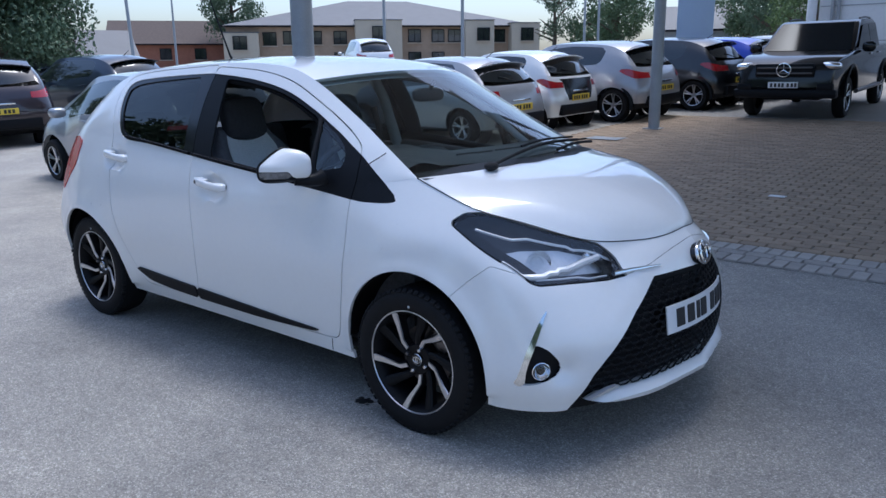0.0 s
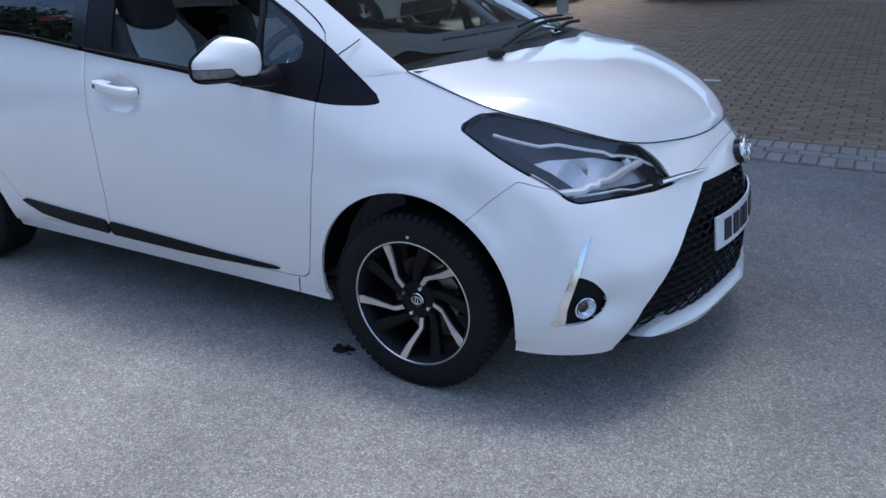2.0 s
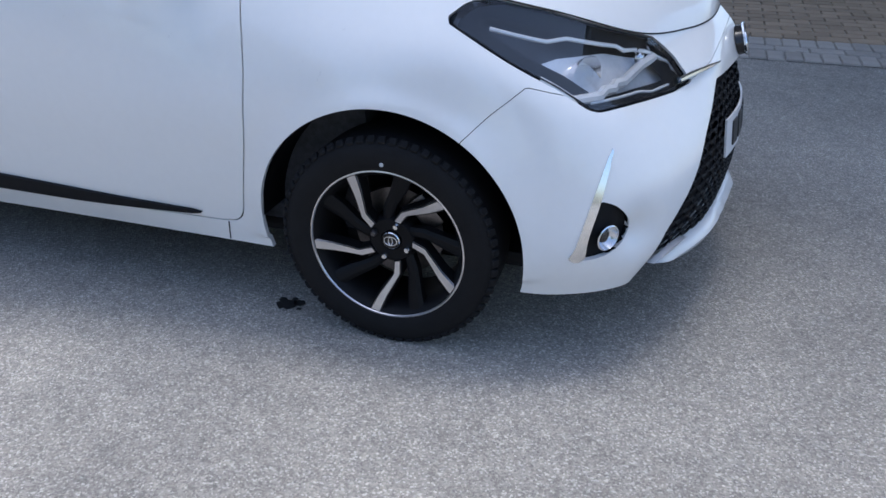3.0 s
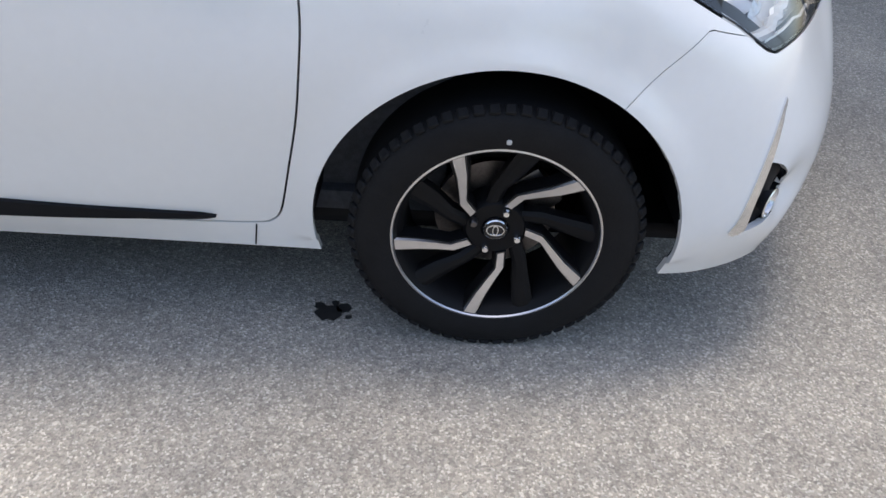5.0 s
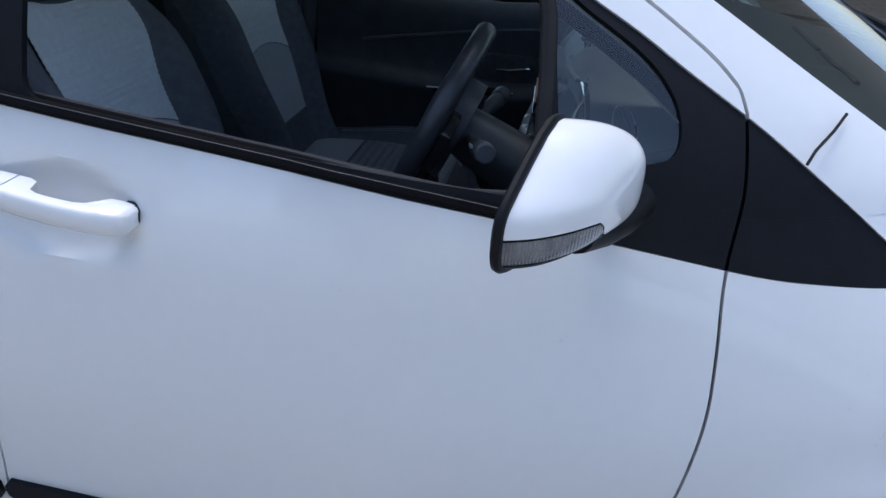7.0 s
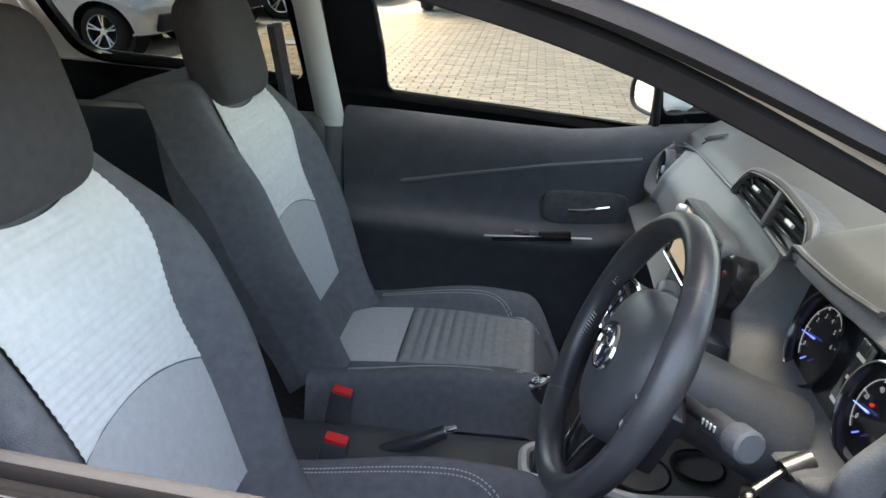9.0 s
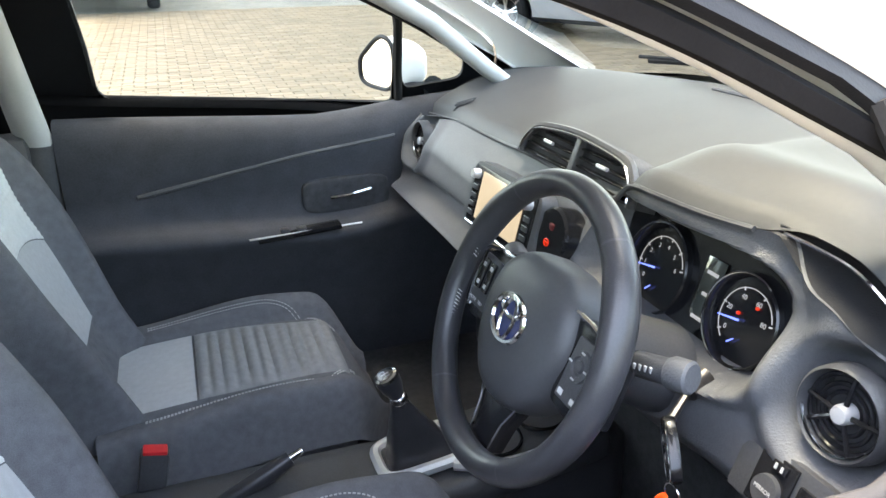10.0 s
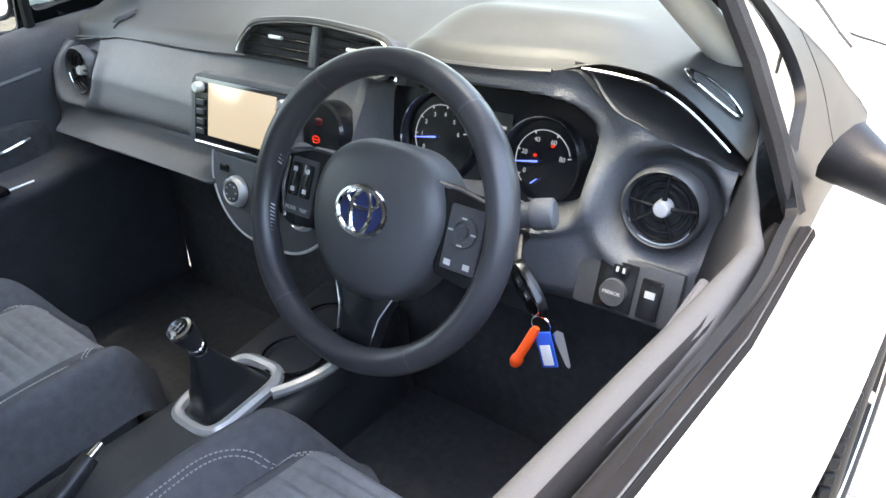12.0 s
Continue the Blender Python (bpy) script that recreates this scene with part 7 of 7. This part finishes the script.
# canopy over the paved part of the yard, carried by its posts; unseen, added for its shade
can = thing("canopy", Matrix(), "unseen flat grey canopy roof that shades the paved yard", "canopy", kind="structure")
CANW = mat("canopy_grey", (.40, .41, .41), .6, var=.05, scale=.6)
# edge and height set so it blocks sky glare in the windscreen
t = bmesh.new(); box(t, (6.25, 10.75, 6.60), (19.6, 18.5, .40), .03); part("soffit", t, CANW, can)
t = bmesh.new(); box(t, (6.25, 10.75, 6.82), (19.9, 18.8, .06), .01); part("roof_sheet", t, STEELPAINT, can)
# added columns, out of view
for x, y in ((15.6, 12.9), (15.6, 6.2)):
    t = bmesh.new(); lathe(t, [(.1, ground_z(x, y)), (.1, 6.42)], Matrix.Translation((x, y, 0)), 20); part("column", t, STEELPAINT, can)
# showroom wall beyond the pickup
WALLW = mat("white_cladding", (.62, .63, .64), .5, var=.06, scale=.8, bump=.05, bscale=20)
sh = thing("showroom", Matrix.Translation((-1.1, 27.0, 1.0)), "white clad showroom wall with grey downpipes", "building")
t = bmesh.new(); box(t, (4.0, 2.5, 2.9), (16.0, 5.0, 6.0), .03); part("wall", t, WALLW, sh)
t = bmesh.new(); box(t, (4.0, -.10, 5.2), (16.3, .3, .5), .03); part("fascia", t, STEELPAINT, sh)
t = bmesh.new(); lathe(t, [(.16, -.1), (.16, 5.0)], Matrix.Translation((-4.15, -.35, 0)), 20); part("corner_column", t, WALLW, sh)
for x in (-3.55, -3.35, -1.55, .6, 2.6):
    t = bmesh.new(); tube(t, [(x, -.10, -.1), (x, -.10, 5.0)], .06, 8); part("downpipe", t, STEELPAINT, sh)
for z in (1.2, 2.4, 3.6):
    t = bmesh.new(); box(t, (4.0, -.012, z), (15.9, .03, .03)); part("panel_joint", t, STEELPAINT, sh)


def facade(name, label, p1, p2, z0, eave, ridge, depth, wall, roofm, bays=(), wins=(), win=(1.3, 1.25), gable=False):
    """A house between two corners seen from the yard: wall, windows with panes and sills, roof."""
    a, b = Vector((*p1, z0)), Vector((*p2, z0))
    ex = (b - a); ln = ex.length; ex.normalize()
    m = axes(a, ex, Vector((-ex.y, ex.x, 0)))
    if (m.to_3x3() @ Vector((0, 1, 0))).dot(a - Vector((0, 0, a.z))) < 0:
        m = m @ Matrix.Diagonal((1, -1, 1, 1))
    ob = thing(name, Matrix(), label, "building")
    def put(nm, t, mt, par=None, sm=False):
        bmesh.ops.transform(t, matrix=m, verts=t.verts)
        bmesh.ops.recalc_face_normals(t, faces=t.faces[:])
        return part(nm, t, mt, par or ob, smooth=sm)
    h = eave - z0
    t = bmesh.new(); box(t, (ln / 2, depth / 2, h / 2), (ln, depth, h)); put("wall", t, wall[0])
    o, rh = .5, ridge - eave
    t = bmesh.new()
    if gable:
        v = [t.verts.new(q) for q in ((-.2, -o, h), (ln + .2, -o, h), (ln + .2, depth + o, h), (-.2, depth + o, h), (-.2, depth / 2, h + rh), (ln + .2, depth / 2, h + rh))]
    else:
        v = [t.verts.new(q) for q in ((-o, -o, h), (ln + o, -o, h), (ln + o, depth + o, h), (-o, depth + o, h), (depth * .8, depth / 2, h + rh), (ln - depth * .8, depth / 2, h + rh))]
    for f in ((0, 1, 5, 4), (1, 2, 5), (2, 3, 4, 5), (3, 0, 4), (3, 2, 1, 0)):
        t.faces.new([v[i] for i in f])
    rf = put("roof", t, roofm)
    t = bmesh.new(); box(t, (ln / 2, -o - .03, h - .05), (ln + 1, .10, .16)); put("gutter", t, TRIM, rf)
    for x0, x1, top in bays:
        t = bmesh.new(); box(t, ((x0 + x1) / 2, -.6, (h + top) / 2), (x1 - x0, 1.3, h + top)); bay = put("bay", t, wall[1])
        t = bmesh.new(); box(t, ((x0 + x1) / 2, -.6, h + top + .06), (x1 - x0 + .16, 1.46, .07)); put("coping", t, SLATE, bay)
    for x, z, y in wins:
        w = new("window"); w.parent = ob
        z -= z0
        t = bmesh.new(); box(t, (x, y - .02, z), (win[0], .10, win[1])); put("frame", t, TRIM, w)
        for k in (-.25, .25):
            t = bmesh.new(); box(t, (x + k * win[0] * .92, y - .065, z), (win[0] * .42, .03, win[1] * .86)); put("pane", t, DARKGLASS, w)
        t = bmesh.new(); box(t, (x, y - .08, z - win[1] / 2 - .06), (win[0] + .2, .22, .08)); put("sill", t, wall[1], w)
    return ob


BEIGE = mat("buff_render", (.48, .42, .33), .85, var=.08, scale=1.2, bump=.1, bscale=30)
BUFFBRICK = mat("buff_brick", (.36, .26, .18), .85, var=.15, scale=3, bump=.2, bscale=25)
REDBRICK = mat("red_brick", (.32, .13, .08), .85, var=.18, scale=3, bump=.2, bscale=25)
SLATE = mat("grey_roof_sheet", (.13, .13, .135), .6, var=.1, scale=1.0, bump=.1, bscale=12)
TILE = mat("brown_roof_tiles", (.09, .065, .055), .8, var=.2, scale=4, bump=.3, bscale=14)
facade("care_home", "two-storey buff brick and render building with grey roof", (-60.2, 41.8), (-40.5, 64.9), 1.8, 5.5, 8.4, 15, (BUFFBRICK, BEIGE), SLATE,
       bays=((-.2, 3.0, -.7), (12.1, 16.6, .45), (22.9, 25.8, .45), (27.6, 30.5, .2)),
       wins=[(1.3, 3.9, -1.27), (4.0, 4.3, 0), (5.9, 4.4, 0), (8.3, 4.4, 0), (10.7, 4.4, 0), (14.35, 4.8, -1.27), (18.0, 4.55, 0), (20.35, 4.55, 0), (22.0, 4.55, 0), (24.7, 4.65, -1.27), (26.6, 4.55, 0), (29.2, 4.65, -1.27), (10.7, 2.4, 0), (18.0, 2.4, 0), (20.35, 2.4, 0)])
facade("brick_house", "red brick houses with brown tiled roof", (-82, 41.5), (-74, 52.5), 1.8, 4.4, 7.2, 8, (REDBRICK, BEIGE), TILE, wins=[(2.0, 3.3, 0), (6.2, 3.3, 0), (10.0, 3.3, 0)], gable=True)
facade("brick_house", "red brick house with tiled gable roof behind the yard", (-70.5, 49.5), (-66, 55.5), 1.8, 4.0, 6.6, 7, (REDBRICK, BEIGE), TILE, wins=[(2.0, 3.2, 0), (5.0, 3.2, 0)], gable=True)
facade("grey_house", "grey house with low pitched roof behind a tree", (-64, 25), (-61, 33), 1.0, 2.6, 5.0, 7, (BEIGE, BEIGE), SLATE, gable=True)
facade("grey_house", "small grey houses with white gables", (-25.5, 62.0), (-20.5, 64.0), 1.8, 4.4, 6.6, 7, (STEELPAINT, WALLW), SLATE, wins=[(2.2, 3.4, 0)], gable=True)
facade("grey_house", "small grey house with white window frames", (-18.0, 66.0), (-13.0, 67.5), 1.8, 4.6, 6.8, 7, (WALLW, WALLW), SLATE, wins=[(1.5, 3.6, 0), (3.6, 3.6, 0)], gable=True)

# sign totem
sg = thing("sign_totem", Matrix.Translation((-6.7, 19.6, ground_z(-6.7, 19.6))) @ Matrix.Rotation(radians(22), 4, "Z"), "pale blue sign totem with a dark name bar", "sign")
t = bmesh.new(); box(t, (0, 0, 2.1), (1.02, .22, 4.2), .02); part("panel", t, mat("pale_blue_panel", (.42, .52, .62), .4, var=.04, scale=2), sg)
t = bmesh.new()
for k, w in enumerate((.05, .06, .05, .07, .05, .06)):
    box(t, (-.28 + k * .11, -.115, 1.30), (w, .01, .09))
part("lettering_bars", t, INK, sg)


def tree(label, x, y, h, r, seed, leaf, n=1500, size=.22, base=.35):
    """A tapered trunk with limbs and a crown of many small leaves in clumps."""
    rnd = random.Random(seed)
    z0 = ground_z(x, y)
    ob = thing("tree", Matrix.Translation((x, y, z0 - .05)), label, "tree", "trees round the yard")
    t = bmesh.new()
    tube(t, [(0, 0, 0), (.05 * r, .03 * r, h * .3), (0, .06 * r, h * .6), (.02, 0, h * .85)], [.06 * r + .08, .05 * r + .05, .035 * r + .03, .03], 8)
    tips = []
    for k in range(9):
        a = rnd.uniform(0, 6.28); z = h * rnd.uniform(base, .75)
        e = Vector((r * .65 * math.cos(a), r * .65 * math.sin(a), z + h * rnd.uniform(.08, .2)))
        tube(t, [(0, .04 * r, z), e * .5 + Vector((0, 0, z * .5)), e], [.035 * r + .02, .02 * r + .02, .02], 6); tips.append(e)
    part("trunk", t, mat("bark", (.10, .075, .055), .9, var=.3, scale=6, bump=.5, bscale=30), ob)
    V, F = [], []
    clumps = []
    for k in range(46):
        u = rnd.random() ** .5; a = rnd.uniform(0, 6.28); zz = rnd.uniform(-1, 1)
        w = math.sqrt(max(0, 1 - zz * zz))
        clumps.append((Vector((r * .80 * u * w * math.cos(a) * 1.1, r * .80 * u * w * math.sin(a) * 1.1, h * (base + 1) / 2 + zz * h * (1 - base) / 2 * .86)), r * rnd.uniform(.20, .36)))
    for k in range(n):
        c, cr = clumps[k % len(clumps)]
        d = Vector((rnd.gauss(0, 1), rnd.gauss(0, 1), rnd.gauss(0, .8))); d = d.normalized() * cr * rnd.uniform(.45, 1.05)
        p = c + d
        q = Euler((rnd.uniform(0, 6.28), rnd.uniform(0, 6.28), rnd.uniform(0, 6.28))).to_matrix()
        s = size * rnd.uniform(.6, 1.3); o = len(V)
        for dx, dy in ((-.5, 0), (0, .28), (.5, 0), (0, -.28)):
            V.append(p + q @ Vector((dx * s, dy * s, .06 * s * (dx != 0))))
        F.append((o, o + 1, o + 2, o + 3))
    vf("crown", V, F, leaf, ob, smooth=False)
    return ob


LEAFD = mat("dark_leaves", (.075, .120, .062), .6, var=.45, scale=1.2)
LEAFM = mat("green_leaves", (.085, .135, .06), .6, var=.45, scale=1.0)
LEAFL = mat("light_leaves", (.12, .18, .06), .6, var=.4, scale=1.2)
LEAFR = mat("copper_leaves", (.045, .03, .025), .6, var=.4, scale=1.2)
tree("large dark green hedge tree beside the yard", -25.0, 7.6, 5.6, 3.6, 1, LEAFD, 36000, .15, .02)
tree("large dark green hedge tree beside the yard", -25.0, 3.2, 6.2, 3.4, 2, LEAFD, 30000, .15, .02)
tree("small copper-leaved tree by the houses", -47.0, 20.0, 3.6, 1.6, 3, LEAFR, 1500, .22, .1)
tree("dark tree behind the building", -72.0, 51.0, 11.0, 4.2, 4, LEAFD, 9000, .3, .3)
tree("dark leafless-topped tree beside the building", -33.8, 57.3, 7.6, 2.6, 5, LEAFD, 5000, .20, .25)
tree("round green tree behind the cars", -24.6, 50.9, 6.4, 2.6, 6, LEAFM, 12000, .18, .2)
tree("low green trees behind the cars", -31.0, 60.0, 5.0, 3.0, 7, LEAFM, 3000, .35, .1)
tree("green tree behind the sign", -13.2, 50.0, 8.0, 3.6, 8, LEAFD, 12000, .2, .2)
tree("green tree behind the houses", -18.5, 62.0, 8.6, 3.4, 9, LEAFM, 9000, .22, .2)
tree("light green willow by the showroom", -6.2, 31.0, 4.6, 1.9, 10, LEAFL, 9000, .14, .05)
tree("large tree opposite the car", 9.0, -17.0, 9.0, 4.5, 11, LEAFM, 7000, .40, .15)
tree("large tree opposite the car", -2.0, -20.0, 8.0, 4.5, 12, LEAFD, 7000, .40, .10)
tree("large tree opposite the car", -13.0, -17.0, 8.5, 4.5, 13, LEAFM, 7000, .40, .10)
tree("broad dark tree opposite the car", -21.0, -13.0, 9.5, 5.0, 14, LEAFD, 9000, .40, .05)
tree("broad dark tree opposite the car", -27.0, -7.0, 9.0, 4.5, 15, LEAFD, 9000, .40, .05)

# street poles
for x, y, h, lean, arm in ((-33.0, 16.9, 9.0, -2.5, 0), (-47.0, 28.0, 6.5, 0, 1), (-21.9, 41.0, 8.0, 0, 0), (-21.2, 41.5, 7.5, 0, 0), (-26.0, 27.0, 8.0, 0, 0), (-20.5, 26.5, 8.0, 0, 0), (-19.0, 45.0, 8.0, 0, 0)):
    ob = thing("street_pole", Matrix.Translation((x, y, ground_z(x, y))), "tall slim grey street pole", "pole", "street poles")
    t = bmesh.new(); tube(t, [(0, 0, 0), (lean * .12, 0, h * .5), (lean * .25, 0, h)], [.09, .075, .05], 8); part("shaft", t, STEELPAINT, ob)
    if arm:
        t = bmesh.new(); tube(t, [(0, 0, h), (.5, .3, h + .1)], .04, 6); box(t, (.6, .36, h + .1), (.4, .18, .08), .03); part("lamp_head", t, STEELPAINT, ob)

# ---- ground ----
def asphalt():
    m = bpy.data.materials.new("asphalt")
    m.use_nodes = True
    nt = m.node_tree; b = nt.nodes["Principled BSDF"]
    b.inputs["Roughness"].default_value = .85
    N = nt.nodes.new; L = nt.links.new
    tc = N("ShaderNodeTexCoord")
    vor = N("ShaderNodeTexVoronoi"); vor.inputs["Scale"].default_value = 215
    vor2 = N("ShaderNodeTexVoronoi"); vor2.inputs["Scale"].default_value = 90
    big = N("ShaderNodeTexNoise"); big.inputs["Scale"].default_value = .7; big.inputs["Detail"].default_value = 8; big.inputs["Roughness"].default_value = .65
    mid = N("ShaderNodeTexNoise"); mid.inputs["Scale"].default_value = 14; mid.inputs["Detail"].default_value = 6
    for n in (vor, vor2, big, mid):
        L(tc.outputs["Object"], n.inputs["Vector"])
    ramp = N("ShaderNodeValToRGB")
    cr = ramp.color_ramp
    cr.elements[0].position, cr.elements[0].color = 0.0, (.21, .20, .182, 1)
    cr.elements[1].position, cr.elements[1].color = 1.0, (.56, .54, .50, 1)
    for p, c in ((.40, (.295, .281, .252, 1)), (.82, (.375, .357, .322, 1))):
        e = cr.elements.new(p); e.color = c
    sep = N("ShaderNodeSeparateColor"); L(vor.outputs["Color"], sep.inputs[0])
    L(sep.outputs[0], ramp.inputs[0])
    ramp2 = N("ShaderNodeValToRGB"); L(vor2.outputs["Color"], ramp2.inputs[0])
    ramp2.color_ramp.elements[0].color, ramp2.color_ramp.elements[1].color = (.82, .82, .83, 1), (1.16, 1.13, 1.10, 1)
    mul = N("ShaderNodeMix"); mul.data_type, mul.blend_type = "RGBA", "MULTIPLY"; mul.inputs[0].default_value = 1
    L(ramp.outputs[0], mul.inputs[6]); L(ramp2.outputs[0], mul.inputs[7])
    r3 = N("ShaderNodeValToRGB"); r3.color_ramp.elements[0].position, r3.color_ramp.elements[1].position = .34, .66
    r3.color_ramp.elements[0].color, r3.color_ramp.elements[1].color = (.74, .74, .75, 1), (1.12, 1.11, 1.09, 1)
    add = N("ShaderNodeMath"); add.operation = "MULTIPLY_ADD"; add.inputs[1].default_value = .3
    L(mid.outputs[0], add.inputs[0]); L(big.outputs[0], add.inputs[2])
    sub = N("ShaderNodeMath"); sub.operation = "SUBTRACT"; sub.inputs[1].default_value = .15; L(add.outputs[0], sub.inputs[0])
    L(sub.outputs[0], r3.inputs[0])
    mul2 = N("ShaderNodeMix"); mul2.data_type, mul2.blend_type = "RGBA", "MULTIPLY"; mul2.inputs[0].default_value = 1
    L(mul.outputs[2], mul2.inputs[6]); L(r3.outputs[0], mul2.inputs[7]); L(mul2.outputs[2], b.inputs["Base Color"])
    bp = N("ShaderNodeBump"); bp.inputs["Strength"].default_value = .7; bp.inputs["Distance"].default_value = .004
    L(vor.outputs["Distance"], bp.inputs["Height"]); L(bp.outputs[0], b.inputs["Normal"])
    return m


gx_ = [-400, -120, -60, -30, -15, -8, -4, -2, 0, 2, 4, 8, 15, 30, 60, 120, 400]
gy_ = [-400, -120, -60, -30, -15, -8, -4, -2, 0, 1.4, 1.7, 2.0, 2.4, 3, 4, 5.5, 7.5, 10, 13, 17, 22, 30, 38, 44.5, 60, 120, 400]
V = [(x, y, ground_z(x, y)) for x in gx_ for y in gy_]
ground = vf("ground", V, grid_faces(len(gx_), len(gy_)), asphalt(), None)
tagged(ground, "grey worn asphalt yard with pale chippings", "ground", kind="structure")
# dark drip of oil beside the front wheel
rnd = random.Random(4)
oil = mat("oil_stain", (.02, .02, .02), .5, var=.3, scale=60)
st = thing("oil_stain", Matrix.Translation((-.361, -.718, .0)), "dark wet oil stain on the asphalt", "stain")
for cx, cy, rr in ((0, 0, .034), (.030, .016, .020), (-.025, .022, .014), (.045, -.012, .009), (.01, .034, .010)):
    t = bmesh.new()
    f = t.faces.new([t.verts.new((cx + rr * rnd.uniform(.75, 1.15) * math.cos(a), cy + rr * rnd.uniform(.6, 1.0) * math.sin(a), .004)) for a in np.linspace(0, 2 * math.pi, 16, endpoint=False)])
    part("drop", t, oil, st, smooth=False)

# block paving: borders laid as single blocks, the field beyond joined
pav = thing("paving", Matrix(), "grey-brown concrete block paving with a paler border course", "pavement", kind="structure")
def block_mat(name, c):
    m = mat(name, c, .85, var=.12, scale=9, bump=.3, bscale=70)
    nt = m.node_tree; b = nt.nodes["Principled BSDF"]
    src = b.inputs["Base Color"].links[0].from_socket
    oi = nt.nodes.new("ShaderNodeObjectInfo"); geo = nt.nodes.new("ShaderNodeNewGeometry")
    ad = nt.nodes.new("ShaderNodeMath"); ad.operation = "ADD"
    nt.links.new(oi.outputs["Random"], ad.inputs[0]); nt.links.new(geo.outputs["Random Per Island"], ad.inputs[1])
    mr = nt.nodes.new("ShaderNodeMapRange"); mr.inputs[2].default_value = 2; mr.inputs[3].default_value, mr.inputs[4].default_value = .72, 1.28
    nt.links.new(ad.outputs[0], mr.inputs[0])
    hs = nt.nodes.new("ShaderNodeHueSaturation"); nt.links.new(mr.outputs[0], hs.inputs["Value"]); nt.links.new(src, hs.inputs["Color"])
    nt.links.new(hs.outputs[0], b.inputs["Base Color"])
    return m


PALE, BLOCK = block_mat("pale_block", (.33, .30, .265)), block_mat("brown_block", (.33, .245, .165))
def block_geo(lx, ly, h=.012, b=.006):
    x, y = lx / 2, ly / 2
    V = [(-x, -y, 0), (x, -y, 0), (x, y, 0), (-x, y, 0), (-x + b * .3, -y + b * .3, h - b), (x - b * .3, -y + b * .3, h - b), (x - b * .3, y - b * .3, h - b), (-x + b * .3, y - b * .3, h - b), (-x + b, -y + b, h), (x - b, -y + b, h), (x - b, y - b, h), (-x + b, y - b, h)]
    F = [(0, 1, 5, 4), (1, 2, 6, 5), (2, 3, 7, 6), (3, 0, 4, 7), (4, 5, 9, 8), (5, 6, 10, 9), (6, 7, 11, 10), (7, 4, 8, 11), (8, 9, 10, 11)]
    return V, F


shared = {}
def lay(lx, ly, mtl):
    k = (lx, ly, mtl.name)
    if k not in shared:
        me = bpy.data.meshes.new("block"); me.from_pydata(*[block_geo(lx, ly)[0], []], block_geo(lx, ly)[1]); me.materials.append(mtl); shared[k] = me
    return shared[k]


count = 0
Y0 = 2.62
for row in range(3):
    lx, ly = (.20, .10) if row == 1 else (.10, .20)
    y = Y0 + (.10, .255, .41)[row]
    n = int(9.0 / (lx + .006))
    for i in range(n):
        x = -2.4 + i * (lx + .006)
        if count < 290 and -1.2 < x < 4.5:
            o = new("block", lay(lx, ly, PALE)); o.parent = pav
            o.matrix_local = Matrix.Translation((x, y + .03 * 0, ground_z(x, y) + rnd.uniform(-.001, .002))) @ Matrix.Rotation(radians(rnd.uniform(-.6, .6)), 4, "Z")
            count += 1
V, F = [], []
BV, BF = block_geo(.2, .1)
rows = 0
y = Y0 + .57
while y < 12.5:
    off = .103 * (rows % 2)
    x = -4.6 + off
    while x < 7.5:
        o = len(V); dz = ground_z(x, y) + rnd.uniform(-.0015, .003); sl = (ground_z(x, y + .05) - ground_z(x, y - .05)) / .1
        V += [(x + vx, y + vy, vz + dz + sl * vy) for vx, vy, vz in BV]
        F += [tuple(i + o for i in f) for f in BF]
        x += .206
    y += .106; rows += 1
fld = vf("block_field", V, F, BLOCK, pav, "running bond of brown-grey blocks", smooth=False)
tagged(fld, kind="stuff")
sv = thing("drain_cover", Matrix.Translation((-.22, 5.13, ground_z(-.22, 5.13) + .012)), "small pale metal drain cover in the paving", "cover")
t = bmesh.new(); box(t, (0, 0, .003), (.16, .10, .006), .002); part("lid", t, SATIN, sv)
gv = thing("drain_grating", Matrix.Translation((-3.9, 8.6, ground_z(-3.9, 8.6) + .012)), "flat rectangular drain grating by the post", "cover")
t = bmesh.new(); box(t, (0, 0, .004), (.6, .45, .008), .002); part("frame", t, STEELPAINT, gv)
